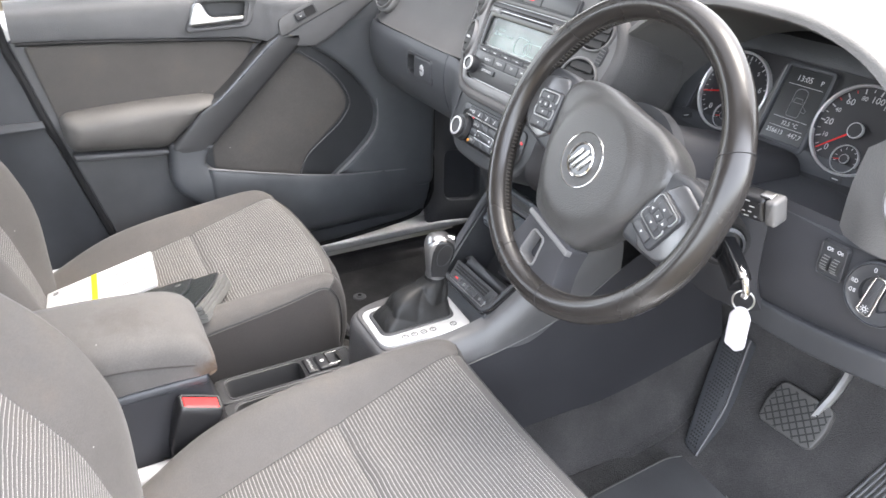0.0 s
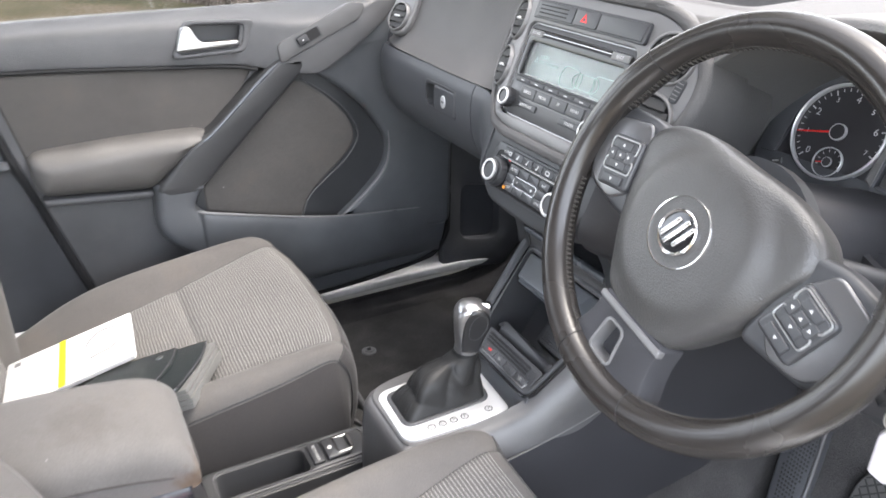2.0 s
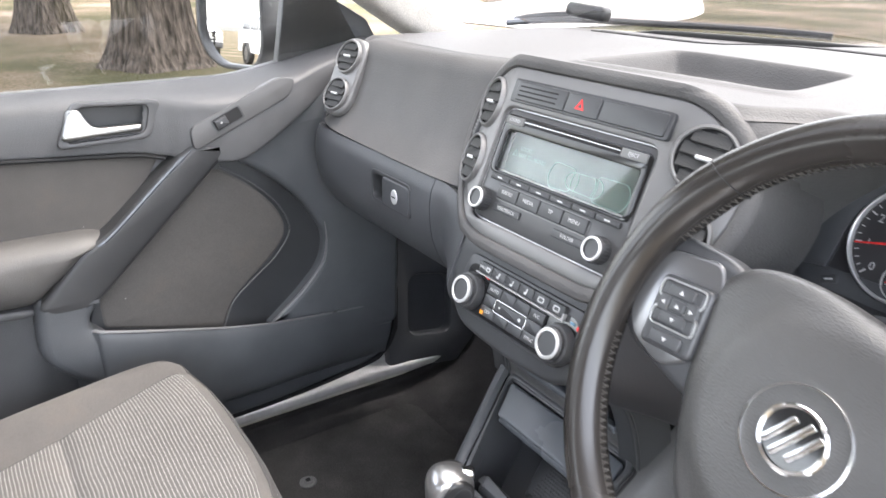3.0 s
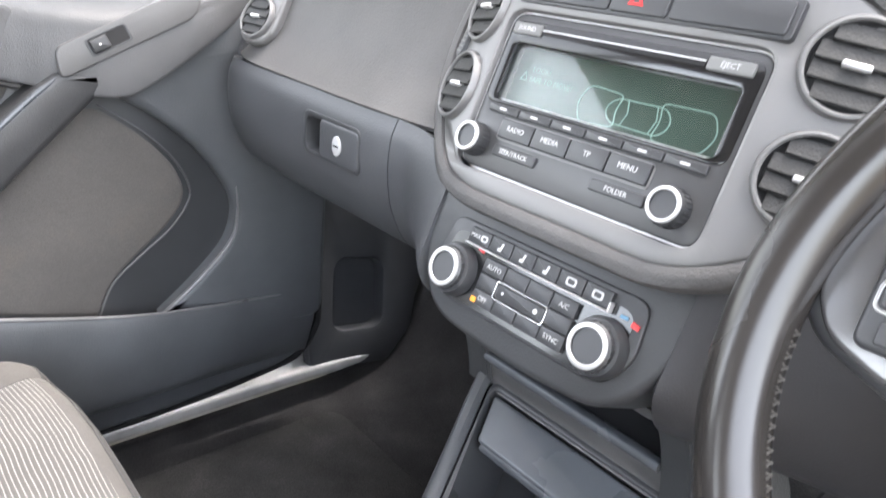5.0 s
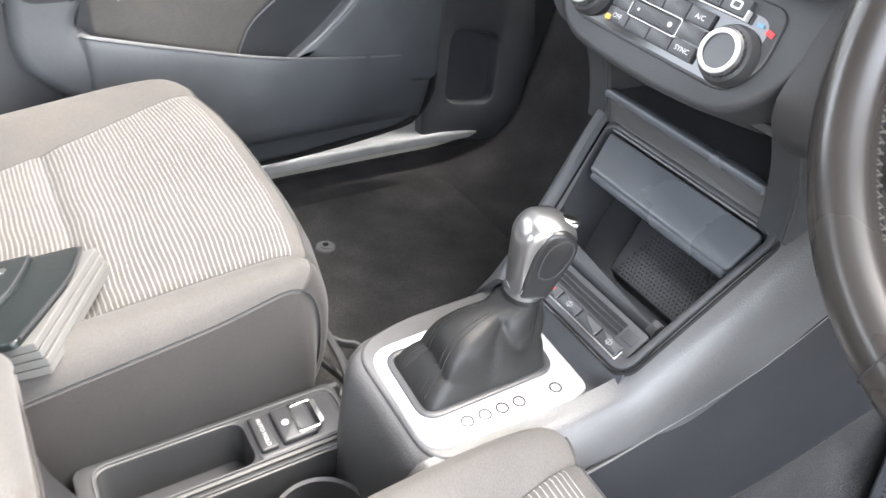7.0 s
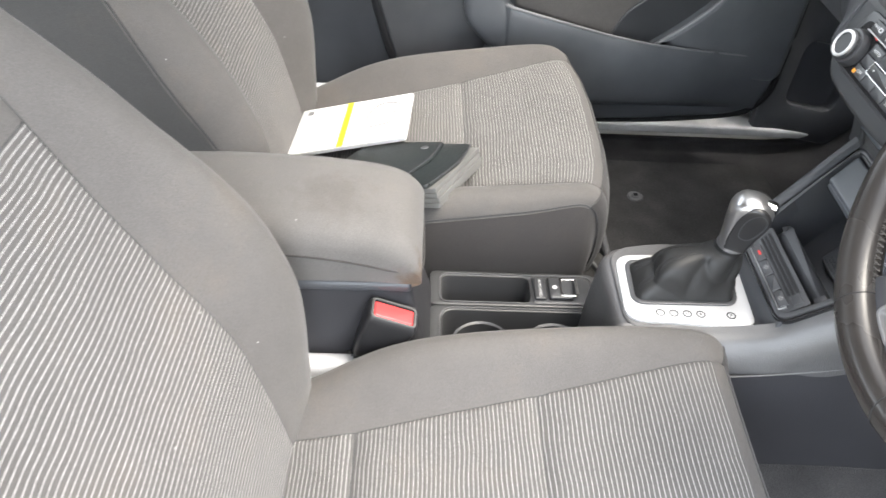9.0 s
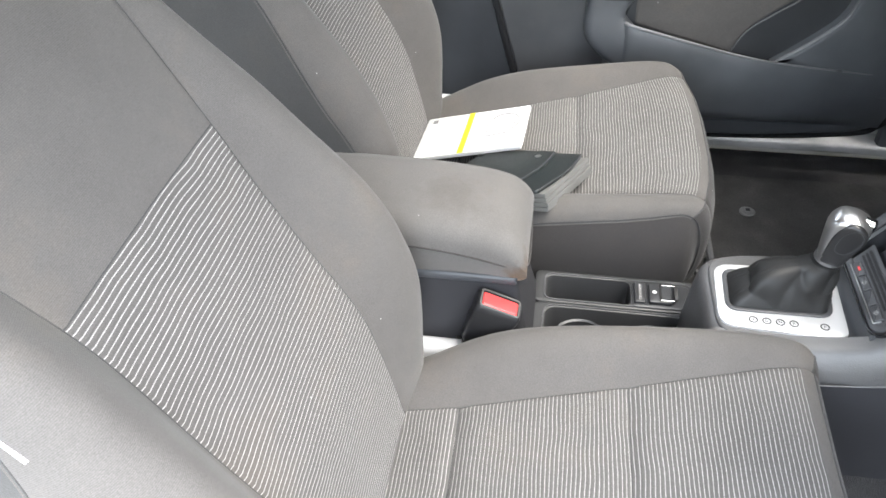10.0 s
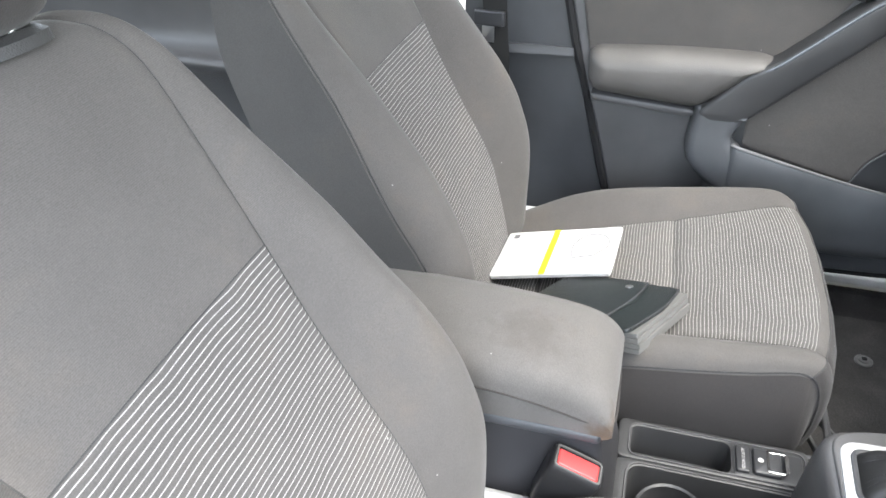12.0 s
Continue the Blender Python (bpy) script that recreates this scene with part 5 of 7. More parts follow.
        part("symbol", prism([(x - 0.0016, y - 0.0012), (x + 0.0016, y - 0.0012), (x, y + 0.0016)], 0.0057, 0.0061, B @ pose(x, y, 0, 0, 0, 0 if abs(x) < 1e-6 and y > 0 else (90 if x < 0 else (-90 if x > 0 else 180))) @ pose(-x, -y, 0)), INK, b)
_s = rpoly([(-0.046, -0.096), (0.040, -0.096), (0.042, -0.124), (0.056, -0.157), (-0.058, -0.157), (-0.046, -0.124)], [0.006, 0.006, 0.03, 0.012, 0.012, 0.03])
_i = rpoly([(-0.023, -0.116), (-0.001, -0.116), (0.006, -0.150), (-0.024, -0.150)], 0.006)
bs = part("lower_spoke", hoop(_s, _i, -0.018, 0.0005, WHEEL, 0.004, 128), BOX, wheel, "dark grained lower spoke with cut-out")
part("spoke_band", prism(rpoly([(-0.047, -0.1005), (0.041, -0.1005), (0.0420, -0.1075), (-0.0472, -0.1075)], 0.002), -0.006, 0.0022, WHEEL, 0.0015), SILVER, bs, "silver band along the spoke")
part("spoke_edge", hoop(grow(_i, 0.0022), grow(_i, -0.0008), -0.010, 0.0012, WHEEL, 0.0006, 96, depth=-0.016), SILVER, bs, "silver lining of the cut-out")
part("spoke_back", prism(grow(_s, -0.003), -0.034, -0.016, WHEEL), BOX, bs)

# ---- column ----
column = thing("steering_column", "black plastic steering column shroud with stalks", "steering column")
_path = cr([(0.36, 0.575, 1.050), (0.36, 0.66, 1.022), (0.36, 0.80, 0.985)], 14)
part("shroud", sweep(_path, rpoly([(-0.062, -0.062), (0.062, -0.062), (0.055, 0.055), (-0.055, 0.055)], 0.028)), BOX, column)
part("collar", lathe([(0.055, 0.0), (0.072, 0.012), (0.072, 0.03)], 36, WHEEL @ pose(0, 0, -0.065)), SMOOTH, column)
_f = skin([[(0.400, 0.690, 1.035), (0.440, 0.672, 1.030), (0.475, 0.689, 1.022)], [(0.39, 0.680, 0.985), (0.437, 0.668, 0.975), (0.478, 0.687, 0.962)], [(0.38, 0.68, 0.93), (0.432, 0.672, 0.925), (0.484, 0.686, 0.915)], [(0.37, 0.69, 0.88), (0.42, 0.690, 0.875), (0.492, 0.698, 0.885)]], 16, 14, 0.008)
part("column_skirt", _f, BOX, column)
st = part("stalk", tube([(0.41, 0.625, 1.035), (0.455, 0.637, 1.037), (0.490, 0.640, 1.042)], 0.011, 14, 10), SMOOTH, column)
SB = basis((0.503, 0.640, 1.043), (0.97, 0.1, 0.05), (0, -0.25, 1)) @ Matrix.Scale(0.84, 4)
part("stalk_head", box(-0.030, -0.0175, -0.013, 0.006, 0.0175, 0.013, 0.007, SB), LEVER, st, "black stalk head with white marks")
part("stalk_end", box(0.0062, -0.0180, -0.0135, 0.0215, 0.0180, 0.0135, 0.005, SB), STALK_END, st, "light grey stalk end")
part("stalk_switch", box(-0.004, 0.0165, -0.007, 0.012, 0.0205, 0.007, 0.0018, SB), CHROME_MATT, st, "bright rocker on the stalk")
for x, y, w in ((-0.022, 0.011, 0.0022), (-0.016, 0.011, 0.0030), (-0.024, 0.003, 0.0016), (-0.010, 0.004, 0.0036), (-0.022, -0.005, 0.0022), (-0.013, -0.004, 0.0024), (-0.018, -0.011, 0.0034), (-0.005, -0.009, 0.0018)):
    part("mark", box(x - w, y - 0.0007, 0.0125, x + w, y + 0.0007, 0.0134, m=SB @ pose(0, 0, 0, 0, 0, 0)), INK, st)
part("stalk_left", tube([(0.31, 0.625, 1.035), (0.25, 0.637, 1.04), (0.20, 0.65, 1.045)], 0.010, 14, 10), SMOOTH, column)
IG = basis((0.463, 0.640, 0.981), (0.55, 0.83, 0), (0, 0, 1))
part("lock_mouth", lathe([(0.029, -0.03), (0.029, -0.004), (0.027, 0.0), (0.0235, -0.001)], 36, IG, cap1=False), DARK, column, "dark round recess of the lock")
part("lock_collar", lathe([(0.022, -0.03), (0.022, 0.003), (0.0185, 0.005), (0.0175, -0.002), (0.001, -0.002)], 32, IG), SMOOTH, column, "black ignition lock collar")

# ---- key in the lock ----
key = thing("ignition_key", "black car key in the ignition with white tag", "car key")
KM = IG @ pose(0, 0, 0.004)
part("key_head", sweep([KM @ Vector(p) for p in ((0.0, 0.0, 0.0), (0.002, -0.005, 0.015), (0.006, -0.014, 0.036), (0.008, -0.021, 0.047))], rrect(-0.0085, -0.0150, 0.0085, 0.0150, 0.005)), GLOSS, key)
part("key_bow", tube([KM @ Vector(p) for p in ((0.006, -0.004, 0.040), (0.010, -0.010, 0.049), (0.014, -0.024, 0.053), (0.014, -0.033, 0.051))], 0.0045, 12, 24), CHROME, key, "chrome key end")
_kr = KM @ Vector((0.014, -0.0385, 0.051))
part("ring", tube([_kr + Vector((0.011 * math.cos(a) * 0.8, 0.011 * math.cos(a) * 0.6, 0.012 * math.sin(a))) for a in np.linspace(0, 2 * math.pi, 28, endpoint=False)], 0.0011, 8, closed=True, up=(0.6, -0.8, 0)), STEEL, key, "steel split ring")
TG = basis(_kr + Vector((0.0, 0.0, -0.011)), (0.80, 0.25, 0.0), (0.17, -0.02, 1))
part("tag", prism(rpoly([(-0.004, 0.002), (0.005, 0.002), (0.0115, -0.009), (0.0115, -0.049), (0.003, -0.056), (-0.011, -0.049), (-0.011, -0.009)], 0.003), -0.0025, 0.0025, TG, 0.0018), WHITE, key, "white plastic key tag")

# ---- instruments ----
cluster = thing("instrument_cluster", "black instrument cluster with two round dials", "instrument cluster")
C = basis((0.355, 0.845, 1.078), (1, 0, 0), (0, 0.4, 1))
_bz = rpoly([(-0.187, -0.067), (0.187, -0.067), (0.177, 0.032), (0.122, 0.087), (-0.122, 0.087), (-0.177, 0.032)], 0.03)
part("bezel", hoop(_bz, grow(_bz, -0.026), -0.004, 0.001, C, 0.0005, 120, depth=-0.006), PLASTIC, cluster, "black plastic bezel")
part("backing", prism(rpoly([(-0.185, -0.065), (0.185, -0.065), (0.175, 0.03), (0.12, 0.085), (-0.12, 0.085), (-0.175, 0.03)], 0.03), -0.02, -0.004, C), DIAL, cluster, "black dial plate, tone lifted as glass haze")


def dial(x, numbers, start, step_deg, parts_each, hand, r, big):
    d = part("dial", lathe([(r, -0.004), (r, 0.004), (r - 0.0015, 0.0055), (r - 0.003, 0.004), (r - 0.003, -0.002)], 56, C @ pose(x, 0, 0), cap0=False, cap1=False), PLATE, cluster, "dial with silver ring")
    part("dial_face", lathe([(r - 0.003, -0.003), (0.001, -0.003)], 48, C @ pose(x, 0, 0), cap0=False), DIAL, d)
    n = (len(numbers) - 1) * parts_each
    for i in range(n + 1):
        a = start - step_deg * i / parts_each
        k, w = (0.0058, 0.0007) if i % parts_each == 0 else (0.0036, 0.0004)
        part("tick", box(-w, -k, 0, w, 0, 0.0005, m=C @ pose(x, 0, -0.0025) @ pose(0, 0, 0, 0, 0, a - 90) @ pose(0, r - 0.005, 0)), REDINK if parts_each == 2 and i in (7, 9) else INK, d)
    for i, s in enumerate(numbers):
        a = radians(start - step_deg * i)
        text("number", s, 0.0112 if s in big else 0.0078, C @ pose(x + (r - 0.0165) * math.cos(a), (r - 0.0165) * math.sin(a), -0.0022), d, INK)
    part("needle", prism([(-0.0012, 0), (0.0012, 0), (0.0006, r - 0.006), (-0.0006, r - 0.006)], 0.0, 0.0012, C @ pose(x, 0, 0.001) @ pose(0, 0, 0, 0, 0, hand - 90)), REDINK, d, "red needle")
    part("needle_cap", lathe([(0.0092, -0.002), (0.0092, 0.003), (0.0084, 0.004), (0.001, 0.004)], 28, C @ pose(x, 0, 0)), DIAL, d)
    part("cap_ring", lathe([(0.0095, 0.0), (0.0095, 0.0042), (0.0084, 0.0044)], 28, C @ pose(x, 0, 0), cap0=False, cap1=False), PLATE, d)
    S = C @ pose(x + 0.003, -0.0345, 0)
    sub = part("small_dial", lathe([(0.0172, -0.002), (0.0172, 0.002), (0.0164, 0.0026), (0.0160, 0.0)], 36, S, cap0=False, cap1=False), PLATE, d)
    for i in range(9):
        part("tick", box(-0.0004, -0.0026, 0, 0.0004, 0, 0.0004, m=S @ pose(0, 0, -0.002) @ pose(0, 0, 0, 0, 0, 110 - 30 * i) @ pose(0, 0.0145, 0)), INK, sub)
    part("needle", box(-0.0005, 0, 0, 0.0005, 0.0135, 0.001, m=S @ pose(0, 0, 0, 0, 0, 104)), REDINK, sub)
    part("needle_cap", lathe([(0.0055, -0.002), (0.0055, 0.002), (0.001, 0.002)], 20, S), DIAL, sub)
    part("cap_ring", lathe([(0.0057, 0.0), (0.0057, 0.0022), (0.0050, 0.0024)], 20, S, cap0=False, cap1=False), PLATE, sub)


dial(-0.094, ["0", "1", "2", "3", "4", "5", "6", "7"], 226, 35, 4, 193, 0.0555, "02468")
dial(0.094, ["0", "10", "20", "40", "60", "80", "100", "120", "140", "160", "180"], 226, 24, 2, 221, 0.0555, ("0", "20", "60", "100", "140", "180", "220"))
_g = rpoly([(-0.030, -0.046), (0.040, -0.046), (0.038, 0.054), (-0.028, 0.054)], 0.003)
part("frame_facet", prism(rpoly([(-0.041, -0.040), (-0.031, -0.046), (-0.029, 0.054), (-0.034, 0.050)], 0.001), -0.004, 0.0045, C, 0.002), STALK_END, cluster, "pale facet beside the display")
part("display_frame", hoop(grow(_g, 0.0035), grow(_g, -0.002), -0.004, 0.0035, C, 0.0015, 80, depth=-0.006), PLASTIC, cluster, "raised frame round the display")
for x, y, k in ((-0.150, -0.052, 20), (0.100, -0.060, 0)):
    kn = part("reset_button", prism(rrect(-0.008, -0.004, 0.008, 0.004, 0.002), -0.004, 0.003, C @ pose(x, y, 0, 0, 0, k), 0.001), SMOOTH, cluster, "small black reset button")
    part("mark", box(-0.004, -0.0007, 0.0028, 0.004, 0.0007, 0.0034, m=C @ pose(x, y, 0, 0, 0, k)), INK, kn)
C = C @ pose(0.005, 0.004, 0.0015)
disp = part("info_display", prism(rrect(-0.030, -0.045, 0.032, 0.048, 0.002), -0.004, -0.001, C), LCD_DARK, cluster, "dark display with white figures")
for s, x, y, z in (("13:05", -0.004, 0.036, 0.0105), ("P", 0.021, 0.036, 0.0085), ("32.5 °C", 0.004, -0.022, 0.0078)):
    text("lettering", s, z, C @ pose(x, y, -0.0008), disp, INK)
text("lettering", "256613", 0.0085, C @ pose(-0.012, -0.0345, -0.0008), disp, INK)
text("lettering", "447.7", 0.0085, C @ pose(0.018, -0.0345, -0.0008), disp, INK)
for y in (0.0275, -0.0155, -0.0275):
    part("rule", box(-0.024, -0.0003, 0, 0.026, 0.0003, 0.0003, m=C @ pose(0, y, -0.001)), INK, disp)
CD = C @ pose(0, 0, -0.0007)
outline_line("car_sign", rpoly([(-0.008, -0.012), (0.010, -0.012), (0.010, 0.020), (0.006, 0.024), (-0.004, 0.024), (-0.008, 0.020)], 0.004), CD, disp, PRINT, 0.0009)
outline_line("car_sign", [(-0.006, 0.006), (-0.004, 0.012), (0.006, 0.012), (0.008, 0.006)], CD, disp, PRINT, 0.0009)
outline_line("door_sign", [(0.010, 0.004), (0.017, -0.001), (0.016, -0.004), (0.010, -0.003)], CD, disp, PRINT, 0.0012)
part("cluster_foot", skin([[(0.15, 0.80, 1.012), (0.17, 0.835, 1.03), (0.18, 0.85, 1.04)], [(0.36, 0.80, 1.010), (0.36, 0.825, 1.018), (0.36, 0.84, 1.02)], [(0.56, 0.80, 1.012), (0.55, 0.835, 1.03), (0.54, 0.85, 1.04)]], 12, 8, 0.004), SMOOTH, cluster)

# ---- middle console ----
console = thing("center_console", "black plastic middle console with cup holder and tray", "center console")


# gear section: a tub with well rounded rear corners round the selector plate
_gh = []
for z, d in ((0.40, 0.016), (0.52, 0.010), (0.60, 0.007), (0.650, 0.004), (0.670, 0.001), (0.6785, -0.003), (0.6830, -0.008), (0.6850, -0.014)):
    _gh.append(flat(grow(rpoly([(-0.034, 0.367), (0.116, 0.367), (0.124, 0.43), (0.126, 0.556), (-0.048, 0.556), (-0.048, 0.43)], [0.034, 0.034, 0.05, 0.004, 0.004, 0.05], 8), d), z))
part("gear_housing", rings(_gh), SHOULDER, console, "grained black console top")
part("console_top", prism(rpoly([(-0.026, 0.376), (0.108, 0.376), (0.115, 0.43), (0.117, 0.534), (-0.043, 0.534), (-0.041, 0.43)], [0.030, 0.030, 0.05, 0.004, 0.004, 0.05], 8), 0.672, 0.6872, None, 0.003), SHOULDER, console, "grained top round the selector plate")
# shoulders beside the tray
_rows = [[(0.098, 0.352, 0.640), (0.110, 0.354, 0.630), (0.122, 0.358, 0.610), (0.130, 0.362, 0.585)], [(0.100, 0.366, 0.680), (0.116, 0.367, 0.672), (0.131, 0.370, 0.645), (0.143, 0.372, 0.596)], [(0.102, 0.392, 0.6865), (0.120, 0.392, 0.681), (0.136, 0.392, 0.652), (0.139, 0.392, 0.601)], [(0.106, 0.47, 0.690), (0.126, 0.47, 0.684), (0.142, 0.47, 0.656), (0.144, 0.47, 0.609)],
         [(0.114, 0.535, 0.706), (0.135, 0.535, 0.696), (0.149, 0.535, 0.662), (0.150, 0.535, 0.620)], [(0.119, 0.57, 0.730), (0.138, 0.57, 0.716), (0.151, 0.57, 0.684), (0.152, 0.57, 0.630)],
         [(0.121, 0.62, 0.765), (0.140, 0.62, 0.752), (0.154, 0.62, 0.715), (0.156, 0.62, 0.648)], [(0.121, 0.70, 0.818), (0.140, 0.70, 0.803), (0.157, 0.70, 0.76), (0.160, 0.70, 0.690)],
         [(0.121, 0.78, 0.86), (0.14, 0.78, 0.85), (0.160, 0.78, 0.81), (0.163, 0.78, 0.745)]]
part("shoulder", skin(_rows, 50, 24, 0.006), SHOULDER, console, "grained console shoulder")
part("left_flank", skin([[(-0.018, 0.532, 0.708), (-0.057, 0.612, 0.764), (-0.100, 0.700, 0.824), (-0.112, 0.76, 0.855), (-0.12, 1.0, 0.90)], [(-0.032, 0.528, 0.700), (-0.070, 0.608, 0.752), (-0.110, 0.698, 0.810), (-0.122, 0.76, 0.84), (-0.13, 1.0, 0.88)], [(-0.085, 0.53, 0.60), (-0.095, 0.61, 0.60), (-0.122, 0.70, 0.60), (-0.132, 0.78, 0.62), (-0.14, 1.05, 0.66)], [(-0.125, 0.53, 0.37), (-0.13, 0.61, 0.37), (-0.135, 0.70, 0.37), (-0.14, 0.80, 0.37), (-0.15, 1.05, 0.42)]], 24, 24, 0.006), PLASTIC, console)
part("riser", skin([[(-0.046 + 0.168 * u, 0.528, 0.6865), (-0.036 + 0.158 * u, 0.538, 0.692), (-0.029 + 0.150 * u, 0.542, 0.704), (-0.024 + 0.145 * u, 0.545, 0.718)] for u in (0, 0.25, 0.5, 0.75, 1.0)], 16, 12, 0.004), PLASTIC, console, "console slope up to the tray")
part("side_panel", skin([[(0.1420, 0.40, 0.632), (0.1505, 0.48, 0.650), (0.1525, 0.58, 0.666), (0.1590, 0.68, 0.701), (0.1635, 0.78, 0.762), (0.17, 1.0, 0.87)], [(0.152, 0.40, 0.56), (0.157, 0.48, 0.57), (0.160, 0.58, 0.585), (0.166, 0.68, 0.61), (0.172, 0.78, 0.65), (0.18, 1.0, 0.74)], [(0.163, 0.40, 0.490), (0.165, 0.48, 0.492), (0.168, 0.58, 0.495), (0.171, 0.68, 0.498), (0.176, 0.80, 0.503), (0.186, 1.04, 0.56)]], 20, 40, 0.003), PANEL, console, "smooth black lower side panel")
part("tunnel_carpet", skin([[(0.155, y, z + 0.145), (0.172, y, z + 0.06), (0.192, y, z + 0.012), (0.215, y, z + 0.004)] for y, z in ((0.0, 0.36), (0.4, 0.36), (0.8, 0.364), (0.95, 0.402), (1.05, 0.49))], 20, 10, 0.006), CARPET, console, "black carpet along the tunnel")
part("panel_joint", tube([(0.1422, 0.40, 0.6325), (0.1508, 0.48, 0.6505), (0.1528, 0.58, 0.6665), (0.1592, 0.68, 0.7015), (0.1637, 0.78, 0.7625)], 0.0010, 6, 40), STALK_END, console)
part("side_panel", skin([[(-0.058, 0.43, 0.585), (-0.100, 0.66, 0.60), (-0.125, 1.0, 0.70)], [(-0.085, 0.43, 0.37), (-0.135, 0.66, 0.37), (-0.15, 1.0, 0.40)]], 8, 12, 0.006), PLASTIC, console)

# sloping tray
T = basis((0.012, 0.547, 0.721), (1, 0, 0), (0, 0.83, 0.557))
_o = rpoly([(-0.026, -0.006), (0.110, -0.006), (0.110, 0.173), (-0.106, 0.173)], 0.016, 8)
_i = rpoly([(-0.034, 0.004), (0.103, 0.004), (0.103, 0.166), (-0.098, 0.166)], 0.011, 8)
part("tray_frame", hoop(_o, _i, -0.02, 0.0035, T, 0.0024, 160, depth=-0.085), SMOOTH, console, "satin black tray frame")
part("tray_bead", hoop(grow(_o, 0.0030), grow(_o, 0.0006), -0.006, 0.0012, T, 0.001, 160), GLOSS, console)
part("tray_floor", prism(grow(_i, 0.002), -0.09, -0.083, T), SMOOTH, console)
part("tray_divider", prism(rpoly([(-0.014, 0.072), (0.098, 0.072), (0.098, 0.160), (-0.042, 0.160)], 0.004), -0.084, -0.066, T, 0.002), SMOOTH, console)
_dots = bmesh.new()
for a in range(24):
    for b in range(19):
        lathe([(0.0013, 0), (0.0009, 0.0010)], 6, T @ pose(-0.008 + a * 0.0042 + (b % 2) * 0.0021, 0.076 + b * 0.0040, -0.066), bm=_dots)
tagged(part("anti_slip_studs", _dots, RUBBER, console), kind="stuff")
lid = part("tray_lid", prism(rpoly([(-0.0740, 0.117), (0.1015, 0.117), (0.0985, 0.162), (-0.0930, 0.162)], [0.004, 0.010, 0.006, 0.006]), -0.014, 0.0015, T, 0.0035), LID, console, "satin blue-grey roller lid, half open")
part("lid_lip", box(-0.0720, 0.1125, -0.014, 0.0995, 0.121, -0.0015, 0.0055, T), LID, lid)
# button strip with card slots
part("button_strip", prism(rpoly([(-0.018, 0.0015), (0.101, 0.0015), (0.101, 0.034), (-0.033, 0.034)], 0.005), -0.016, 0.0010, T, 0.001), SMOOTH, console)
part("strip_slope", prism(rpoly([(-0.033, 0.034), (0.098, 0.034), (0.098, 0.056), (-0.042, 0.056)], 0.004), -0.050, -0.012, T, 0.012), SMOOTH, console)
for i in range(4):
    x = -0.008 + i * 0.0258
    k = part("button", prism(rrect(x, 0.0015, x + 0.0246, 0.0125, 0.0012), 0.0005, 0.0048, T, 0.0014), SMOOTH, console)
    if i == 0:
        part("symbol", box(x + 0.009, 0.006, 0.0047, x + 0.0165, 0.0085, 0.0052, m=T), REDINK, k)
    elif i != 2:
        part("symbol", hoop(rrect(x + 0.0095, 0.0048, x + 0.0155, 0.0090, 0.0016), rrect(x + 0.0103, 0.0056, x + 0.0147, 0.0082, 0.001), 0.0047, 0.0051, T, n=24), STUD_INK, k)
        part("symbol", box(x + 0.0120, 0.0036, 0.0047, x + 0.0128, 0.0102, 0.0052, m=T), STUD_INK, k)
part("button", prism(rrect(0.083, 0.0165, 0.0965, 0.0275, 0.001), 0.0, 0.0022, T, 0.0006), SMOOTH, console)
part("bright_edge", box(-0.008, -0.0008, 0.001, 0.0955, 0.0008, 0.0048, 0.0005, T), CHROME_MATT, console, "silver edge under the buttons")
part("bright_edge", box(0.0948, -0.0006, 0.001, 0.0962, 0.0090, 0.0044, 0.0005, T), CHROME_MATT, console)
for y in (0.0165, 0.0215, 0.0265):
    part("card_slot", box(-0.012 - y * 0.4, y - 0.0015, 0.0004, 0.080, y + 0.0015, 0.0014, m=T), DARK, console)
    part("slot_rib", box(-0.012 - y * 0.4, y + 0.0016, 0.0004, 0.080, y + 0.0028, 0.0024, 0.0004, T, seg=1), SMOOTH, console)
# upright strip over the tray, its shiny lip and the open slot under the climate panel
_rows = []
for x in (-0.112, -0.05, 0.0, 0.05, 0.104, 0.112):
    _rows.append([(x, 0.684, 0.812), (x, 0.688, 0.820), (x, 0.686, 0.830), (x, 0.680, 0.845)])
part("upright_strip", skin(_rows, 16, 14, 0.006), SHOULDER, console, "grained strip above the tray")
part("slot_lip", sweep([(-0.094, 0.6800, 0.8480), (0.0, 0.6775, 0.8500), (0.098, 0.6775, 0.8500)], rrect(-0.006, -0.0042, 0.006, 0.0042, 0.003, 3)), LID, console, "shiny lip of the open slot")
part("slot_floor", box(-0.10, 0.682, 0.846, 0.104, 0.80, 0.850), SMOOTH, console)
part("stack_foot", skin([[(x, 0.640, 0.915), (x, 0.690, 0.900), (x, 0.76, 0.890), (x, 0.80, 0.845)] for x in (-0.115, 0.0, 0.12)], 8, 12, 0.006), RECESS, console)
# cheeks beside the slot, from the climate panel down to the tray
for x0, x1 in ((0.099, 0.126), (-0.120, -0.093)):
    _rows = []
    for y, z in ((0.636, 0.930), (0.650, 0.905), (0.664, 0.880), (0.674, 0.855), (0.681, 0.830), (0.684, 0.812)):
        _rows.append([(x0, y + 0.03, z), (x0, y + 0.003, z), (x0 + 0.003, y, z), (x1 - 0.003, y, z), (x1, y + 0.003, z), (x1 + 0.002, y + 0.05, z)])
    part("stack_cheek", skin(_rows, 24, 24, 0.004), RECESS, console, "black fascia foot beside the slot")

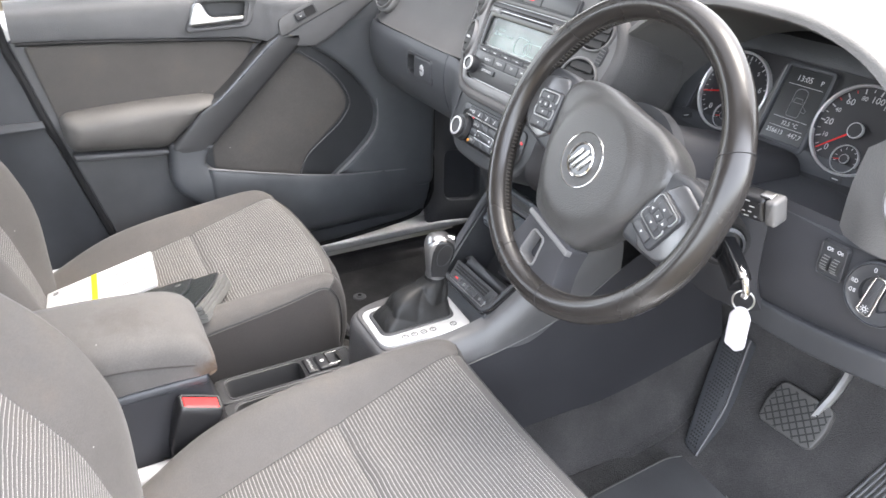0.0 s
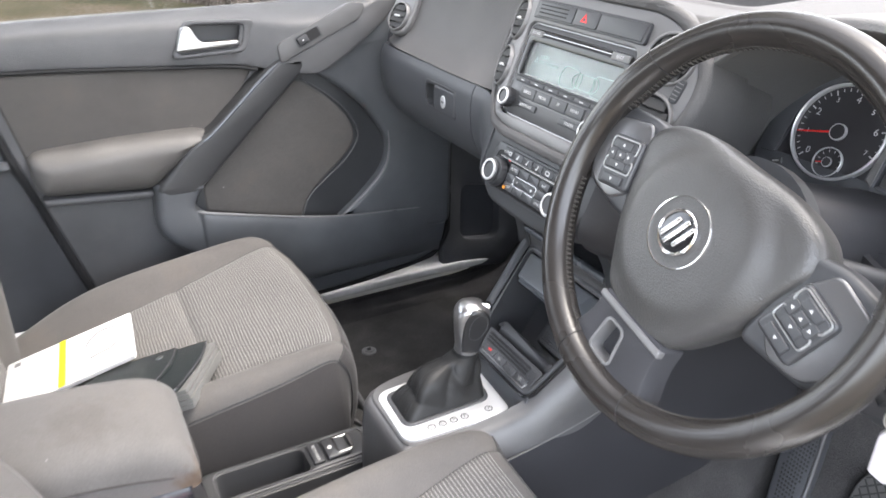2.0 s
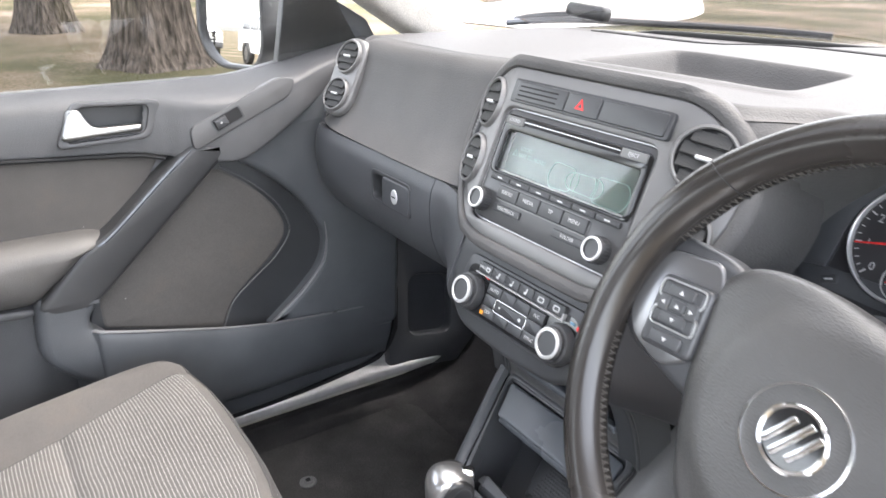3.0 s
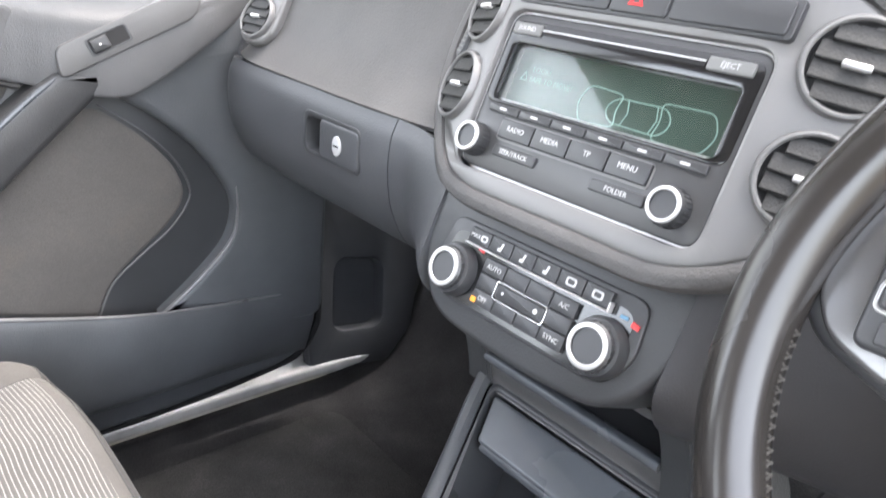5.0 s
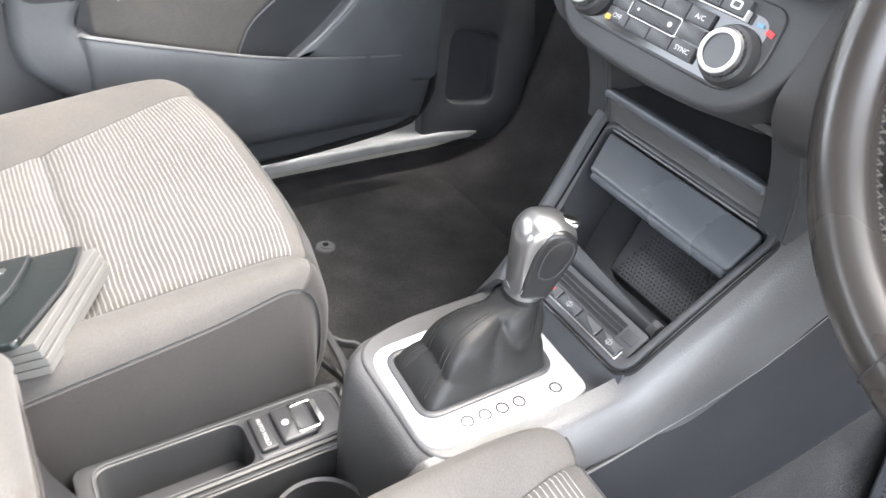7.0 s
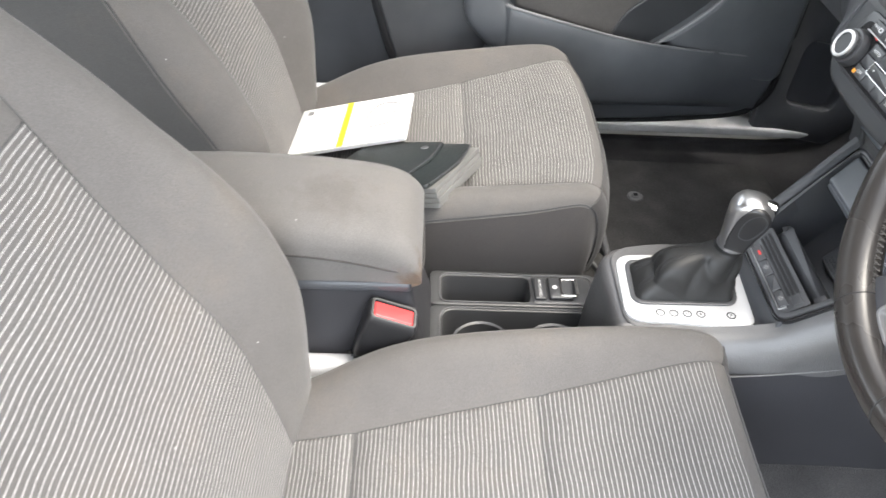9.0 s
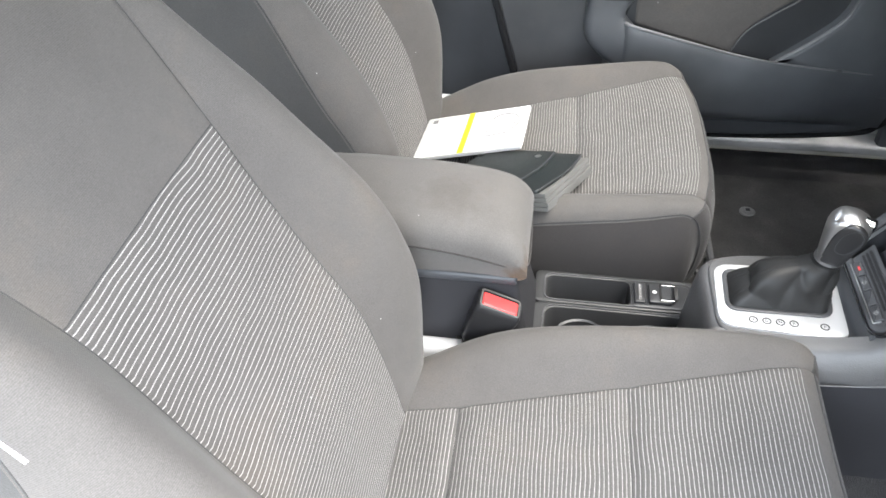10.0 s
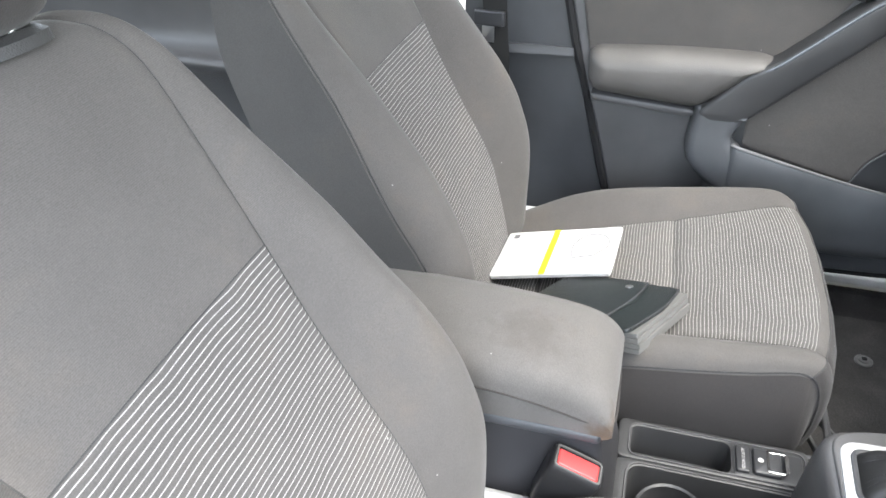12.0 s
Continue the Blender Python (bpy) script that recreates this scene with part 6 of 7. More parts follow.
# gear plate and lever
gear = thing("gear_selector", "chrome-topped automatic gear lever with leather gaiter", "gear lever")
GP = basis((0.045, 0.458, 0.6885), (1, -0.05, 0.02), (0.05, 1, 0.03))
_pl = rpoly([(-0.056, -0.078), (0.058, -0.078), (0.062, 0.056), (0.056, 0.075), (-0.058, 0.077), (-0.062, 0.0)], [0.022, 0.022, 0.02, 0.02, 0.02, 0.1])
_in = rpoly([(-0.044, -0.065), (0.030, -0.065), (0.026, 0.058), (-0.040, 0.065)], 0.014)
part("gate_plate", hoop(_pl, _in, -0.006, 0.0035, GP, 0.002, 128, depth=-0.02), PLATE, gear, "satin silver selector plate")
part("gate_rim", hoop(grow(_in, 0.003), grow(_in, -0.003), 0.0, 0.0060, GP, 0.0015, 128), SMOOTH, gear)
part("gate_well", prism(_in, -0.022, -0.014, GP), DARK, gear)
for i, s in enumerate(("P", "R", "N", "D", "S")):
    y = 0.048 - (0, 0.036, 0.052, 0.068, 0.084)[i]
    part("gate_mark", hoop(circle(0.0056, 16, 0.045, y), circle(0.0042, 16, 0.045, y), 0.0034, 0.0040, GP, n=16), MARK, gear)
    text("lettering", s, 0.006, GP @ pose(0.045, y, 0.0038, 0, 0, 90), gear, MARK)
# gaiter: folded leather from the gate up to the collar, slack at the rear, taut at the front
_top = Vector((0.0325, 0.5000, 0.752))
loops = []
N = 96
_b = resample(_in, N)
_b = np.roll(_b, -int(np.argmin(np.abs(np.arctan2(_b[:, 1], _b[:, 0])))), 0)


def crease(t):
    """Rounded folds with narrow valleys."""
    return 2 * abs(math.sin(t / 2)) ** 0.7 - 1.25


for k in range(40):
    f = k / 39
    ring = []
    for i in range(N):
        p = GP @ Vector((_b[i][0] * 0.97, _b[i][1] * 0.97, 0.002))
        a = math.atan2(_b[i][1], _b[i][0])
        q = _top + Vector((0.0172 * math.cos(a), 0.0172 * math.sin(a), 0))
        rear = max(0.0, -math.sin(a))
        r = p.lerp(q, f ** (0.8 + 0.35 * (1 - rear)))
        env = math.sin(math.pi * min(f * 1.04, 1)) ** 0.8
        fold = env * ((0.0020 + 0.0036 * rear) * crease(f * 10 + 1.3 * math.sin(1.5 * a + 0.6) + 0.7 * a) + 0.0024 * crease(4 * a + 3 * f + 0.8))
        out = Vector((math.cos(a), math.sin(a), 0.25))
        r = r + out * fold + Vector((0, -1, 0.7)) * (env * 0.012 * rear)
        ring.append(r)
    loops.append(ring)
gaiter = part("gaiter", rings(loops, False, True), GAITER, gear, "creased black leather gaiter")
for a0 in (-1.95, -1.35):
    _st = bmesh.new()
    i = int(np.argmin(np.abs(np.arctan2(_b[:, 1], _b[:, 0]) - a0)))
    for d in (-1, 1):
        for k in range(2, 33):
            p0, p1 = loops[k][(i + d) % N], loops[k + 1][(i + d) % N]
            o = Vector((math.cos(a0), math.sin(a0), 0.5)) * 0.0006
            tube([p0 + o, p0.lerp(p1, 0.6) + o], 0.0005, 5, bm=_st, up=(0.3, 0.9, 0.2))
    part("gaiter_stitching", _st, WEB, gaiter)
_ax = [(0.030, 0.497, 0.713), (0.031, 0.498, 0.734), (0.033, 0.501, 0.756), (0.036, 0.506, 0.784)]
part("collar", sweep(cr(_ax[:3], 10), circle(0.0165, 20)), SMOOTH, gear)
part("collar_band", sweep([(0.0322, 0.4996, 0.7460), (0.0328, 0.5004, 0.7555)], circle(0.0178, 24)), GAITER, gear, "gathered leather collar")
K = basis((0.032, 0.499, 0.741), (0.32, 0.95, -0.11), (0.06, 0.10, 1))  # local x forward, local y up the lever, local z to the driver
_side = rpoly([(-0.0150, 0.018), (0.0150, 0.018), (0.0190, 0.040), (0.0255, 0.065), (0.0245, 0.083), (0.007, 0.092), (-0.0155, 0.090), (-0.0250, 0.074), (-0.0200, 0.044)], [0.003, 0.003, 0.02, 0.015, 0.013, 0.015, 0.015, 0.016, 0.02], 5)
_l = []
for k in range(17):
    a = math.pi * (k / 16 - 0.5)
    _l.append(flat(grow(_side, -0.0120 * (1 - math.cos(a) ** 0.7)), 0.0190 * math.sin(a)))
part("knob", rings(_l, m=K), KNOB, gear, "satin chrome lever knob")
for sz in (1, -1):
    _oval = resample(rpoly([(-0.0108, 0.0205), (0.0132, 0.0205), (0.0172, 0.041), (0.0232, 0.064), (0.0218, 0.080), (0.0080, 0.0880), (-0.0045, 0.0865), (-0.0130, 0.070), (-0.0132, 0.045)], [0.003, 0.003, 0.02, 0.016, 0.012, 0.014, 0.014, 0.014, 0.02], 5), 56)
    _ring = cr([(-0.003, 0.046), (0.009, 0.045), (0.0178, 0.062), (0.0168, 0.076), (0.007, 0.081), (-0.003, 0.068)], 40, True)
    m = K @ pose(0, 0, 0.0160 * sz, 0, 0 if sz > 0 else 180)
    if sz < 0:
        _oval, _ring = _oval * np.array([-1, 1]), _ring * np.array([-1, 1])
    part("knob_inlay", prism(_oval, -0.010, 0.0046, m, 0.0040), LEVER, gear, "gloss black side inlay")
    part("inlay_joint", hoop(grow(_ring, 0.0006), grow(_ring, -0.0006), 0.0035, 0.0050, m, n=64), SMOOTH, gear)
part("neck_ring", sweep([K @ Vector((0, 0.0115, 0)), K @ Vector((0.0004, 0.0200, 0))], circle(0.0168, 28)), KNOB, gear, "bright ring under the knob")
part("release_key", box(0.008, 0.075, -0.007, 0.0262, 0.0895, 0.007, 0.005, K), CHROME, gear, "chrome release key")

# cup holder section
Z = 0.573
part("rear_frame", hoop(rrect(-0.095, 0.145, -0.026, 0.388, 0.010), rrect(-0.084, 0.163, -0.034, 0.290, 0.012), Z - 0.02, Z, None, 0.003, 96, depth=Z - 0.06), CONSOLE, console)
part("slot_bead", hoop(rrect(-0.088, 0.159, -0.030, 0.383, 0.013), rrect(-0.0865, 0.1605, -0.0315, 0.3815, 0.0125), Z - 0.002, Z + 0.0025, None, 0.0006, 96), GREY, console)
part("slot_floor", box(-0.088, 0.155, Z - 0.065, -0.030, 0.300, Z - 0.055), SMOOTH, console)
part("rear_frame", hoop(rrect(-0.0255, 0.145, 0.112, 0.388, 0.010), rrect(-0.016, 0.163, 0.102, 0.376, 0.02), Z - 0.02, Z, None, 0.003, 96, depth=Z - 0.08), CONSOLE, console)
part("slot_bead", hoop(rrect(-0.020, 0.159, 0.106, 0.380, 0.022), rrect(-0.0185, 0.1605, 0.1045, 0.3785, 0.021), Z - 0.002, Z + 0.0025, None, 0.0006, 96), GREY, console)
for y in (0.218, 0.318):
    part("cup_ring", lathe([(0.046, Z - 0.012), (0.044, Z - 0.006), (0.041, Z - 0.008), (0.039, Z - 0.06), (0.001, Z - 0.062)], 40, pose(0.043, y, 0), cap0=False), SMOOTH, console)
part("rear_side", prism(rrect(0.145, 0.36, 0.40, Z - 0.012, 0.008), 0, 0.006, basis((-0.101, 0, 0), (0, 1, 0), (0, 0, 1)), 0.002), PLASTIC, console)
part("rear_side", prism(rrect(-0.20, 0.36, 0.40, Z - 0.012, 0.008), 0, 0.006, basis((0.112, 0, 0), (0, 1, 0), (0, 0, 1)), 0.002), PLASTIC, console)
sw = thing("parking_brake_switch", "black electric parking brake switch block with pull lever", "parking brake switch")
part("block", prism(rrect(-0.084, 0.292, -0.032, 0.380, 0.006), Z - 0.03, Z + 0.001, None, 0.003), SMOOTH, sw)
part("hold_button", prism(rrect(-0.080, 0.296, -0.038, 0.313, 0.003), Z, Z + 0.0055, None, 0.002), SMOOTH, sw)
text("lettering", "AUTO HOLD", 0.0058, pose(-0.058, 0.3045, Z + 0.0057, 0, 0, 0), sw, INK)
pl = part("pull_lever", prism(rrect(-0.080, 0.317, -0.038, 0.352, 0.004), Z, Z + 0.007, None, 0.003), SMOOTH, sw)
part("pull_trim", hoop(rrect(-0.077, 0.333, -0.041, 0.356, 0.003), rrect(-0.0735, 0.3365, -0.0445, 0.3595, 0.002), Z + 0.005, Z + 0.0086, None, 0.0006, 64), CHROME, pl, "bright U-shaped trim")
part("symbol", lathe([(0.0035, 0), (0.0035, 0.0006)], 14, pose(-0.059, 0.326, Z + 0.0068)), INK, pl)

# armrest on its box
rows = []
for y, zt, zl in ((-0.30, 0.775, 0.70), (-0.28, 0.796, 0.70), (-0.22, 0.803, 0.705), (-0.10, 0.804, 0.712), (0.0, 0.801, 0.715), (0.07, 0.794, 0.716), (0.105, 0.784, 0.714), (0.124, 0.768, 0.714), (0.133, 0.745, 0.715), (0.131, 0.725, 0.717), (0.122, 0.716, 0.716)):
    xl, xr = -0.072, 0.082
    r = min(0.028, (zt - zl) * 0.5)
    pts = [(xl + 0.008, zl), (xl + 0.001, zl + 0.006), (xl, zl + (zt - zl) * 0.45)]
    pts += [(xl + r * (1 - math.cos(a)), zt - r + r * math.sin(a)) for a in (0.0, 0.5, 1.0, math.pi / 2)]
    pts += [(xl + 0.05, zt + 0.002), ((xl + xr) / 2, zt + 0.003), (xr - 0.05, zt + 0.002)]
    pts += [(xr - r * (1 - math.sin(a)), zt - r + r * math.cos(a)) for a in (0.0, 0.57, 1.07, math.pi / 2)]
    pts += [(xr, zl + (zt - zl) * 0.45), (xr - 0.001, zl + 0.006), (xr - 0.008, zl)]
    rows.append([(x, y, z) for x, z in pts])
loops = [cr([r[i] for r in rows], 40) for i in range(len(rows[0]))]
loops = np.array(loops).transpose(1, 0, 2)
arm = part("armrest", rings([[tuple(p) for p in l] for l in loops]), CLOTH_ARM, console, "padded grey cloth armrest, stained at the front edge")
part("piping", tube([(0.0825, -0.25, 0.762), (0.0828, -0.10, 0.764), (0.0828, 0.0, 0.760), (0.0828, 0.06, 0.751), (0.081, 0.105, 0.739), (0.068, 0.1325, 0.729), (0.0, 0.1345, 0.728), (-0.06, 0.131, 0.729)], 0.0013, 6, 60), CLOTH_DARK, arm)
part("lid_base", box(-0.068, -0.29, 0.700, 0.078, 0.122, 0.716, 0.006), PLASTIC, arm)
bx = []
for z, y0, x0, x1 in ((0.40, 0.150, -0.085, 0.090), (0.55, 0.150, -0.080, 0.086), (0.575, 0.147, -0.074, 0.082), (0.62, 0.135, -0.068, 0.077), (0.68, 0.125, -0.066, 0.076), (0.702, 0.122, -0.066, 0.076)):
    bx.append(flat(rrect(x0, -0.29, x1, y0, 0.016), z))
part("storage_box", rings(bx), BOX, console, "black console box under the armrest")

# seat belt buckle
buckle = thing("seat_belt_buckle", "black seat belt buckle with red release button", "seat belt buckle")
BK = basis((0.0985, 0.1000, 0.6830), (1, -0.02, -0.05), (-0.03, 0.93, -0.36))
_bk = []
for z, w, h in ((-0.078, 0.0125, 0.020), (-0.070, 0.0150, 0.0245), (-0.035, 0.0165, 0.0285), (-0.006, 0.0172, 0.0310), (0.003, 0.0168, 0.0305), (0.0065, 0.0150, 0.0285)):
    _bk.append(flat(rrect(-w, -h, w, h, 0.006, 4), z))
part("housing", rings(_bk, m=BK), LEVER, buckle)
part("button_bezel", hoop(rrect(-0.0148, -0.0280, 0.0148, 0.0280, 0.005), rrect(-0.0126, -0.0250, 0.0126, 0.0250, 0.004), 0.003, 0.0085, BK, 0.0015, 64), RUBBER_WORN, buckle)
part("release_button", prism(rrect(-0.0122, -0.0246, 0.0122, 0.0246, 0.0035), 0.0, 0.0080, BK, 0.0025), RED, buckle, "red release button")
part("latch_slot", box(-0.0105, -0.0246, 0.0062, -0.0085, 0.0246, 0.0086, m=BK), GLOSS, buckle)
_bw = bmesh.new()
for i in range(9):
    a, w = -0.076 - i * 0.0085, 0.0150 + 0.0022 * (i % 2)
    box(-w * 0.75, -w * 1.35, a - 0.0078, w * 0.75, w * 1.35, a + 0.001, 0.003, BK @ pose(0.0015 * math.sin(i * 2.1), 0.002 * math.sin(i * 1.3), 0, 3 * math.sin(i), 0, 0), _bw, 2)
part("stalk", _bw, RUBBER, buckle, "crumpled black sleeve")

# ---- passenger door ----
door_1 = thing("door_1", "closed grey passenger door trim with cloth inserts", "car door", kind="structure")
DX = basis((-0.66, 0, 0), (0, 1, 0), (0, 0, 1))  # local x runs forward, local y up, local z into the cabin


def door_plate(name, outline, r, z0, z1, mat, bevel=0.004, label="", parent=None, tilt=None):
    return part(name, prism(rpoly(outline, r), z0, z1, tilt or DX, bevel), mat, parent or door_1, label)


# carrier behind everything and outer skin
_rows = []
for z, x, y0, y1 in ((0.49, -0.712, 0.092, 0.79), (0.55, -0.705, 0.076, 0.845), (0.62, -0.700, 0.056, 0.855), (0.75, -0.695, 0.021, 0.86), (0.86, -0.695, -0.012, 0.86), (0.95, -0.697, -0.034, 0.86), (1.035, -0.700, -0.054, 0.86)):
    _rows.append([(x - 0.010, y0, z), (x - 0.003, y0 + 0.002, z), (x, y0 + 0.006, z), (x, y0 + 0.014, z), (x, y0 + 0.03, z), (x, y0 + 0.06, z), (x, y0 + 0.12, z), (x, 0.3, z), (x, 0.6, z), (x - 0.004, y1 - 0.01, z), (x - 0.014, y1, z)])
part("carrier", skin(_rows, 30, 60, 0.02), GREY, door_1, "dark grey moulded door trim")
structure("door_shell_front", box(-0.92, -0.22, 0.40, -0.806, 0.95, 1.06, 0.02), BODY, "white outer skin of the passenger door", "car door")
part("shut_line", tube([(-0.722, 0.100, 0.44), (-0.712, 0.064, 0.571), (-0.707, 0.045, 0.641), (-0.703, 0.002, 0.806), (-0.703, -0.020, 0.871), (-0.705, -0.040, 0.953), (-0.708, -0.060, 1.03), (-0.735, -0.066, 1.10)], 0.0095, 8, 40), DARK, door_1)
# upper rail under the window, sweeping up to the dashboard
_rows = []
for y, zt, zb, x in ((-0.045, 1.102, 1.034, -0.692), (0.1, 1.105, 1.028, -0.690), (0.25, 1.107, 1.018, -0.688), (0.38, 1.108, 1.010, -0.685), (0.43, 1.109, 1.002, -0.673), (0.46, 1.109, 0.996, -0.661), (0.49, 1.110, 0.989, -0.652), (0.545, 1.110, 0.985, -0.648), (0.59, 1.114, 1.006, -0.648), (0.65, 1.126, 1.044, -0.652), (0.71, 1.140, 1.080, -0.671), (0.78, 1.156, 1.118, -0.690), (0.83, 1.166, 1.14, -0.70)):
    h = zt - zb
    _rows.append([(-0.80, y, zt - 0.008), (-0.765, y, zt), (-0.735, y, zt - 0.002), (x - 0.014, y, zt - 0.18 * h), (x - 0.002, y, zt - 0.45 * h), (x, y, zb + 0.08 * h), (x - 0.006, y, zb), (x - 0.03, y, zb + 0.002)])
part("upper_rail", cut_hole(skin(_rows, 200, 70, 0.006), lambda x, y, z: inside(y, z, [(0.288, 1.040), (0.308, 1.090), (0.416, 1.086), (0.404, 1.040)]) > 0.004), GREY, door_1, "grained grey window rail")
# cloth insert
door_plate("cloth_insert", [(-0.028, 1.026), (0.43, 1.006), (0.30, 0.80), (0.015, 0.81)], [0.012, 0.02, 0.02, 0.02], -0.05, -0.032, DOOR_CLOTH, 0.006, "brown-grey cloth insert")
# elbow pad: a bulged cushion cut off along the grab bar
_o = resample(rpoly([(0.004, 0.880), (0.020, 0.890), (0.16, 0.898), (0.300, 0.897), (0.334, 0.885), (0.300, 0.871), (0.208, 0.791), (0.185, 0.790), (0.018, 0.807), (0.006, 0.830)], [0.01, 0.02, 0.1, 0.02, 0.012, 0.02, 0.012, 0.02, 0.012, 0.02]), 120)
_l = [flat(_o, -0.05)]
for k in range(9):
    a = math.pi / 2 * k / 8
    s, h = 0.92 * (1 - math.cos(a)), 0.048 * math.sin(a) - 0.028
    _l.append([(y + (min(0.25, max(0.045, y)) - y) * s, z + (0.857 + 0.06 * (min(0.25, max(0.045, y)) - 0.1) - z) * s, h) for y, z in _o])
part("elbow_pad", rings(_l, m=DX), PAD_CLOTH, door_1, "padded grey elbow rest")
door_plate("pad_ledge", [(0.014, 0.803), (0.200, 0.788), (0.212, 0.777), (0.185, 0.774), (0.016, 0.789)], [0.003, 0.01, 0.01, 0.01, 0.003], -0.05, -0.008, GREY, 0.005, "narrow moulded ledge under the pad")
# rounded end of the pocket below the grab bar
door_plate("pocket_shoulder", [(0.206, 0.802), (0.305, 0.802), (0.272, 0.742), (0.300, 0.715), (0.33, 0.60), (0.240, 0.650), (0.198, 0.700), (0.199, 0.750)], [0.01, 0.01, 0.02, 0.01, 0.02, 0.04, 0.03, 0.03], -0.055, 0.0100, FIELD, 0.018)
# diagonal grab bar under the rail
door_plate("grab_bar", [(0.205, 0.790), (0.285, 0.876), (0.322, 0.892), (0.425, 0.985), (0.470, 1.020), (0.538, 1.012), (0.497, 0.974), (0.300, 0.788), (0.275, 0.772), (0.225, 0.772)], [0.02, 0.02, 0.02, 0.02, 0.01, 0.01, 0.02, 0.02, 0.01, 0.02], -0.045, 0.0105, CONSOLE, 0.010, "black diagonal grab handle")
# pale ridge: edge wear plus a highlight put into the colour
part("bar_worn_glint", tube([(-0.6530, 0.300, 0.874), (-0.6520, 0.330, 0.893), (-0.6515, 0.425, 0.979), (-0.6515, 0.466, 1.012)], 0.0035, 8, 40, scale=np.interp(np.arange(40), (0, 6, 33, 39), (0.3, 1, 1, 0.3))), LID, door_1, "worn edge of the grab handle with its highlight painted in")
# solid black tube painted as the shade under the rail's lower edge
part("rail_gap_shade", tube([(-0.691, -0.040, 1.031), (-0.689, 0.10, 1.025), (-0.687, 0.25, 1.015), (-0.685, 0.38, 1.006), (-0.674, 0.43, 0.998)], 0.0035, 6, 40), DARK, door_1)
SWM = basis((-0.6535, 0.552, 1.066), (0.0, 0.185, 0.083), (-0.12, -0.25, 0.75))
part("switch_panel", prism(rpoly([(-0.098, -0.019), (0.085, -0.019), (0.110, 0.002), (0.085, 0.017), (-0.085, 0.017)], 0.012), -0.02, 0.0045, SWM, 0.002), SHOULDER, door_1, "satin switch panel")
part("switch_well", hoop(rrect(-0.052, -0.011, 0.002, 0.011, 0.004), rrect(-0.049, -0.009, -0.001, 0.009, 0.003), 0.003, 0.0052, SWM, 0.0005, 64), SMOOTH, door_1)
part("switch_shadow", prism(rrect(-0.049, -0.009, -0.001, 0.009, 0.002), 0.004, 0.0048, SWM), DARK, door_1)
part("window_switch", prism(rrect(-0.048, -0.008, -0.026, 0.008, 0.002), 0.003, 0.0085, SWM, 0.002), SMOOTH, door_1, "black window switch")
part("symbol", box(-0.039, -0.0012, 0.0083, -0.036, 0.0012, 0.0088, m=SWM), INK, door_1)
# handle dish
HM = DX @ pose(0.355, 1.063, -0.0215, -4)
part("dish_frame", hoop(rpoly([(-0.080, -0.034), (0.058, -0.030), (0.082, 0.028), (-0.048, 0.034)], 0.014), rpoly([(-0.066, -0.026), (0.050, -0.022), (0.062, 0.022), (-0.042, 0.026)], 0.012), -0.012, 0.004, HM, 0.003, 96, depth=-0.03), GREY, door_1, "raised frame round the handle")
part("dish", prism(rpoly([(-0.068, -0.028), (0.052, -0.024), (0.064, 0.024), (-0.044, 0.028)], 0.012), -0.034, -0.026, HM), SMOOTH, door_1)
part("door_handle", prism(rpoly([(-0.072, -0.022), (0.046, -0.018), (0.046, -0.006), (-0.025, -0.006), (-0.040, 0.024), (-0.056, 0.024)], [0.010, 0.005, 0.005, 0.012, 0.008, 0.008]), -0.004, 0.010, HM, 0.005), CHROME_MATT, door_1, "satin chrome door opener")
# speaker field and pocket
door_plate("pocket_recess", [(0.27, 0.70), (0.30, 0.80), (0.50, 1.0), (0.60, 0.98), (0.71, 0.90), (0.71, 0.72), (0.60, 0.62)], 0.02, -0.060, -0.0325, RECESS, 0.003, "black recess behind the pocket")
door_plate("speaker_cloth", [(0.298, 0.715), (0.296, 0.775), (0.495, 0.966), (0.520, 0.966), (0.577, 0.924), (0.620, 0.876), (0.636, 0.829), (0.606, 0.785), (0.563, 0.751), (0.519, 0.712), (0.498, 0.660)], [0.01, 0.02, 0.01, 0.02, 0.03, 0.03, 0.03, 0.03, 0.03, 0.03, 0.01], -0.055, -0.030, DOOR_CLOTH, 0.008, "grey cloth lower insert")
part("cloth_piping", tube([(-0.689, 0.498, 0.665), (-0.689, 0.521, 0.712), (-0.689, 0.565, 0.750), (-0.689, 0.608, 0.784), (-0.689, 0.637, 0.829), (-0.690, 0.622, 0.877), (-0.690, 0.579, 0.925), (-0.690, 0.520, 0.968)], 0.0018, 6, 60), GREY, door_1)
_rows = []
for y, zt, b in ((0.245, 0.735, 0.40), (0.262, 0.735, 0.66), (0.280, 0.733, 0.86), (0.30, 0.729, 1.0), (0.40, 0.704, 1.0), (0.50, 0.681, 1.0), (0.58, 0.667, 0.97), (0.68, 0.652, 0.75), (0.78, 0.640, 0.55), (0.845, 0.635, 0.4)):
    x0, x1 = -0.70, -0.70 + 0.055 * b
    zb = 0.50 + 0.10 * max(0, 1 - (y - 0.19) / 0.12)
    _rows.append([(x0 + 0.004, y, zt - 0.02), (x1 - 0.012, y, zt - 0.004), (x1 - 0.006, y, zt + 0.001), (x1, y, zt - 0.004), (x1 + 0.002, y, zt - 0.03), (x1 - 0.002, y, zt * 0.5 + zb * 0.5), (x1 - 0.014, y, zb + 0.03), (x0 - 0.004, y, zb)])
